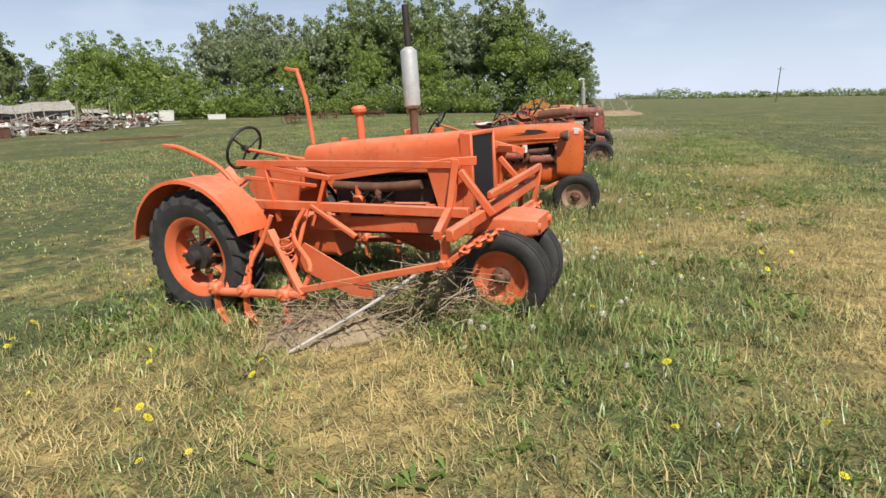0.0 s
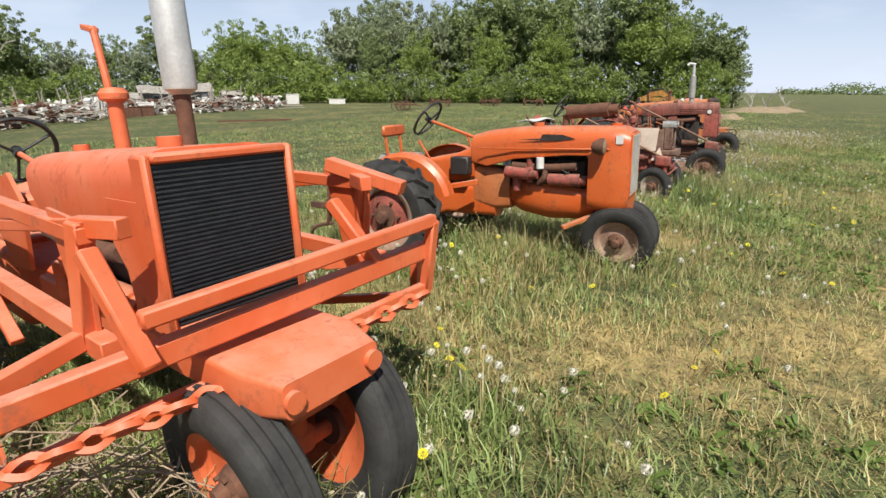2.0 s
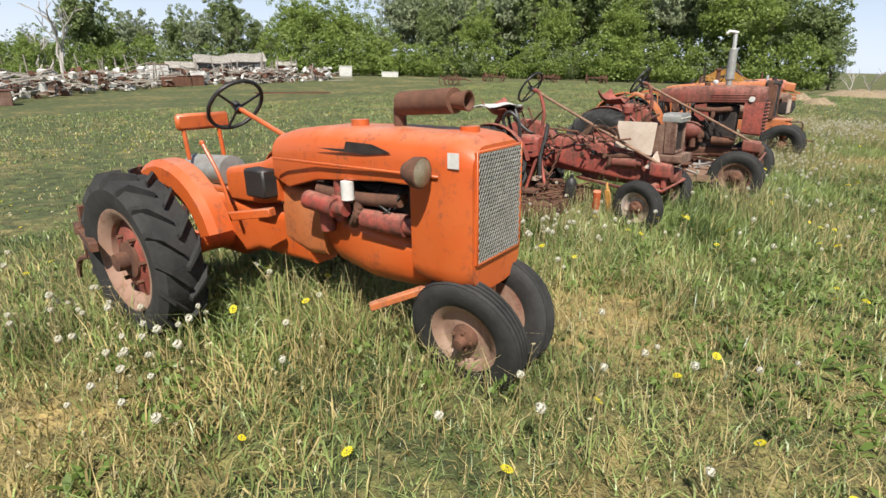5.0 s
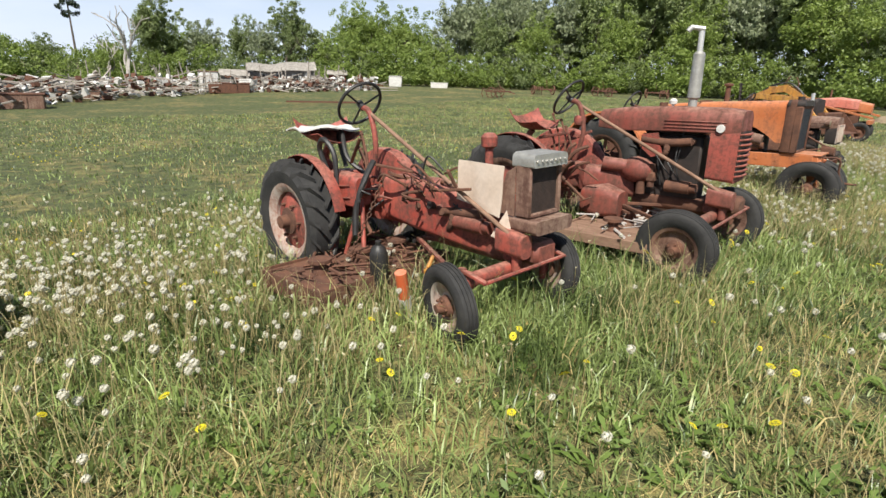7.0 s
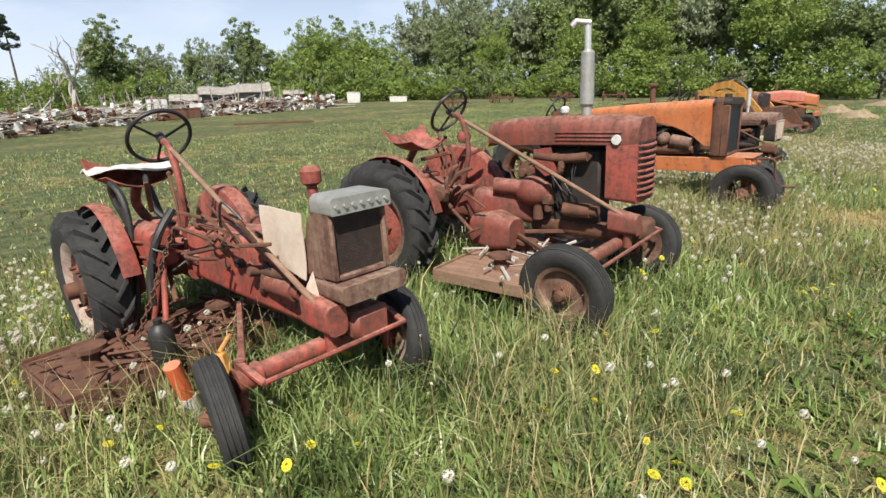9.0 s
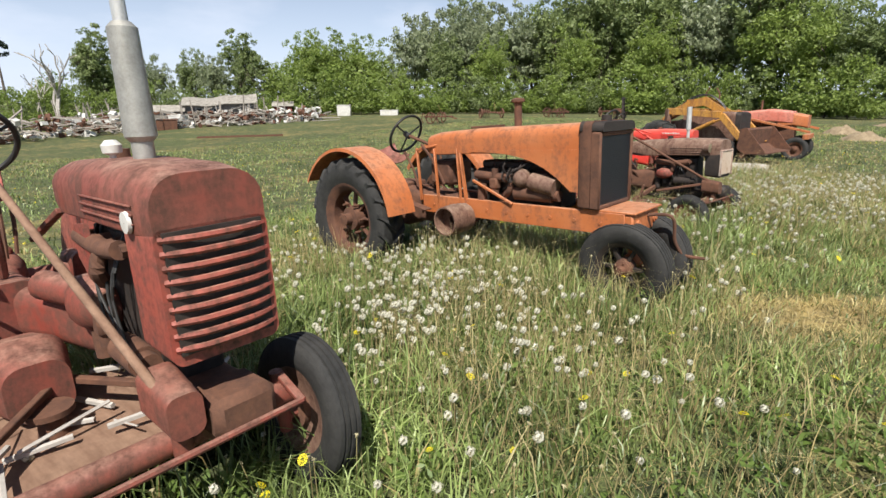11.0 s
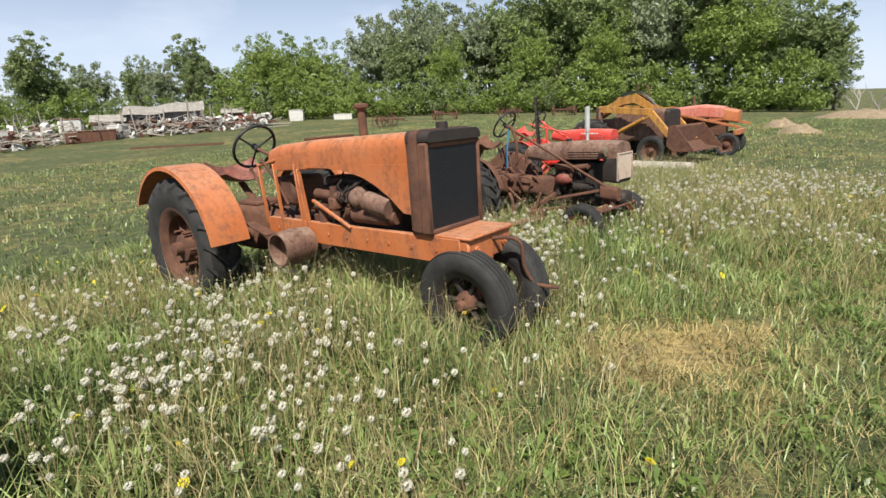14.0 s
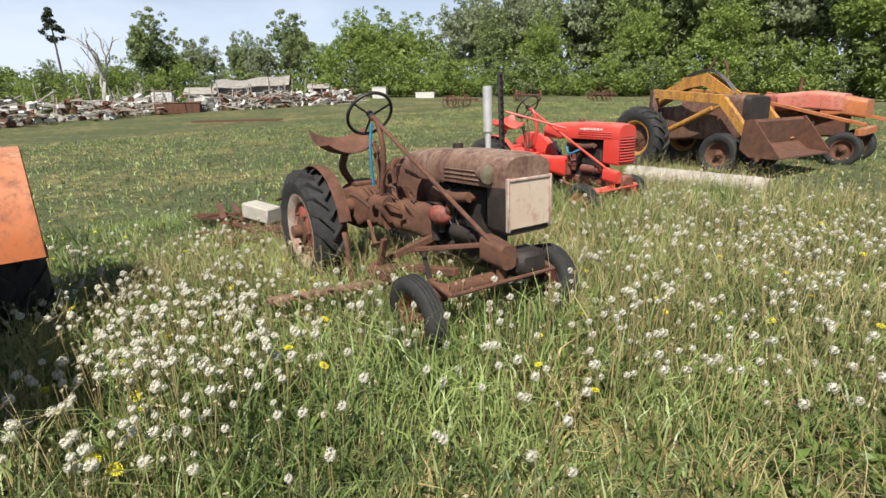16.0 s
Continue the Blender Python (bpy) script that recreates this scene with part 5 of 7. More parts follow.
def bottle(T):
    b = B()
    lathe(b, [(.001, .0), (.062, .0), (.068, .02), (.068, .25), (.05, .30), (.022, .32), (.022, .35), (.001, .35)], (0, 0, 0), "Z", 18, False)
    ob = part("oil_jug", b, M_BLACK)
    ob.matrix_world = pose(1.10, -.50, .20, 4, 6, 0)
    lay(ob, T, "black oil jug standing on the mower deck", "jug")
    C = base("marker_tube", T.matrix_world @ pose(1.42, -.50, .02, 14, 8, 0), "orange tube with a white lower end leaning on the deck", "tube")
    b = B()
    rod(b, (0, 0, .19), (0, 0, .40), .042, 14)
    part("upper_tube", b, M_ORANGE, C)
    b = B()
    rod(b, (0, 0, .0), (0, 0, .19), .045, 14)
    part("lower_tube", b, M_WHITE, C, "white lower end")
    b = B()
    box(b, (0, 0, .16), (.06, .05, .26), None, .01)
    box(b, (0, .05, .10), (.05, .10, .05), None, .01)
    rod(b, (0, 0, .29), (0, .10, .34), .014, 8)
    ob = part("yellow_bracket", b, M_YELLOW)
    ob.matrix_world = pose(1.52, -.32, .10, 6, -8, 20)
    lay(ob, T, "chipped yellow bracket under the tractor", "bracket")


bottle(T3)


def stack_tractor_extras(T):
    y1 = .38
    b = B()
    rod(b, (1.42, y1, 1.38), (1.42, y1, 1.50), .04, 14)
    lathe(b, [(.04, 1.49), (.058, 1.51), (.052, 1.90), (.034, 1.92), (.001, 1.92)], (1.42, y1, 0), "Z", 20, False)
    ex = part("exhaust_stack", b, M_STEEL, T, "grey tapered muffler stack")
    b = B()
    rod(b, (1.42, y1, 1.88), (1.415, y1, 2.12), .026, 12)
    rod(b, (1.44, y1, 2.115), (1.33, y1 - .05, 2.135), .022, 10)
    rod(b, (1.34, y1 - .045, 2.135), (1.31, y1 - .06, 2.10), .024, 10)
    part("rain_elbow", b, M_SILVER, ex, "pale bent pipe end")
    b = B()
    lathe(b, [(.012, 1.42), (.012, 1.44), (.035, 1.45), (.038, 1.48), (.02, 1.50), (.001, 1.50)], (1.26, y1 - .06, 0), "Z", 14, False)
    part("white_cap", b, M_WHITE, T, "small white cap on the hood")
    b = B()
    lathe(b, [(.001, -.012), (.036, -.012), (.038, 0), (.001, 0)], (1.76, y1 - .205, 1.245), "Y", 18, False)
    part("badge", b, M_WHITE, T, "round white badge on the hood side")
    b = B()
    loft(b, [(.62, -.05, .13, .36, .62, .08, .06), (.82, -.05, .16, .34, .66, .10, .06), (1.02, -.05, .12, .36, .60, .08, .06)])
    part("belly_pump", b, M_RED_RUST, T)
    b = B()
    bmesh.ops.create_icosphere(b, subdivisions=2, radius=.15, matrix=Matrix.Translation((1.02, y1 - .16, .80)) @ Matrix.Diagonal((1.3, .8, .9, 1)))
    rod(b, (.70, .10, .85), (1.0, y1 - .16, .82), .07, 14)
    part("clutch_bell", b, M_RED_RUST, T)
    b = B()
    plate(b, [(1.05, 1.16), (1.20, 1.18), (1.26, .98), (1.16, .94), (1.06, 1.02)], .02, side(y1 - .19))
    part("heat_shield", b, M_RED_OLD, T)
    rnd = random.Random(8)
    b = B()
    for k in range(10):
        p = Vector((.15 + rnd.uniform(0, .45), -.28 + rnd.uniform(0, .2), .72 + rnd.uniform(0, .25)))
        q = p + Vector((rnd.uniform(-.15, .3), rnd.uniform(-.1, .1), rnd.uniform(-.18, .2)))
        pipe(b, [p, (p + q) / 2 + Vector((0, -.03, .03)), q], rnd.choice((.010, .016, .02)), 6)
    box(b, (.35, -.24, .80), (.16, .10, .12), turn(15, "Y"), .02)
    rod(b, (.10, -.33, .92), (.10, -.29, .92), .06, 16)
    part("brake_gear", b, M_RUST, T)
    b = B()
    lathe(b, [(.001, 0), (.05, .01), (.065, .06), (.05, .10), (.001, .11)], (.44, .02, 1.22), "Z", 14, False)
    part("governor_cap", b, M_RED_OLD, T)
    b = B()
    beam(b, (.45, -.20, 1.16), (.05, -.12, 1.08), .035, .03)
    beam(b, (.0, .22, .95), (.45, .28, 1.15), .04, .03)
    part("lift_arm", b, M_RED_RUST, T)


stack_tractor_extras(T4)


def sickle_bar(parent, p0, p1, n, mat, up, name="sickle_bar"):
    """Cutter bar with pointed guards."""
    b = B()
    beam(b, p0, p1, .07, .03)
    bar = part(name, b, mat, parent)
    d = Vector(p1) - Vector(p0)
    for k in range(n):
        q = Vector(p0) + d * ((k + .5) / n)
        b = B()
        rod(b, q - Vector(up) * .05, q + Vector(up) * .15, .018, 6, .005)
        part("guard", b, mat, bar)
    return bar


def rusty_tractor_extras(T):
    b = B()
    rod(b, (1.34, .40, 1.10), (1.34, .40, 1.34), .022, 12)
    rod(b, (1.34, .40, 1.34), (1.34, .40, 1.66), .034, 14)
    part("exhaust_stack", b, M_SILVER, T, "short silver exhaust stack")
    for y in (.02, .50):
        b = B()
        lathe(b, [(.001, -.09), (.04, -.075), (.064, -.02), (.066, .01)], (1.80, y, 1.10), "X", 18, False)
        hl = part("headlight", b, M_BROWN_RUST, T)
        b = B()
        lathe(b, [(.064, .008), (.04, .016), (.001, .02)], (1.80, y, 1.10), "X", 18, False)
        part("lens", b, M_GLASS_LENS, hl)
    b = B()
    bmesh.ops.create_icosphere(b, subdivisions=2, radius=.10, matrix=Matrix.Translation((1.18, .06, .74)) @ Matrix.Diagonal((1.3, .9, .8, 1)))
    part("carburettor_bowl", b, M_RED_OLD, T, "dull red engine casting")
    b = B()
    beam(b, (.95, -.30, .36), (1.60, -.10, .42), .06, .05)
    beam(b, (1.0, -.45, .40), (1.05, .10, .55), .05, .05)
    beam(b, (1.02, -.42, .32), (1.12, -.40, .62), .05, .03)
    pipe(b, [(.80, -.55, .20), (.78, -.55, .50), (.72, -.54, .62)], .022, 6)
    box(b, (1.05, -.40, .34), (.22, .16, .14), turn(12, "Z"), .03)
    beam(b, (1.2, -.2, .52), (1.75, .05, .62), .05, .03)
    part("mower_frame", b, M_RUST, T)
    sickle_bar(T, (1.10, -.42, .30), (1.14, -1.28, .36), 12, M_OLDBOARD, (1, 0, 0))
    rnd = random.Random(18)
    b = B()
    for k in range(16):
        p = Vector((.15 + rnd.uniform(0, .7), -.25 + rnd.uniform(0, .35), .72 + rnd.uniform(0, .25)))
        q = p + Vector((rnd.uniform(-.25, .3), rnd.uniform(-.1, .1), rnd.uniform(-.2, .25)))
        pipe(b, [p, (p + q) / 2 + Vector((0, -.03, .04)), q], rnd.choice((.008, .012, .02)), 6)
    part("linkage", b, M_RUST, T)
    b = B()
    pipe(b, [(.35, -.08, .90), (.38, -.10, 1.20), (.40, -.08, 1.42)], .012, 6)
    part("blue_hose", b, M_BLUE, T, "thin faded blue hose")


rusty_tractor_extras(T6)


def red_small_extras(T):
    sickle_bar(T, (1.06, -1.28, .45), (.92, -1.22, 1.98), 17, M_DARK, (.85, -.45, .1), "raised_sickle_bar")
    b = B()
    beam(b, (.70, -.80, .40), (.55, -.20, .55), .06, .05)
    rod(b, (1.05, -.02, 1.20), (.35, -.55, 1.45), .016, 8)
    part("mower_frame", b, M_RED_NEW, T)
    b = B()
    for k in range(7):
        box(b, (1.30 + .055 * k, .018, 1.20), (.04, .004, .032 if k % 3 else .022))
    part("side_lettering", b, M_WHITE, T, "row of small white marks on the hood")
    b = B()
    pipe(b, [(1.1, -.05, .95), (1.2, -.1, .86), (1.35, -.06, .92)], .012, 6)
    part("blue_hose", b, M_BLUE, T)


red_small_extras(T7)


def bared_works(T):
    """What shows on the stripped red tractor: tool box, struts, hoses and loose linkage."""
    b = B()
    loft(b, [(.12, -.24, .075, .70, .92, .05, .02), (.16, -.25, .09, .68, .95, .07, .02), (.54, -.25, .09, .68, .95, .07, .02), (.58, -.24, .075, .70, .92, .05, .02)])
    tb = part("tool_box", b, M_RED_OLD, T, "dented faded red metal cover")
    b = B()
    for z in (.76, .86):
        pipe(b, [(.17, -.343, z), (.35, -.348, z - .015), (.53, -.343, z)], .008, 6)
    part("crease", b, M_RED_RUST, tb)
    for x0, x1, y1 in ((.56, .44, -.36), (.58, .74, -.38)):
        b = B()
        rod(b, (x0, -.26, .74), (x1, y1, .27), .020, 10)
        part("strut", b, M_RED_OLD, T)
    b = B()
    pipe(b, [(.62, -.16, 1.05), (.66, -.28, .92), (.64, -.36, .70), (.66, -.40, .48)], .026, 8)
    part("rubber_hose", b, M_BLACK, T)
    rnd = random.Random(19)
    for k in range(16):
        x, y, z = rnd.uniform(.55, 1.45), rnd.uniform(-.16, .05), rnd.uniform(.66, .98)
        a, c, d = rnd.uniform(-.28, .28), rnd.uniform(-.14, .10), rnd.uniform(-.16, .14)
        b = B()
        pipe(b, [(x, y, z), (x + a * .4, y + c - .05, z + d + .05), (x + a, y + c, z + d * .6)], rnd.uniform(.006, .014), 6)
        part("linkage_rod" if k % 3 else "wire", b, (M_RUST, M_BLACK, M_RED_RUST)[k % 3], T)
    for k in range(5):
        x = .75 + .14 * k
        b = B()
        rod(b, (x, .04, .70 + .03 * (k % 2)), (x, -.05, .72 + .03 * (k % 2)), .030, 10)
        part("plug", b, (M_RUST, M_DARK)[k % 2], T)


bared_works(T3)


# ---- trees ----
def leaf_cloud(rs, centres, radii, per, size, droop=0.0):
    """Leaf quads scattered in clumps; each is a small folded card of its own."""
    c = np.repeat(centres, per, 0)
    r = np.repeat(radii, per)[:, None]
    n = len(c)
    d = rs.normal(size=(n, 3))
    d /= np.linalg.norm(d, axis=1, keepdims=True)
    p = c + d * r * rs.uniform(.25, 1.0, (n, 1)) ** .6 * np.array([1, 1, .8])
    nrm = d * .7 + rs.normal(size=(n, 3)) * .6 + np.array([0, 0, .35])
    nrm /= np.linalg.norm(nrm, axis=1, keepdims=True)
    u = np.cross(nrm, rs.normal(size=(n, 3)))
    u /= np.linalg.norm(u, axis=1, keepdims=True)
    u[:, 2] -= droop
    w = np.cross(nrm, u)
    s = size * rs.uniform(.6, 1.35, (n, 1))
    a = p - u * s
    b_ = p + w * s * .45
    cc = p + u * s + nrm * s * .15
    dd = p - w * s * .45
    v = np.stack([a, b_, cc, dd], 1).reshape(-1, 3)
    f = np.arange(4 * n).reshape(-1, 4)
    return v, f


def make_tree(name, label, h, w, leaf_mat, seed, clumps=70, per=110, size=.22, trunk_h=.30, droop=0.0, clump_r=.16, lean=0.0):
    """Tapered trunk with forking limbs, and a crown of leaf clumps round the limb ends with gaps between."""
    rnd = random.Random(seed)
    rs = np.random.RandomState(seed)
    T = base(name, Matrix.Identity(4), label, "tree")
    b = B()
    ends = []

    def limb(p, d, n, r, depth):
        q = p + d * n
        mid = (p + q) / 2 + Vector((rnd.uniform(-1, 1), rnd.uniform(-1, 1), 0)) * n * .08
        r2 = r * .62
        rod(b, p, mid, r, 7, (r + r2) / 2)
        rod(b, mid, q, (r + r2) / 2, 7, r2)
        ends.append((q, depth))
        if depth == 0:
            return
        for k in range(rnd.choice((2, 3, 3))):
            az = rnd.uniform(0, 2 * math.pi)
            spread = rnd.uniform(.35, .85)
            nd = (d + Vector((math.cos(az) * spread, math.sin(az) * spread, rnd.uniform(-.05, .35)))).normalized()
            limb(q, nd, n * rnd.uniform(.55, .8), r2 * .85, depth - 1)

    limb(Vector((0, 0, -.3)), Vector((lean, 0, 1)).normalized(), h * trunk_h, h * .022, 3)
    part("trunk", b, M_BARK, T)
    pts = np.array([tuple(q) for q, dpt in ends if dpt < 3])
    # bring the limb ends into the crown's envelope
    cs, rr = [], []
    for k in range(clumps):
        q = pts[rs.randint(len(pts))] + rs.normal(size=3) * np.array([w * .14, w * .14, h * .09])
        t = (q[2] / h)
        lim = w * .5 * math.sin(math.pi * min(1, max(.08, (t - .12) / .95))) ** .6 * rs.uniform(.75, 1.05)
        rad = math.hypot(q[0], q[1]) + 1e-6
        if rad > lim:
            q[:2] *= lim / rad
        q[2] = min(max(q[2], h * .16), h * .97) + rs.normal() * h * .02
        cs.append(q)
        rr.append(w * clump_r * rs.uniform(.6, 1.25))
    zs = np.array(cs)
    # fill the whole height
    for k in range(clumps // 2):
        a = rs.uniform(0, 2 * math.pi)
        z = h * rs.uniform(.08, .97)
        lim = w * .5 * math.sin(math.pi * min(1, max(.06, (z / h - .10) / .97))) ** .6
        q = np.array([math.cos(a) * lim * rs.uniform(.3, .95), math.sin(a) * lim * rs.uniform(.3, .95), z])
        cs.append(q)
        rr.append(w * clump_r * rs.uniform(.5, 1.1))
    v, f = leaf_cloud(rs, np.array(cs), np.array(rr), per, size, droop)
    v[:, 2] = np.maximum(v[:, 2], .1)
    me = fast_mesh("crown", v, f, [leaf_mat])
    ob = new("crown", me)
    ob.parent = T
    return T


def polar(bearing, dist, origin=(12.5, 17.0)):
    a = radians(bearing)
    return origin[0] - dist * math.sin(a), origin[1] + dist * math.cos(a)


def plant(proto, bearing, dist, scale, rot, first=[]):
    x, y = polar(bearing, dist)
    m = Matrix.Translation((x, y, ground_z(x, y) - .1)) @ Matrix.Rotation(radians(rot), 4, "Z") @ Matrix.Diagonal((scale[0], scale[0], scale[1], 1))
    if proto.name in first:
        return copy_thing(proto, m)
    first.append(proto.name)
    proto.matrix_world = m
    return proto


BIG = [make_tree("cottonwood_tree", "tall leafy cottonwood in a dense tree belt", 14, 8.5, M_LEAF_A, 101, 210, 36, .19, clump_r=.078),
       make_tree("willow_tree", "tall silvery willow with drooping twigs in the belt", 14, 9.5, M_LEAF_C, 102, 210, 36, .19, droop=.5, clump_r=.078),
       make_tree("cottonwood_tree", "tall leafy cottonwood in a dense tree belt", 14, 7.0, M_LEAF_A, 103, 210, 36, .19, clump_r=.085),
       make_tree("elm_tree", "broad green elm in the tree belt", 14, 10, M_LEAF_B, 104, 210, 36, .19, clump_r=.078)]
SHRUB = [make_tree("shrub_tree", "bushy bright-green young tree before the belt", 6, 6.0, M_LEAF_B, 111, 90, 28, .18, .14, clump_r=.12),
         make_tree("shrub_tree", "bushy bright-green young tree before the belt", 6, 7.0, M_LEAF_B, 112, 96, 28, .18, .12, clump_r=.12),
         make_tree("shrub_tree", "bushy bright-green young tree before the belt", 6, 6.0, M_LEAF_A, 113, 90, 28, .18, .14, clump_r=.12)]
SLIM = make_tree("slim_poplar_tree", "slim tall poplar with thin top", 11, 3.4, M_LEAF_A, 121, 30, 90, .17, .35, clump_r=.22)


def tree_belt():
    rnd = random.Random(9)
    # bearing, distance, height as an elevation angle, which tree
    big = [(46.4, 74, 8.6, 1), (44.2, 80, 10.4, 1), (42.0, 73, 10.6, 1), (39.4, 80, 11.2, 1), (36.8, 74, 10.9, 1), (34.4, 82, 9.2, 0), (31.8, 75, 10.8, 0), (29.4, 80, 12.2, 2), (27.6, 74, 12.4, 0), (25.6, 84, 8.0, 3),
           (23.4, 74, 12.2, 0), (20.8, 80, 12.6, 0), (18.4, 72, 11.8, 1), (16.2, 76, 10.4, 0), (14.0, 70, 9.8, 2), (12.2, 66, 10.2, 3), (10.4, 68, 10.2, 0), (8.4, 60, 9.2, 3), (6.8, 58, 7.6, 0), (5.2, 56, 5.2, 2), (3.8, 54, 3.4, 0),
           (41.0, 88, 10.0, 0), (33.0, 88, 10.0, 3), (19.4, 88, 12.0, 3), (22.2, 68, 8.6, 3), (30.6, 68, 8.0, 3), (38.0, 67, 7.2, 3), (43.2, 68, 6.6, 0),
           (57.2, 82, 6.9, 3), (55.4, 78, 7.2, 3), (53.0, 80, 6.7, 3), (51.0, 78, 6.6, 3), (48.6, 82, 4.8, 3),
           (76.4, 80, 4.4, 0), (75.0, 78, 4.9, 2), (73.4, 82, 4.6, 3), (71.4, 78, 5.4, 1), (68.0, 80, 5.0, 0), (66.4, 78, 5.6, 1), (64.0, 82, 5.2, 2), (79, 84, 3.0, 3), (84, 86, 2.2, 0), (88, 88, 2.6, 3), (92, 88, 2.8, 3), (97, 88, 3.4, 0), (60.0, 84, 3.9, 3)]
    for be, d, el, k in big:
        x, y = polar(be, d)
        h = d * math.tan(radians(el * (.93 if be > 60 else 1.04 if be > 48 else .98))) + 1.6 - ground_z(x, y)
        s = h / 14
        plant(BIG[k], be, d, (max(s, .5) * rnd.uniform(.9, 1.1), s), rnd.uniform(0, 360))
    for be, d, el in ((61.9, 76, 5.0), (63.5, 76, 5.6), (59.4, 78, 4.0)):
        x, y = polar(be, d)
        s = (d * math.tan(radians(el)) + 1.6 - ground_z(x, y)) / 11
        plant(SLIM, be, d, (s, s), rnd.uniform(0, 360))
    be = 90.0
    while be > 4.2:
        d = rnd.uniform(50, 54) if be < 10 else rnd.uniform(60, 68)
        el = rnd.uniform(2.4, 4.8) if be < 60 else rnd.uniform(1.2, 3.0)
        if 12 < be < 48:
            el = max(el, 3.0)
        x, y = polar(be, d)
        s = (d * math.tan(radians(el)) + 1.6 - ground_z(x, y)) / 6
        plant(SHRUB[rnd.randrange(3)], be, d, (max(s, .5) * rnd.uniform(.9, 1.25), s), rnd.uniform(0, 360))
        be -= rnd.uniform(1.0, 1.9)


tree_belt()


def thicket():
    """The undergrowth that closes the belt behind its trunks."""
    rs = np.random.RandomState(51)
    cs, rr = [], []
    for k in range(1100):
        be = rs.uniform(4.5, 92)
        d = rs.uniform(84, 92) if be > 14 else rs.uniform(62, 70)
        x, y = polar(be, d)
        top = 8.0 if be < 47 else 4.4
        cs.append((x, y, ground_z(x, y) + rs.uniform(.3, top)))
        rr.append(rs.uniform(.9, 1.7))
    v, f = leaf_cloud(rs, np.array(cs), np.array(rr), 30, .26)
    tagged(new("thicket", fast_mesh("thicket", v, f, [M_LEAF_A])), "dense dark undergrowth closing the tree belt", "undergrowth", "", "stuff")


thicket()


def conifer(m):
    T = base("conifer_tree", m, "lone thin conifer with a tuft of needles on top", "tree")
    rs = np.random.RandomState(5)
    b = B()
    rod(b, (0, 0, -.2), (0, 0, 10.2), .16, 8, .05)
    part("trunk", b, M_BARK, T)
    cs, rr = [], []
    for k in range(40):
        z = rs.uniform(7.4, 10.5)
        r = (10.7 - z) / 3.3 * 1.5
        a = rs.uniform(0, 6.3)
        cs.append((math.cos(a) * r * rs.uniform(.2, 1), math.sin(a) * r * rs.uniform(.2, 1), z))
        rr.append(.30)
    v, f = leaf_cloud(rs, np.array(cs), np.array(rr), 60, .12, .2)
    ob = new("crown", fast_mesh("crown", v, f, [M_LEAF_D]))
    ob.parent = T


def dead_tree(m, h, seed, name="dead_tree", label="bare bleached dead tree with broken limbs"):
    rnd = random.Random(seed)
    b = B()

    def limb(p, d, n, r, depth):
        q = p + d * n
        pipe(b, [p, (p + q) / 2 + Vector((rnd.uniform(-.1, .1), rnd.uniform(-.1, .1), 0)) * n, q], r, 5)
        if depth:
            for k in range(3):
                nd = (d + Vector((rnd.uniform(-.9, .9), rnd.uniform(-.9, .9), rnd.uniform(-.1, .4)))).normalized()
                limb(q if k else (p + q) / 2, nd, n * rnd.uniform(.5, .8), r * .6, depth - 1)
    limb(Vector((0, 0, -.2)), Vector((rnd.uniform(-.2, .2), rnd.uniform(-.2, .2), 1)).normalized(), h * .4, h * .022, 3)
    ob = part(name, b, M_DEADWOOD)
    ob.matrix_world = m
    tagged(ob, label, "dead tree")


def at_ground(bearing, dist, rz=0, up=0):
    x, y = polar(bearing, dist)
    return pose(x, y, ground_z(x, y) + up, 0, 0, rz)


conifer(at_ground(82.3, 72) @ Matrix.Diagonal((1, 1, .98, 1)))
dead_tree(at_ground(79.0, 64), 8.2, 1)
dead_tree(at_ground(80.6, 68), 6.2, 2)
dead_tree(at_ground(77.0, 70), 3.6, 3)
dead_tree(at_ground(.6, 44), 2.4, 4, "dead_brush", "bare grey brush heap at the field edge")
dead_tree(at_ground(-1.0, 46), 2.0, 5, "dead_brush", "bare grey brush heap at the field edge")
dead_tree(at_ground(2.2, 46), 2.2, 6, "dead_brush", "bare grey brush heap at the field edge")


def far_hedge():
    """The dark line of distant trees along the horizon."""
    rs = np.random.RandomState(8)
    cs, rr = [], []
    be = -1.0
    while be > -75:
        d = rs.uniform(520, 640)
        x, y = polar(be, d)
        h = rs.uniform(2, 6) + (4 if -8 < be < -5 else 0)
        cs.append((x, y, h * .5))
        rr.append(h * .8 + 1.5)
        be -= rs.uniform(.12, .4)
    v, f = leaf_cloud(rs, np.array(cs), np.array(rr), 60, 1.3)
    v[:, 2] = np.maximum(v[:, 2], .05)
    tagged(new("distant_treeline", fast_mesh("distant_treeline", v, f, [M_LEAF_A])), "dark distant line of trees along the horizon", "trees", "", "stuff")


far_hedge()

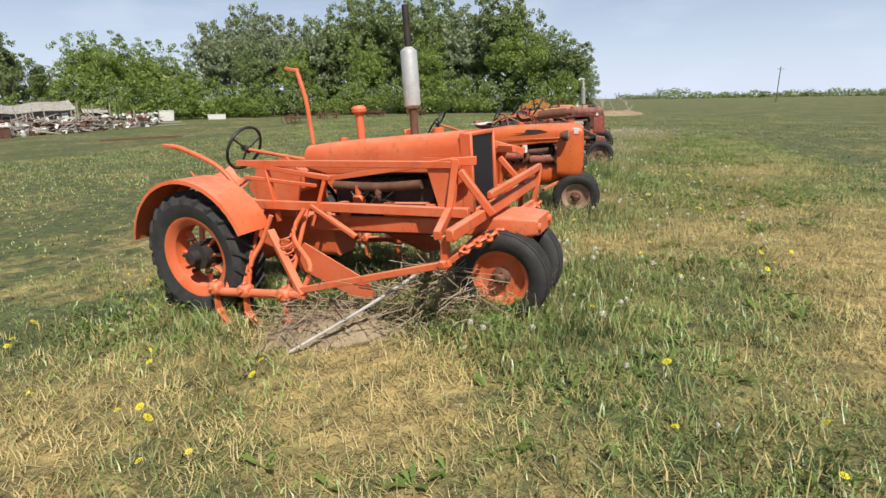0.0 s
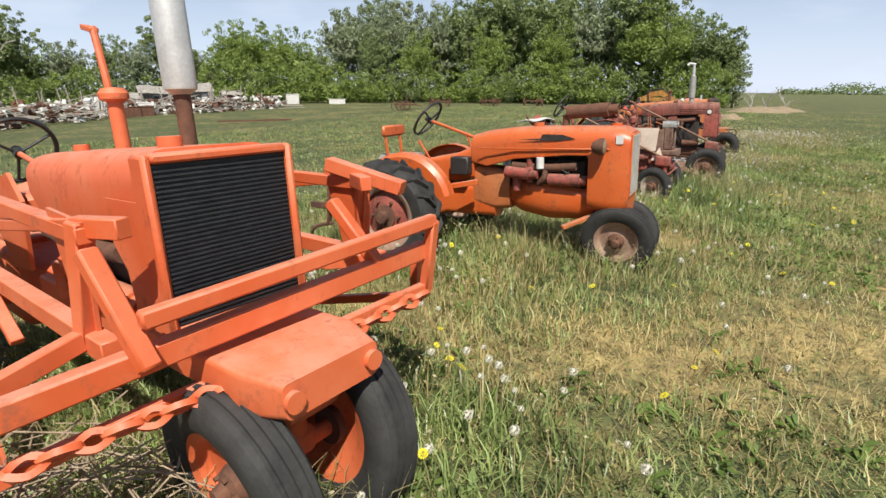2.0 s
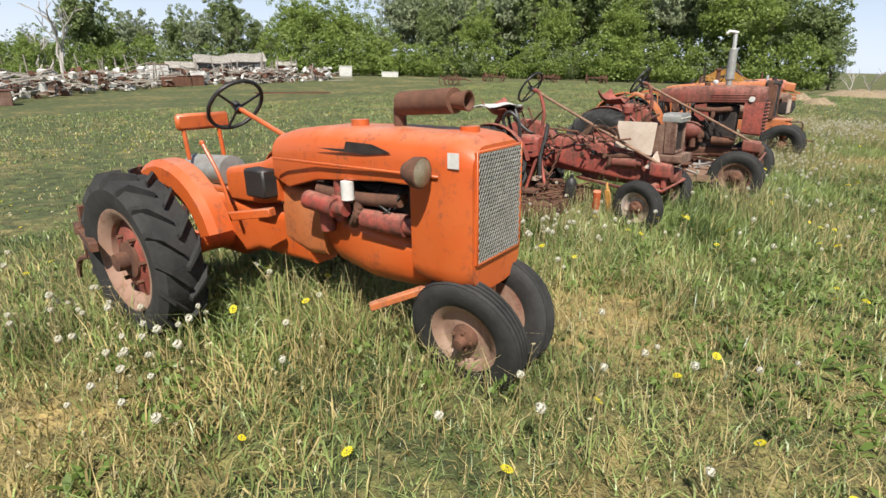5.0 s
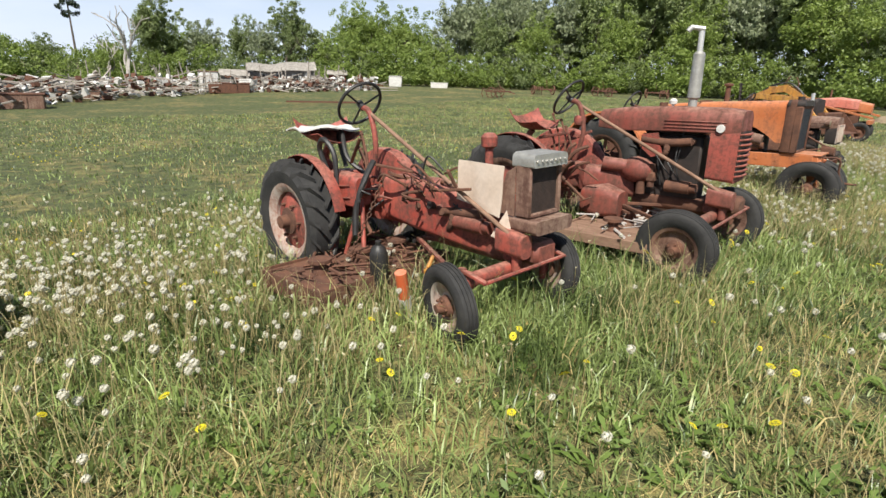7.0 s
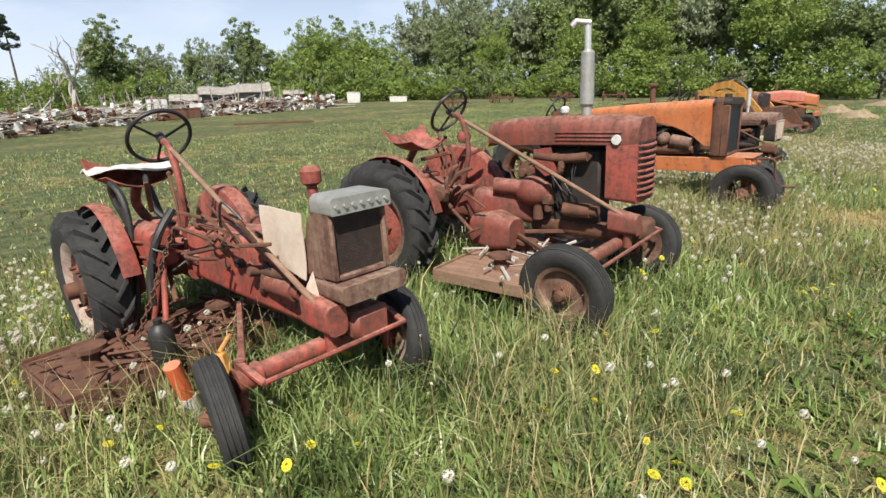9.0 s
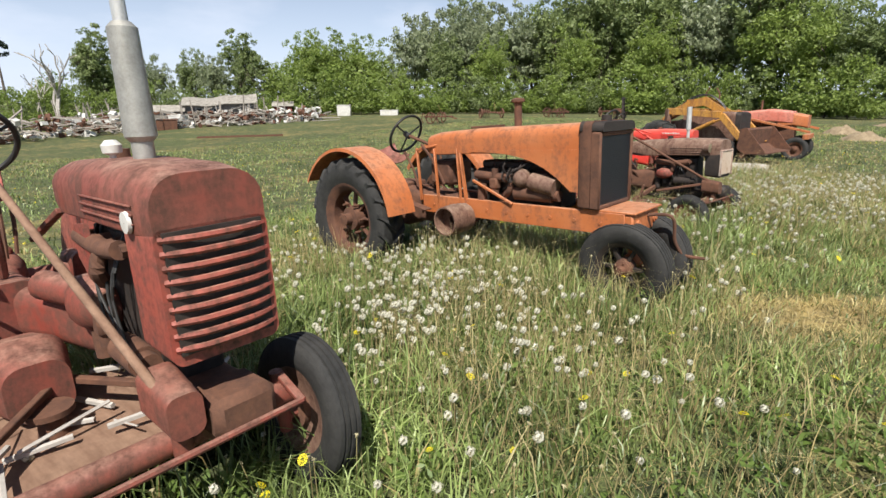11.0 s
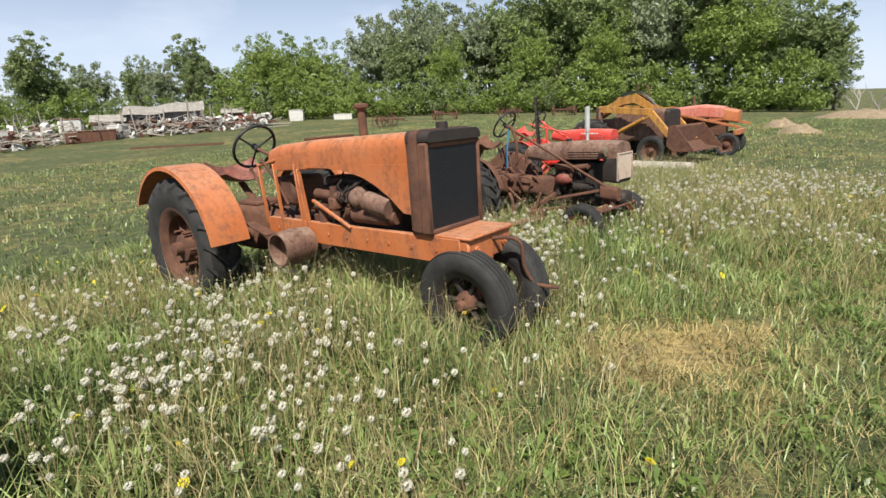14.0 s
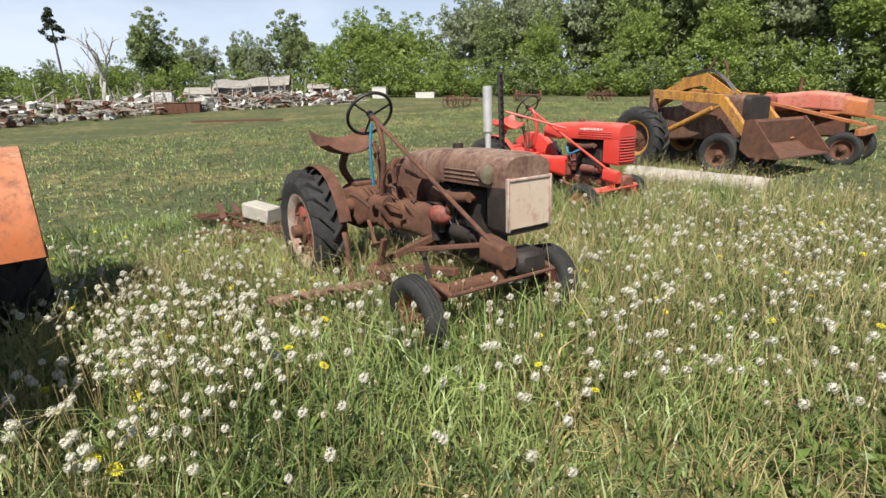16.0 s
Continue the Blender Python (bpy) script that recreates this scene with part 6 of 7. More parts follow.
# ---- yard: collapsed house and junk ----
def farmhouse(m):
    H = base("collapsed_house", m, "long low grey house with a sagging roof", "house")
    b = B()
    box(b, (0, 0, 1.1), (11, 5, 2.2), None, .02)
    wall = part("wall", b, M_WOOD_PALE, H)
    b = B()
    n = 12
    g = []
    for i in range(n + 1):
        x = -5.8 + 11.6 * i / n
        sag = .05 * math.sin(i * 1.1) - .16 * math.exp(-((i - 4) / 2.0) ** 2) + .03 * i
        g.append([b.verts.new((x, y, z + sag * k)) for y, z, k in ((-3.0, 2.05, .8), (0, 2.95, 1.2), (3.0, 2.05, .8))])
    for p, q in zip(g, g[1:]):
        for k in range(2):
            b.faces.new((p[k], p[k + 1], q[k + 1], q[k]))
    solid(b, .08)
    part("roof", b, M_ROOF, H, "weathered grey sagging roof")
    for x in (-3.2, -.6, 2.2):
        b = B()
        box(b, (x, -2.51, 1.25), (.9, .06, .9))
        wn = part("window", b, M_BLACK, H)
        b = B()
        for dx in (-.48, .48):
            box(b, (x + dx, -2.53, 1.25), (.08, .08, 1.04))
        for dz in (-.48, .48):
            box(b, (x, -2.53, 1.25 + dz), (.87, .08, .08))
        part("window_frame", b, M_WHITE, wn)
    b = B()
    box(b, (4.2, -2.52, 1.0), (.9, .07, 1.95))
    part("door", b, M_WHITE, H)
    b = B()
    for k in range(9):
        x = -5.4 + .28 * k
        beam(b, (x, -2.9, .0), (x, -2.8, 1.5), .06, .06)
    beam(b, (-5.5, -2.85, 1.45), (-3.0, -2.85, 1.35), .08, .08)
    part("porch_rail", b, M_DARK, H)


M_WOOD_PALE = two_tone("peeling_pale_siding", (0.09, 0.08, 0.07), (0.30, 0.28, 0.25), 2.4, 0.9, 0.4, stretch=(1, 1, 6))
M_ROOF = two_tone("weathered_shingles", (0.15, 0.135, 0.115), (0.42, 0.39, 0.34), 2.6, 0.9, 0.7, dist=0.03)


def shed(m, size, wall_mat, roof_mat, label, name="shed"):
    H = base(name, m, label, "shed")
    lx, ly, h = size
    b = B()
    box(b, (0, 0, h / 2), (lx, ly, h), None, .02)
    part("wall", b, wall_mat, H)
    b = B()
    g = [[b.verts.new((x, y, z)) for y, z in ((-ly / 2 - .2, h - .08), (0, h + ly * .22), (ly / 2 + .2, h - .08))] for x in (-lx / 2 - .2, 0, lx / 2 + .2)]
    for p, q in zip(g, g[1:]):
        for k in range(2):
            b.faces.new((p[k], p[k + 1], q[k + 1], q[k]))
    solid(b, .06)
    part("roof", b, roof_mat, H)
    b = B()
    box(b, (lx * .1, -ly / 2 - .02, h * .42), (lx * .3, .05, h * .8))
    part("door", b, M_DARK, H)


def boxy(name, m, size, mat, label, cat, lid=None):
    """A box-like junk body with a flange and ribs."""
    T = base(name, m, label, cat)
    lx, ly, h = size
    b = B()
    box(b, (0, 0, h / 2), size, None, min(size) * .06)
    part("body", b, mat, T)
    b = B()
    for k in (-.3, 0, .3):
        box(b, (lx * k, -ly / 2 - .015, h * .5), (.06, .03, h * .8), None, .005)
    part("rib", b, mat, T)
    b = B()
    box(b, (0, 0, h + .03), (lx * 1.04, ly * 1.04, .06), None, .01)
    part("rim", b, lid or mat, T)
    return T


def junk_heap():
    """Boards, pipes, sheets and stones too many to count, heaped along the edge of the yard."""
    rs = random.Random(77)
    for mat, name, label in ((M_WOOD, "board_heap", "tangled heap of grey boards and poles"), (M_WHITE, "scrap_heap", "scattered white scrap sheets and boxes"), (M_RUST, "rust_heap", "scattered rusted iron scrap")):
        b = B()
        for k in range(520 if mat is M_WOOD else 300):
            be = rs.choice((rs.uniform(60, 94), rs.uniform(74, 94), rs.uniform(56, 70)))
            d = rs.uniform(48, 56) - .75 * max(0, be - 72)
            x, y = polar(be, d)
            hgt = (1.35 if be > 71 else 1.0) * rs.random() ** 1.4
            z = ground_z(x, y) + hgt + .05
            if mat is M_WOOD:
                a = rs.uniform(0, 6.3)
                n = rs.uniform(.6, 2.6)
                t = rs.uniform(-.35, .6)
                beam(b, (x, y, z), (x + n * math.cos(a), y + n * math.sin(a), z + n * t * .5), rs.uniform(.05, .22), rs.uniform(.03, .1), 0)
            else:
                box(b, (x, y, z), (rs.uniform(.1, .55), rs.uniform(.1, .5), rs.uniform(.06, .4)), Euler((rs.uniform(-.5, .5), rs.uniform(-.5, .5), rs.uniform(0, 3))).to_matrix())
        if mat is M_WOOD:
            for k in range(46):
                x, y = polar(rs.uniform(58, 84), rs.uniform(49, 55))
                z = ground_z(x, y)
                beam(b, (x, y, z), (x + rs.uniform(-.4, .4), y + rs.uniform(-.4, .4), z + rs.uniform(1.2, 2.6)), .07, .07, 0)
        ob = part(name, b, mat, smooth=False)
        tagged(ob, label, "junk", "", "stuff")


farmhouse(at_ground(65.6, 57, 64) @ Matrix.Diagonal((.58, .7, .78, 1)))
shed(at_ground(59.8, 60, 58), (1.8, 1.8, 1.3), M_RED_OLD, M_ROOF, "small faded red shed with a grey roof")
shed(at_ground(70.2, 56, 66), (2.4, 2.2, 1.35), M_WOOD_PALE, M_ROOF, "small pale shed beside the heap")
boxy("camper_shell", at_ground(73.0, 51, 75), (1.5, 1.6, 1.7), M_WHITE, "weathered white box body standing upright", "junk", M_OLDBOARD)
boxy("farm_wagon", at_ground(71.4, 48, 70), (3.2, 1.4, .8), M_RUST, "dark rusted wagon box on the ground", "wagon")
boxy("white_tank", at_ground(53.7, 58, 50), (1.4, 1.3, 1.1), M_WHITE, "dirty white square tank by the trees", "tank")
boxy("white_tank", at_ground(49.0, 56, 45), (1.8, .9, .5), M_WHITE, "dirty white sheets lying by the trees", "junk")
boxy("freezer_box", at_ground(69.4, 50, 30), (1.3, .9, 1.0), M_WHITE, "old white cabinet beside the house", "junk")
boxy("rusted_bin", at_ground(91.5, 34, 80), (3.6, 1.2, .7), M_BROWN_RUST, "long brown rusted bin in the grass", "bin", M_RUST)
boxy("rusted_bin", at_ground(85.5, 42, 80), (3.6, 1.2, .7), M_BROWN_RUST, "long brown rusted bin in the grass", "bin", M_RUST)
junk_heap()


def rusty_implement(m, seed, size=1.6):
    """An old implement left in the field: frame, tines, wheels."""
    rnd = random.Random(seed)
    T = base("old_implement", m, "rusted old farm implement abandoned in the grass", "implement")
    b = B()
    for k in range(3):
        beam(b, (-size, -.6 + .6 * k, .45), (size, -.6 + .6 * k, .5), .09, .09)
    for k in range(3):
        beam(b, (-size + size * k, -.8, .48), (-size + size * k, .8, .48), .08, .08)
    beam(b, (size, 0, .5), (size * 1.8, 0, .35), .08, .08)
    part("frame", b, M_RUST, T)
    for k in range(5):
        b = B()
        x = -size + k * size * .5
        pipe(b, [(x, -.5, .45), (x - .2, -.5, .7), (x - .35, -.5, .3), (x - .2, -.5, .0)], .035, 5)
        part("tine", b, M_RUST, T)
    for s in (-1, 1):
        b = B()
        lathe(b, [(.40, -.05), (.40, .05), (.36, .05), (.36, -.05)], (-.2, s * .95, .40), "Y", 18)
        for k in range(5):
            a = k * 1.257
            rod(b, (-.2, s * .95, .4), (-.2 + .37 * math.cos(a), s * .95, .4 + .37 * math.sin(a)), .018, 5)
        part("wheel", b, M_RUST, T)
    b = B()
    lever(b, (.2, .2, .5), (-.1, .2, 1.25), .02, .04)
    part("lever", b, M_RUST, T)


for k, (be, d, rz, sz) in enumerate(((43.5, 40, 20, .8), (38.0, 46, -30, .9), (31.5, 48, 70, .8), (57, 52, 30, .9), (26, 50, 100, .8))):
    rusty_implement(at_ground(be, d, rz), k, sz)


def ladder_frame(m):
    T = base("trailer_frame", m, "long rusted trailer frame lying in the grass", "trailer frame")
    for s in (-1, 1):
        b = B()
        beam(b, (-4, s * .5, .25), (4, s * .5, .30), .10, .14)
        part("rail", b, M_RUST, T)
    for k in range(7):
        b = B()
        beam(b, (-3.6 + 1.2 * k, -.48, .27), (-3.6 + 1.2 * k, .48, .27), .08, .08)
        part("cross_member", b, M_RUST, T)


ladder_frame(at_ground(63.5, 34, 62) @ Matrix.Diagonal((.6, .7, .5, 1)))


def heap(m, r, h, mat, label, cat, seed, name):
    """A loose pile with an uneven surface."""
    rs = np.random.RandomState(seed)
    b = B()
    bmesh.ops.create_grid(b, x_segments=18, y_segments=18, size=1.0)
    for v in b.verts:
        d = math.hypot(v.co.x, v.co.y)
        v.co.z = h * max(0, 1 - d ** 1.6) * (1 + .25 * noise.noise(v.co * 3.1)) + .05 * h * rs.normal() - .04
        v.co.x *= r[0]
        v.co.y *= r[1]
    ob = part(name, b, mat)
    ob.matrix_world = m
    tagged(ob, label, cat)


heap(at_ground(5.0, 27, 0), (.8, .6), .38, M_DIRT, "tan heap of wood chips at the field edge", "heap", 1, "chip_heap")
heap(at_ground(1.6, 40, 0), (2.4, 1.6), .5, M_DIRT, "low weedy mound of earth", "mound", 2, "earth_mound")
heap(at_ground(-.6, 44, 0), (2.0, 1.6), .45, M_DIRT, "low weedy mound of earth", "mound", 3, "earth_mound")
heap(at_ground(6.6, 31, 0), (.8, .7), .42, M_DIRT, "tan heap of wood chips at the field edge", "heap", 4, "chip_heap")


def utility_pole(m):
    T = base("utility_pole", m, "distant wooden utility pole with crossarm", "utility pole")
    b = B()
    rod(b, (0, 0, -.5), (0, 0, 10), .16, 8, .11)
    part("pole", b, M_BARK, T)
    b = B()
    beam(b, (-1.1, 0, 9.3), (1.1, 0, 9.3), .1, .12)
    part("crossarm", b, M_BARK, T)


utility_pole(at_ground(-15.5, 175, 20))
for be in (-24, -31, -38):
    utility_pole(at_ground(be, 260, 20))


# ---- loader, wrecked tractor, small yard things beyond the row ----
def loader_tractor(m):
    T = base("loader_backhoe", m, "worn yellow and rusted loader with a raised boom", "loader")
    y = M_YELLOW
    for s in (-1, 1):
        rear_wheel(T, (-.2, s * .75, .60), .62, .38, M_YELLOW, M_RUST, s, lugs=18, rim_r=.55)
        front_wheel(T, (1.45, s * .62, .36), .37, .20, M_RUST, s)
    b = B()
    loft(b, [(-.8, 0, .38, .55, 1.15, .06, .06), (.3, 0, .36, .55, 1.20, .06, .06), (.6, 0, .30, .58, 1.42, .10, .05), (1.6, 0, .30, .60, 1.35, .10, .05)])
    part("body", b, M_BROWN_RUST, T)
    b = B()
    loft(b, [(1.60, 0, .31, .62, 1.36, .08, .04), (1.72, 0, .30, .66, 1.32, .08, .04)])
    part("grille", b, M_DARK, T)
    for s in (-1, 1):
        b = B()
        beam(b, (-.1, s * .50, 1.45), (1.35, s * .54, 1.30), .10, .16)
        beam(b, (1.35, s * .54, 1.30), (2.0, s * .54, .55), .10, .15)
        part("loader_arm", b, y, T)
        b = B()
        beam(b, (-.15, s * .48, .55), (-.10, s * .50, 1.50), .12, .14)
        part("loader_post", b, M_BROWN_RUST, T)
        b = B()
        rod(b, (.3, s * .54, .75), (1.2, s * .56, 1.15), .05, 10)
        rod(b, (1.1, s * .56, 1.10), (1.5, s * .56, 1.25), .028, 8)
        part("cylinder", b, y, T)
    b = B()
    prof = [(1.9 + (x - 2.25) * .85, .32 + z * .75) for x, z in ((2.25, .25), (2.30, .80), (2.42, .86), (2.46, .80), (2.40, .30), (2.60, .12), (3.0, .06), (3.0, .03), (2.5, .06))]
    plate(b, prof, 1.55, side(0))
    bk = part("bucket", b, M_RUST, T, "rusted steel loader bucket")
    for s in (-1, 1):
        b = B()
        plate(b, [(1.90 + (x - 1.90) * .85, .32 + z * .75) for x, z in ((1.90, .22), (1.95, .84), (2.13, .88), (2.67, .10), (2.65, .03), (2.10, .05))], .03, side(s * .78))
        part("bucket_cheek", b, M_RUST, bk)
    # boom folded over the back
    b = B()
    for s in (-.10, .10):
        plate(b, [(-.9, 1.05), (-.75, 1.0), (-.25, 1.48), (.30, 1.72), (.72, 1.78), (1.30, 1.40), (1.22, 1.30), (.66, 1.56), (.30, 1.52), (-.20, 1.32)], .04, side(s))
    box(b, (.42, 0, 1.70), (.5, .18, .06), None, .01)
    bm_ = part("boom", b, y, T, "chipped yellow backhoe boom")
    b = B()
    rod(b, (-.5, 0, 1.15), (.4, 0, 1.60), .06, 10)
    rod(b, (.6, 0, 1.72), (1.4, 0, 1.20), .05, 10)
    part("boom_cylinder", b, M_RUST, bm_)
    b = B()
    for k in range(3):
        pipe(b, [(-.3, .05 * k, 1.4), (.2, .05 * k, 1.70 + .04 * k), (.7, .05 * k, 1.83), (1.1, .05 * k, 1.55), (1.3, .05 * k, 1.2)], .016, 6)
    part("hydraulic_hose", b, M_BLACK, bm_)
    b = B()
    pipe(b, [(.6, .2, 1.6), (.55, .2, 1.85), (.65, .22, 2.05)], .02, 6)
    pipe(b, [(.85, .2, 1.5), (.92, .2, 1.80), (.82, .22, 2.0)], .02, 6)
    part("control_rod", b, M_RUST, bm_)
    return T


M_FADED_CORAL = paint("faded_coral_enamel", (0.50, 0.13, 0.085), (0.56, 0.22, 0.16), (0.16, 0.06, 0.04), 0.55)


def wrecked_tractor(m):
    T = base("wrecked_tractor", m, "stripped orange-red tractor hulk with crumpled panels", "tractor wreck")
    for s in (-1, 1):
        rear_wheel(T, (-1.6, s * .70, .55), .55, .30, M_RUST, M_ORANGE_RUST, s, lugs=18)
        front_wheel(T, (.5, s * .55, .30), .32, .16, M_RUST, s)
    b = B()
    loft(b, [(-1.8, 0, .22, .5, 1.0, .05, .05), (.4, 0, .22, .5, 1.0, .05, .05)])
    part("chassis", b, M_RUST, T)
    rnd = random.Random(12)
    for k, (x, z, n) in enumerate(((-.9, 1.18, 1.0), (-.2, 1.22, 1.1), (.35, 1.10, .7))):
        b = B()
        loft(b, [(x - n / 2, rnd.uniform(-.1, .1), .30, z - .22, z + .12, .08, .05), (x, rnd.uniform(-.08, .08), .34, z - .18, z + .16, .08, .05), (x + n / 2, rnd.uniform(-.1, .1), .28, z - .25, z + .08, .06, .05)])
        part("crumpled_panel", b, (M_RED_OLD, M_FADED_CORAL, M_ORANGE_RUST)[k], T)
    b = B()
    rod(b, (-.5, .1, 1.2), (-.5, .1, 1.62), .03, 10)
    part("exhaust_stack", b, M_RUST, T)
    b = B()
    beam(b, (-1.4, -.4, 1.3), (.8, -.55, .75), .08, .06)
    beam(b, (-1.2, .4, 1.35), (.9, .5, .8), .08, .06)
    beam(b, (.72, -.6, .62), (.72, .6, .62), .14, .12)
    part("loader_frame", b, M_ORANGE_RUST, T)


loader_tractor(on_ground(7.1, 33.3, -8, 2.0, .02))
wrecked_tractor(on_ground(9.05, 35.4, 4, 1.5, .02))


def culvert(m):
    b = B()
    lathe(b, [(.17, -1.1), (.19, -1.0), (.19, 1.0), (.17, 1.1), (.001, 1.1), (.001, -1.1)], (0, 0, .10), "X", 20, False)
    for k in range(9):
        lathe(b, [(.19, -.02), (.20, 0), (.19, .02)], (-.9 + .225 * k, 0, .10), "X", 20, False)
    ob = part("fallen_tank", b, M_STONE)
    ob.matrix_world = m
    tagged(ob, "pale concrete-coloured cylinder half sunk in grass", "tank")


M_STONE = two_tone("pale_stone", (0.34, 0.31, 0.26), (0.50, 0.46, 0.40), 5, 0.9, 0.4)
culvert(pose(8.95, 30.6, ground_z(8.95, 30.6) + .06, 0, 0, 12) @ Matrix.Diagonal((.9, 1, .8, 1)))


def block_pile():
    x, y = 6.6, 24.9
    z = ground_z(x, y)
    b = B()
    box(b, (0, 0, .26), (.46, .22, .18), None, .015)
    ob = part("beam_block", b, M_STONE)
    ob.matrix_world = pose(x, y, z, 0, 4, 20)
    tagged(ob, "pale squared timber block on a scrap pile", "block")
    b = B()
    box(b, (0, 0, .22), (.34, .20, .15), None, .015)
    ob = part("beam_block", b, M_STONE)
    ob.matrix_world = pose(x + .75, y + .35, z, 0, -6, 60)
    tagged(ob, "pale squared timber block on a scrap pile", "block")
    rnd = random.Random(3)
    b = B()
    for k in range(70):
        p = Vector((rnd.uniform(-.9, 1.3), rnd.uniform(-.4, .6), rnd.uniform(.0, .20)))
        a = rnd.uniform(0, 6.3)
        n = rnd.uniform(.15, .6)
        beam(b, p, p + Vector((math.cos(a) * n, math.sin(a) * n, rnd.uniform(-.08, .12))), rnd.uniform(.02, .09), rnd.uniform(.015, .05), 0)
    ob = part("scrap_pile", b, [M_RUST], smooth=False)
    ob.matrix_world = pose(x, y, z)
    tagged(ob, "low pile of rusty bricks and scrap iron", "junk", "", "stuff")


block_pile()


def straw_tangle():
    """Dead stalks and roots caught under the cultivator."""
    rs = random.Random(15)
    b = B()
    for k in range(620):
        t = rs.random()
        cx, cy = 8.75 + 1.5 * t, 7.62 + .42 * t + rs.gauss(0, .16)
        h = max(0, rs.gauss(.10, .09)) * (1 + 1.2 * math.exp(-((t - .75) / .2) ** 2))
        p = Vector((cx, cy, ground_z(cx, cy) + h))
        a = rs.uniform(0, 6.3)
        n = rs.uniform(.08, .38)
        q = p + Vector((math.cos(a) * n, math.sin(a) * n, rs.uniform(-.10, .12)))
        q.z = max(q.z, ground_z(q.x, q.y) + .01)
        rod(b, p, q, rs.uniform(.0015, .0045), 4)
    ob = part("straw_tangle", b, M_STRAW, smooth=False)
    tagged(ob, "tangle of dead straw and roots on bare dirt", "dead straw", "", "stuff")
    heap(pose(9.25, 7.72, ground_z(9.25, 7.72), 0, 0, 14), (.62, .34), .20, M_DIRT, "low mound of dry dirt under the frame", "mound", 7, "dirt_mound")
    b = B()
    pipe(b, [(9.05, 7.30, ground_z(9, 7.3) + .03), (9.5, 7.62, .20), (9.85, 7.95, .42)], .012, 6)
    ob = part("dead_stick", b, M_DEADWOOD)
    tagged(ob, "long pale dead stick leaning on the straw", "stick")


straw_tangle()


# ---- meadow: grass, dandelions ----
TRACTOR_SPOTS = [(9.1, 8.5), (9.6, 12.2), (9.6, 15.8), (10.0, 18.3), (9.7, 21.7), (9.8, 25.0), (8.6, 28.0), (8.2, 31.2)]


def patchy(x, y, s, seed):
    rs = np.random.RandomState(seed)
    v = np.zeros_like(x)
    for k in range(7):
        a = rs.uniform(0, 6.3)
        f = s * rs.uniform(.5, 2.4)
        v += np.sin((x * math.cos(a) + y * math.sin(a)) * f + rs.uniform(0, 6.3))
    return v / 4.2


def lushness(x, y):
    """How tall the grass stands: higher round the parked tractors and further along, short by the walked strip."""
    v = np.full_like(x, .16)
    for cx, cy in TRACTOR_SPOTS:
        v = np.maximum(v, .16 + .50 * np.exp(-(((x - cx) / 1.9) ** 2 + ((y - cy) / 2.0) ** 2)))
    v += .22 * np.clip((y - 11) / 6, 0, 1) * np.clip((13.2 - x) / 1.8, 0, 1)
    v += .12 * patchy(x, y, 1.1, 3) + .10 * patchy(x, y, 3.2, 5)
    v *= 1 - .85 * np.clip(dryness(x, y) * 2.0, 0, 1)
    return np.clip(v, .05, 1)


def on_deck(x, y):
    """True over the two mower decks, where nothing grows through."""
    r = np.zeros(x.shape, bool)
    for d, lx, ly in ((D3, .42, .70), (D4, .42, .70)):
        q = d.matrix_world.inverted()
        u, v = q[0][0] * x + q[0][1] * y + q[0][3], q[1][0] * x + q[1][1] * y + q[1][3]
        r |= (abs(u) < lx) & (abs(v) < ly)
    return r


def blades(name, n, area, hmin, hmax, width, seed, mats, dry_bias=0.0, label="", keep=None):
    rs = np.random.RandomState(seed)
    x = rs.uniform(area[0], area[1], n)
    y = rs.uniform(area[2], area[3], n)
    # gather into tufts
    tx, ty = np.floor(x * 7 + patchy(x, y, 3, 8)), np.floor(y * 7)
    x = x + (np.sin(tx * 12.9 + ty * 78.2) * 43758.5 % 1 - .5) * .08
    y = y + (np.sin(tx * 39.3 + ty * 11.1) * 24634.6 % 1 - .5) * .08
    lush = lushness(x, y)
    ok = rs.uniform(size=n) < np.clip(.30 + 1.3 * lush, 0, 1)
    ok &= ~on_deck(x, y)
    if keep is not None:
        ok &= keep(x, y)
    x, y, lush = x[ok], y[ok], lush[ok]
    n = len(x)
    z = ground_z_arr(x, y) - .02
    h = (hmin + (hmax - hmin) * lush) * rs.uniform(.45, 1.25, n)
    a = rs.uniform(0, 2 * np.pi, n)
    bend = rs.uniform(.15, 1.15, n) * h
    ba = rs.uniform(0, 2 * np.pi, n)
    w = width * rs.uniform(.6, 1.4, n)
    ux, uy = np.cos(a) * w, np.sin(a) * w
    bx, by = np.cos(ba) * bend, np.sin(ba) * bend
    o = np.stack([x, y, z], 1)
    u = np.stack([ux, uy, np.zeros(n)], 1)
    mid = o + np.stack([bx * .3, by * .3, h * .58], 1)
    tip = o + np.stack([bx, by, h * (1 - .32 * (bend / np.maximum(h, .01)) ** 1.5)], 1)
    v = np.stack([o - u, o + u, mid - u * .75, mid + u * .75, tip], 1).reshape(-1, 3)
    i = np.arange(n)[:, None] * 5
    f = np.concatenate([i + [0, 1, 3], i + [0, 3, 2], i + [2, 3, 4]], 1).reshape(-1, 3)
    dry = (dryness(x, y) * 1.6 + .30 * patchy(x, y, 1.1, 12) + .26 * patchy(x, y, 3.4, 14) + dry_bias - .10 * np.clip((y - 16) / 5, 0, 1) + rs.normal(0, .27, n)) > .36
    mi = np.repeat(dry.astype(np.int32), 3)
    tagged(new(name, fast_mesh(name, v, f, mats, mi)), label, "grass", "", "stuff")


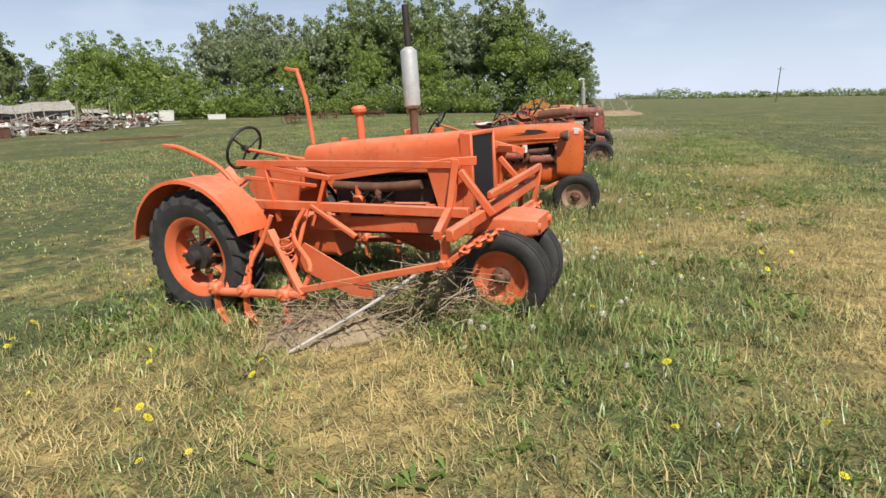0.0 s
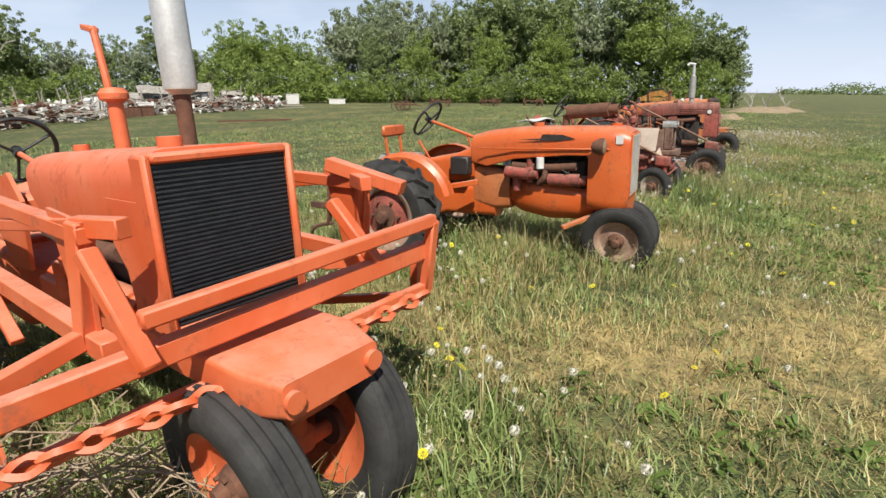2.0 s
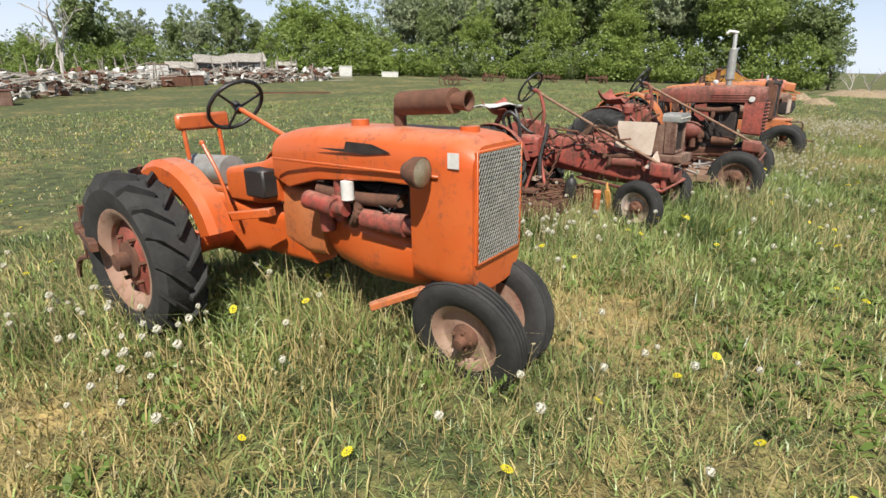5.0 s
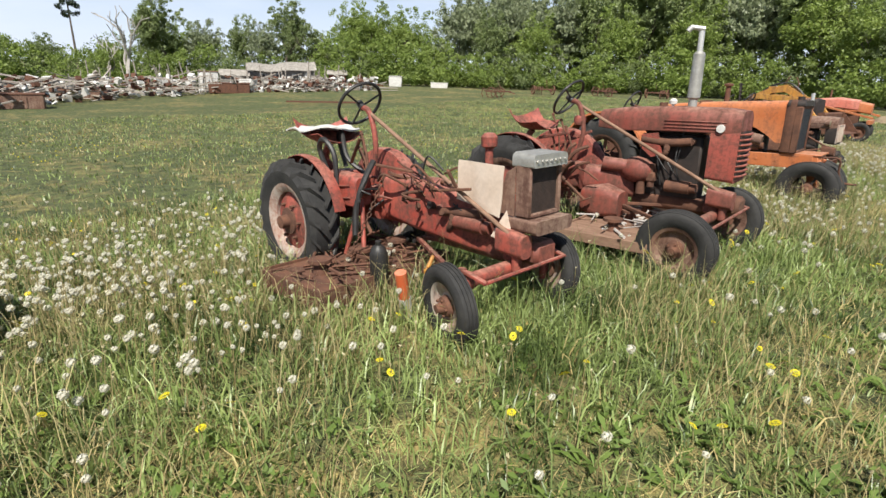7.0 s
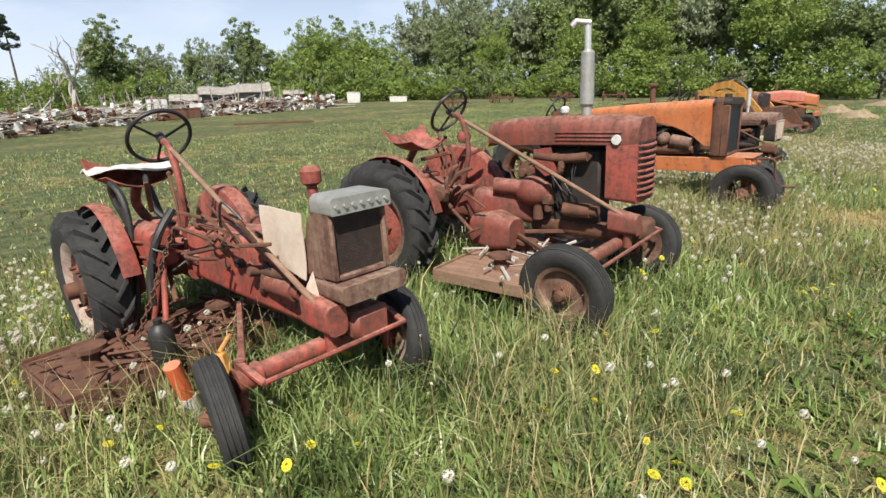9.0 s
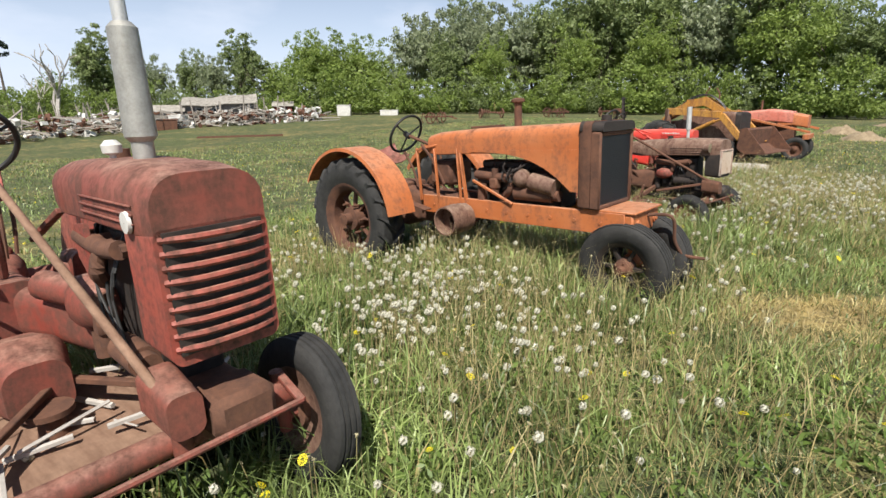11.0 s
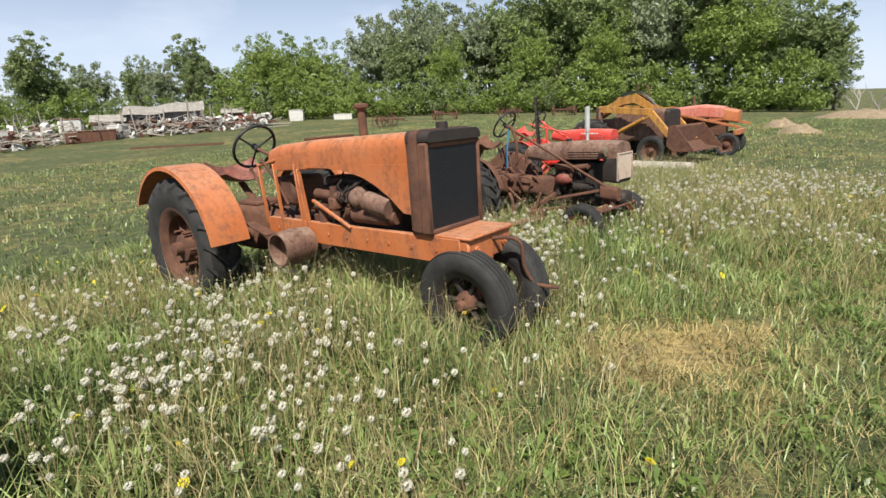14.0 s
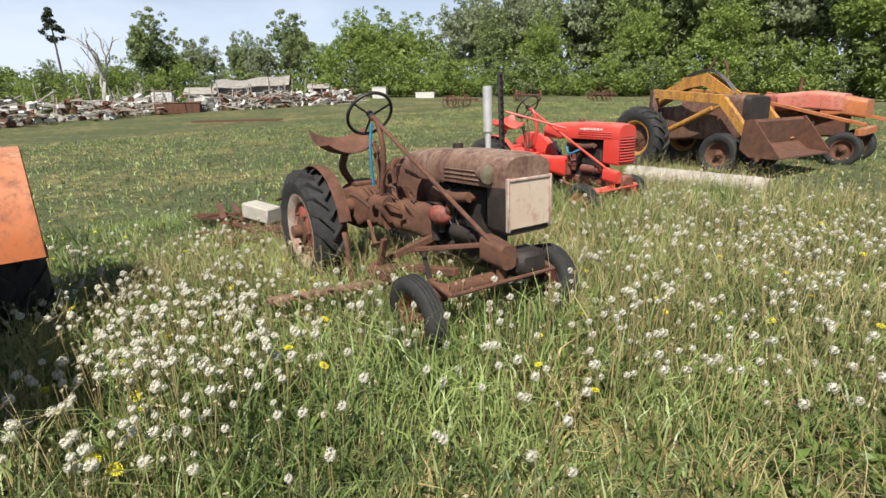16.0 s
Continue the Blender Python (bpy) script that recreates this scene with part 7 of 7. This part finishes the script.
AREA = (5.0, 16.5, 3.5, 31.0)
blades("meadow_grass", 330000, AREA, .05, .36, .0044, 21, [M_GRASS, M_GRASS_DRY], -.06, "uneven green and straw-coloured meadow grass")
blades("tall_grass", 48000, (7.0, 13.6, 6.5, 30.5), .02, .56, .0046, 27, [M_GRASS, M_GRASS_DRY], -.10, "tall lush grass standing round the tractors", lambda x, y: (lushness(x, y) > .34) & (patchy(x, y, 2.6, 44) > -.15))
blades("far_grass", 170000, (-14, 24, -2, 56), .05, .24, .010, 22, [M_GRASS, M_GRASS_DRY], .05, "green and straw-coloured grass of the wider field",
       lambda x, y: ~((x > AREA[0]) & (x < AREA[1]) & (y > AREA[2]) & (y < AREA[3])))


def thatch(name, n, area, seed):
    """Short lying straw and cut blades on the ground by the walked strip."""
    rs = np.random.RandomState(seed)
    x, y = rs.uniform(area[0], area[1], n), rs.uniform(area[2], area[3], n)
    ok = rs.uniform(size=n) < np.clip(1.15 - lushness(x, y), .1, 1)
    x, y = x[ok], y[ok]
    n = len(x)
    o = np.stack([x, y, ground_z_arr(x, y) - .004], 1)
    a = rs.uniform(0, 6.3, n)
    L = rs.uniform(.03, .11, n)[:, None]
    d = np.stack([np.cos(a), np.sin(a), rs.uniform(.05, 1.1, n)], 1)
    w = np.stack([-np.sin(a), np.cos(a), np.zeros(n)], 1) * rs.uniform(.002, .0045, n)[:, None]
    v = np.stack([o - w, o + w, o + d * L], 1).reshape(-1, 3)
    f = np.arange(3 * n).reshape(-1, 3)
    dry = (dryness(x, y) * 1.2 + .25 * patchy(x, y, .9, 12) + rs.normal(0, .3, n)) > -.02
    tagged(new(name, fast_mesh(name, v, f, [M_GRASS, M_GRASS_DRY], dry.astype(np.int32))), "short dry straw and cut grass over the ground", "grass", "", "stuff")


thatch("cut_straw", 320000, (7.0, 16.0, 3.5, 26.0), 24)
blades("seed_stalks", 62000, (6.5, 13.8, 8.0, 31.0), .16, .62, .0024, 23, [M_STALK, M_GRASS_DRY], .10, "brown and pale stalks gone to seed", lambda x, y: (patchy(x, y, 1.3, 47) + .5 * np.clip((y - 22) / 4, 0, 1) > .05) & ~on_deck(x, y))


def flower_places(n, seed, spots, field):
    """Places in clusters, with a thin scatter between."""
    rs = np.random.RandomState(seed)
    px, py = [], []
    for cx, cy, r, k in spots:
        px.append(rs.normal(cx, r, k))
        py.append(rs.normal(cy, r, k))
    px.append(rs.uniform(field[0], field[1], n))
    py.append(rs.uniform(field[2], field[3], n))
    x, y = np.concatenate(px), np.concatenate(py)
    ok = (dryness(x, y) < .25) & ~((x > 11.9 + .25 * np.sin(y * 3)) & (y > 21) & (y < 25.2)) & (rs.uniform(size=len(x)) < .85 + .9 * patchy(x, y, 2.2, 91))
    return x[ok], y[ok], rs


PUFFS = [(10.3, 20.0, 0.5, 190), (9.6, 20.6, 0.55, 130), (11.0, 20.4, 0.44, 65), (10.0, 23.2, 0.55, 230), (9.2, 23.0, 0.50, 170), (10.9, 23.6, 0.55, 150), (11.6, 24.2, 0.66, 97), (11.4, 25.6, 0.88, 119), (7.9, 14.2, 0.77, 300), (7.2, 15.3, 0.88, 300), (8.6, 13.9, 0.55, 120), (9.1, 10.6, 0.39, 65), (8.5, 10.2, 0.44, 54), (10.6, 9.2, 0.33, 17), (11.0, 8.0, 0.55, 21), (9.0, 19.6, 0.55, 76), (8.0, 20.0, 0.88, 76), (10.2, 14.2, 0.55, 43), (7.5, 23.6, 0.99, 130), (12.0, 27.0, 1.32, 152), (8.0, 17.3, 0.66, 54), (12.2, 24.5, 0.7, 61), (11.2, 27.8, 1.2, 108), (12.6, 26.0, 0.7, 40), (11.8, 22.0, 0.3, 13), (12.0, 28.6, 1.0, 160), (10.6, 28.6, 1.0, 150), (13.0, 29.4, .9, 110)]
GOLD = [(10.4, 20.0, .6, 14), (10.2, 23.3, .8, 26), (11.3, 16.2, .9, 26), (9.9, 14.4, .8, 18), (10.6, 24.6, .8, 14), (8.7, 6.5, .8, 9), (9.9, 7.1, .3, 3), (7.0, 15.0, 1.2, 24), (7.5, 20.5, 1.3, 26), (11.5, 18.6, .7, 14)]


def stems(x, y, z, top, seed, r=.0028):
    rs = np.random.RandomState(seed)
    n = len(x)
    lean = rs.normal(0, .03, (n, 2))
    base_ = np.stack([x, y, z], 1)
    end = np.stack([x + lean[:, 0], y + lean[:, 1], top], 1)
    ring = [np.array([math.cos(k * 2.094), math.sin(k * 2.094), 0]) * r for k in range(3)]
    v = np.concatenate([np.stack([base_ + q for q in ring], 1), np.stack([end + q for q in ring], 1)], 1).reshape(-1, 3)
    i = np.arange(n)[:, None] * 6
    f = np.concatenate([i + [0, 1, 4, 3], i + [1, 2, 5, 4], i + [2, 0, 3, 5]], 1).reshape(-1, 4)
    return v, f, end


def dandelions():
    x, y, rs = flower_places(700, 31, [(cx, cy, q, int(k * 1.15)) for cx, cy, q, k in PUFFS], (6.5, 13.5, 10, 30))
    z = ground_z_arr(x, y)
    top = z + rs.uniform(.16, .36, len(x)) * (.55 + .6 * lushness(x, y))
    v, f, end = stems(x, y, z, top, 32)
    tagged(new("seed_head_stalks", fast_mesh("seed_head_stalks", v, f, [M_STALK])), "pale hollow dandelion stalks", "flower stalks", "", "stuff")
    # fluffy balls of fine spikes
    n = len(x)
    r = rs.uniform(.013, .026, n)
    k = 64
    g = (np.arange(k) + .5) / k
    th = np.arccos(1 - 2 * g)
    ph = np.pi * (1 + 5 ** .5) * np.arange(k)
    d = np.stack([np.cos(ph) * np.sin(th), np.sin(ph) * np.sin(th), np.cos(th)], 1)
    s1 = np.cross(d, [.31, .52, .79])
    s1 /= np.linalg.norm(s1, axis=1, keepdims=True)
    s2 = np.cross(d, s1)
    even = (np.arange(k) % 2 == 0)[:, None]
    # every other tuft lies flat on the ball, the rest stand out of it
    u = np.stack([np.where(even, d * .25, d * .92 + s2 * .42), np.where(even, d + s1 * .15, d * .9 + s1 * .36 - s2 * .2), np.where(even, d - s1 * .15, d * .9 - s1 * .36 - s2 * .2)], 1)
    jit = rs.uniform(.8, 1.1, (n, k, 1, 1))
    v = (end[:, None, None] + u[None] * r[:, None, None, None] * jit).reshape(-1, 3)
    f = np.arange(len(v)).reshape(-1, 3)
    tagged(new("dandelion_seed_heads", fast_mesh("dandelion_seed_heads", v, f, [M_PUFF])), "round white dandelion seed heads in the grass", "dandelions", "", "stuff")
    x, y, rs = flower_places(420, 33, GOLD, (6.5, 13.5, 6, 30))
    z = ground_z_arr(x, y)
    top = z + rs.uniform(.10, .26, len(x)) * (.55 + .6 * lushness(x, y))
    v, f, end = stems(x, y, z, top, 34)
    tagged(new("flower_stalks", fast_mesh("flower_stalks", v, f, [M_STALK])), "green dandelion stalks", "flower stalks", "", "stuff")
    # petals in two rings
    vs, fs, m = [], [], 0
    for ring, (r0, r1, hgt, cnt) in enumerate(((.006, .021, .004, 14), (.003, .013, .010, 10))):
        for k in range(cnt):
            a = 2 * math.pi * k / cnt + ring * .2
            da = math.pi / cnt * .8
            vs.append([(r0 * math.cos(a), r0 * math.sin(a), hgt), (r1 * math.cos(a - da), r1 * math.sin(a - da), hgt + .002), (r1 * 1.05 * math.cos(a), r1 * 1.05 * math.sin(a), hgt), (r1 * math.cos(a + da), r1 * math.sin(a + da), hgt + .002)])
    u = np.array(vs).reshape(-1, 3)
    n = len(x)
    tilt = rs.normal(0, .35, (n, 2))
    q = u[None].repeat(n, 0) * rs.uniform(.75, 1.2, (n, 1, 1))
    q[:, :, 2] += q[:, :, 0] * tilt[:, :1] + q[:, :, 1] * tilt[:, 1:]
    v = (end[:, None] + q).reshape(-1, 3)
    f = np.arange(len(v)).reshape(-1, 4)
    tagged(new("dandelion_flowers", fast_mesh("dandelion_flowers", v, f, [M_FLOWER])), "yellow dandelion flowers in the grass", "dandelions", "", "stuff")
    # leaf rosettes
    rs = np.random.RandomState(36)
    n = 9500
    x, y = rs.uniform(6.5, 14.5, n), rs.uniform(4, 30, n)
    ok = (dryness(x, y) < .22) & (patchy(x, y, 2.0, 41) > -.2) & (rs.uniform(size=n) < np.clip(.25 + (y - 9) / 6, .25, 1))
    x, y = x[ok], y[ok]
    x, y = np.repeat(x, 5), np.repeat(y, 5)
    n = len(x)
    a = rs.uniform(0, 6.3, n)
    L = rs.uniform(.05, .135, n)
    w = L * .14
    d = np.stack([np.cos(a), np.sin(a), np.zeros(n)], 1)
    s = np.stack([-np.sin(a), np.cos(a), np.zeros(n)], 1)
    o = np.stack([x, y, ground_z_arr(x, y)], 1)
    up = np.array([0, 0, 1.0])
    lift = rs.uniform(.25, .9, n)[:, None]
    v = np.stack([o, o + d * (L * .6)[:, None] + s * w[:, None] + up * (L[:, None] * .6 * lift), o + d * L[:, None] + up * (L[:, None] * .65 * lift), o + d * (L * .6)[:, None] - s * w[:, None] + up * (L[:, None] * .6 * lift)], 1).reshape(-1, 3)
    f = np.arange(4 * n).reshape(-1, 4)
    tagged(new("weed_leaves", fast_mesh("weed_leaves", v, f, [M_LEAFLOW])), "low toothed weed leaves among the grass", "weeds", "", "stuff")


def broad_weeds():
    """Leafy weeds standing in loose clumps."""
    rs = np.random.RandomState(61)
    n = 2600
    x, y = rs.uniform(7.0, 14.0, n), rs.uniform(5.0, 30.0, n)
    ok = (patchy(x, y, 1.7, 62) > .05) & (dryness(x, y) < .2) & (lushness(x, y) > .2)
    x, y = x[ok], y[ok]
    c = np.stack([x, y, ground_z_arr(x, y) + rs.uniform(.03, .16, len(x))], 1)
    v, f = leaf_cloud(rs, c, rs.uniform(.05, .13, len(x)), 16, .022)
    tagged(new("broadleaf_weeds", fast_mesh("broadleaf_weeds", v, f, [M_LEAFLOW])), "clumps of small-leaved green weeds", "weeds", "", "stuff")


def field_flowers():
    """The specks of flowers further out over the field."""
    rs = np.random.RandomState(71)
    for name, label, mat, n, size in (("far_seed_heads", "white flower specks over the wider field", M_BUD, 5200, .016), ("far_yellow_flowers", "yellow flower specks over the wider field", M_FLOWER, 1500, .013)):
        x, y = rs.uniform(-12, 15, n), rs.uniform(6, 44, n)
        near = (x > 6.5) & (x < 13.5) & (y > 10) & (y < 30)
        ok = ~near & ((x < 8.5) | (y > 31)) & (patchy(x, y, .6, 72) > -.25)
        x, y = x[ok], y[ok]
        c = np.stack([x, y, ground_z_arr(x, y) + rs.uniform(.08, .2, len(x))], 1)
        v, f = leaf_cloud(rs, c, np.full(len(x), .015), 5, size)
        tagged(new(name, fast_mesh(name, v, f, [mat])), label, "dandelions", "", "stuff")


def spent_heads():
    """Small closed and spent heads on thin stalks, thick among the open seed heads."""
    x, y, rs = flower_places(2600, 81, [(cx, cy, r * 1.5, int(k * 2.6)) for cx, cy, r, k in PUFFS], (6.5, 13.8, 8, 31))
    ok = ~on_deck(x, y)
    x, y = x[ok], y[ok]
    z = ground_z_arr(x, y)
    v, f, end = stems(x, y, z, z + rs.uniform(.14, .40, len(x)) * (.5 + .6 * lushness(x, y)), 82, .0024)
    tagged(new("spent_head_stalks", fast_mesh("spent_head_stalks", v, f, [M_STALK])), "thin brown stalks of spent flowers", "flower stalks", "", "stuff")
    v, f = leaf_cloud(rs, end, np.full(len(x), .004), 6, .0095)
    tagged(new("spent_flower_heads", fast_mesh("spent_flower_heads", v, f, [M_BUD])), "small cream spent flower heads in the grass", "flowers", "", "stuff")


dandelions()
spent_heads()
broad_weeds()
field_flowers()
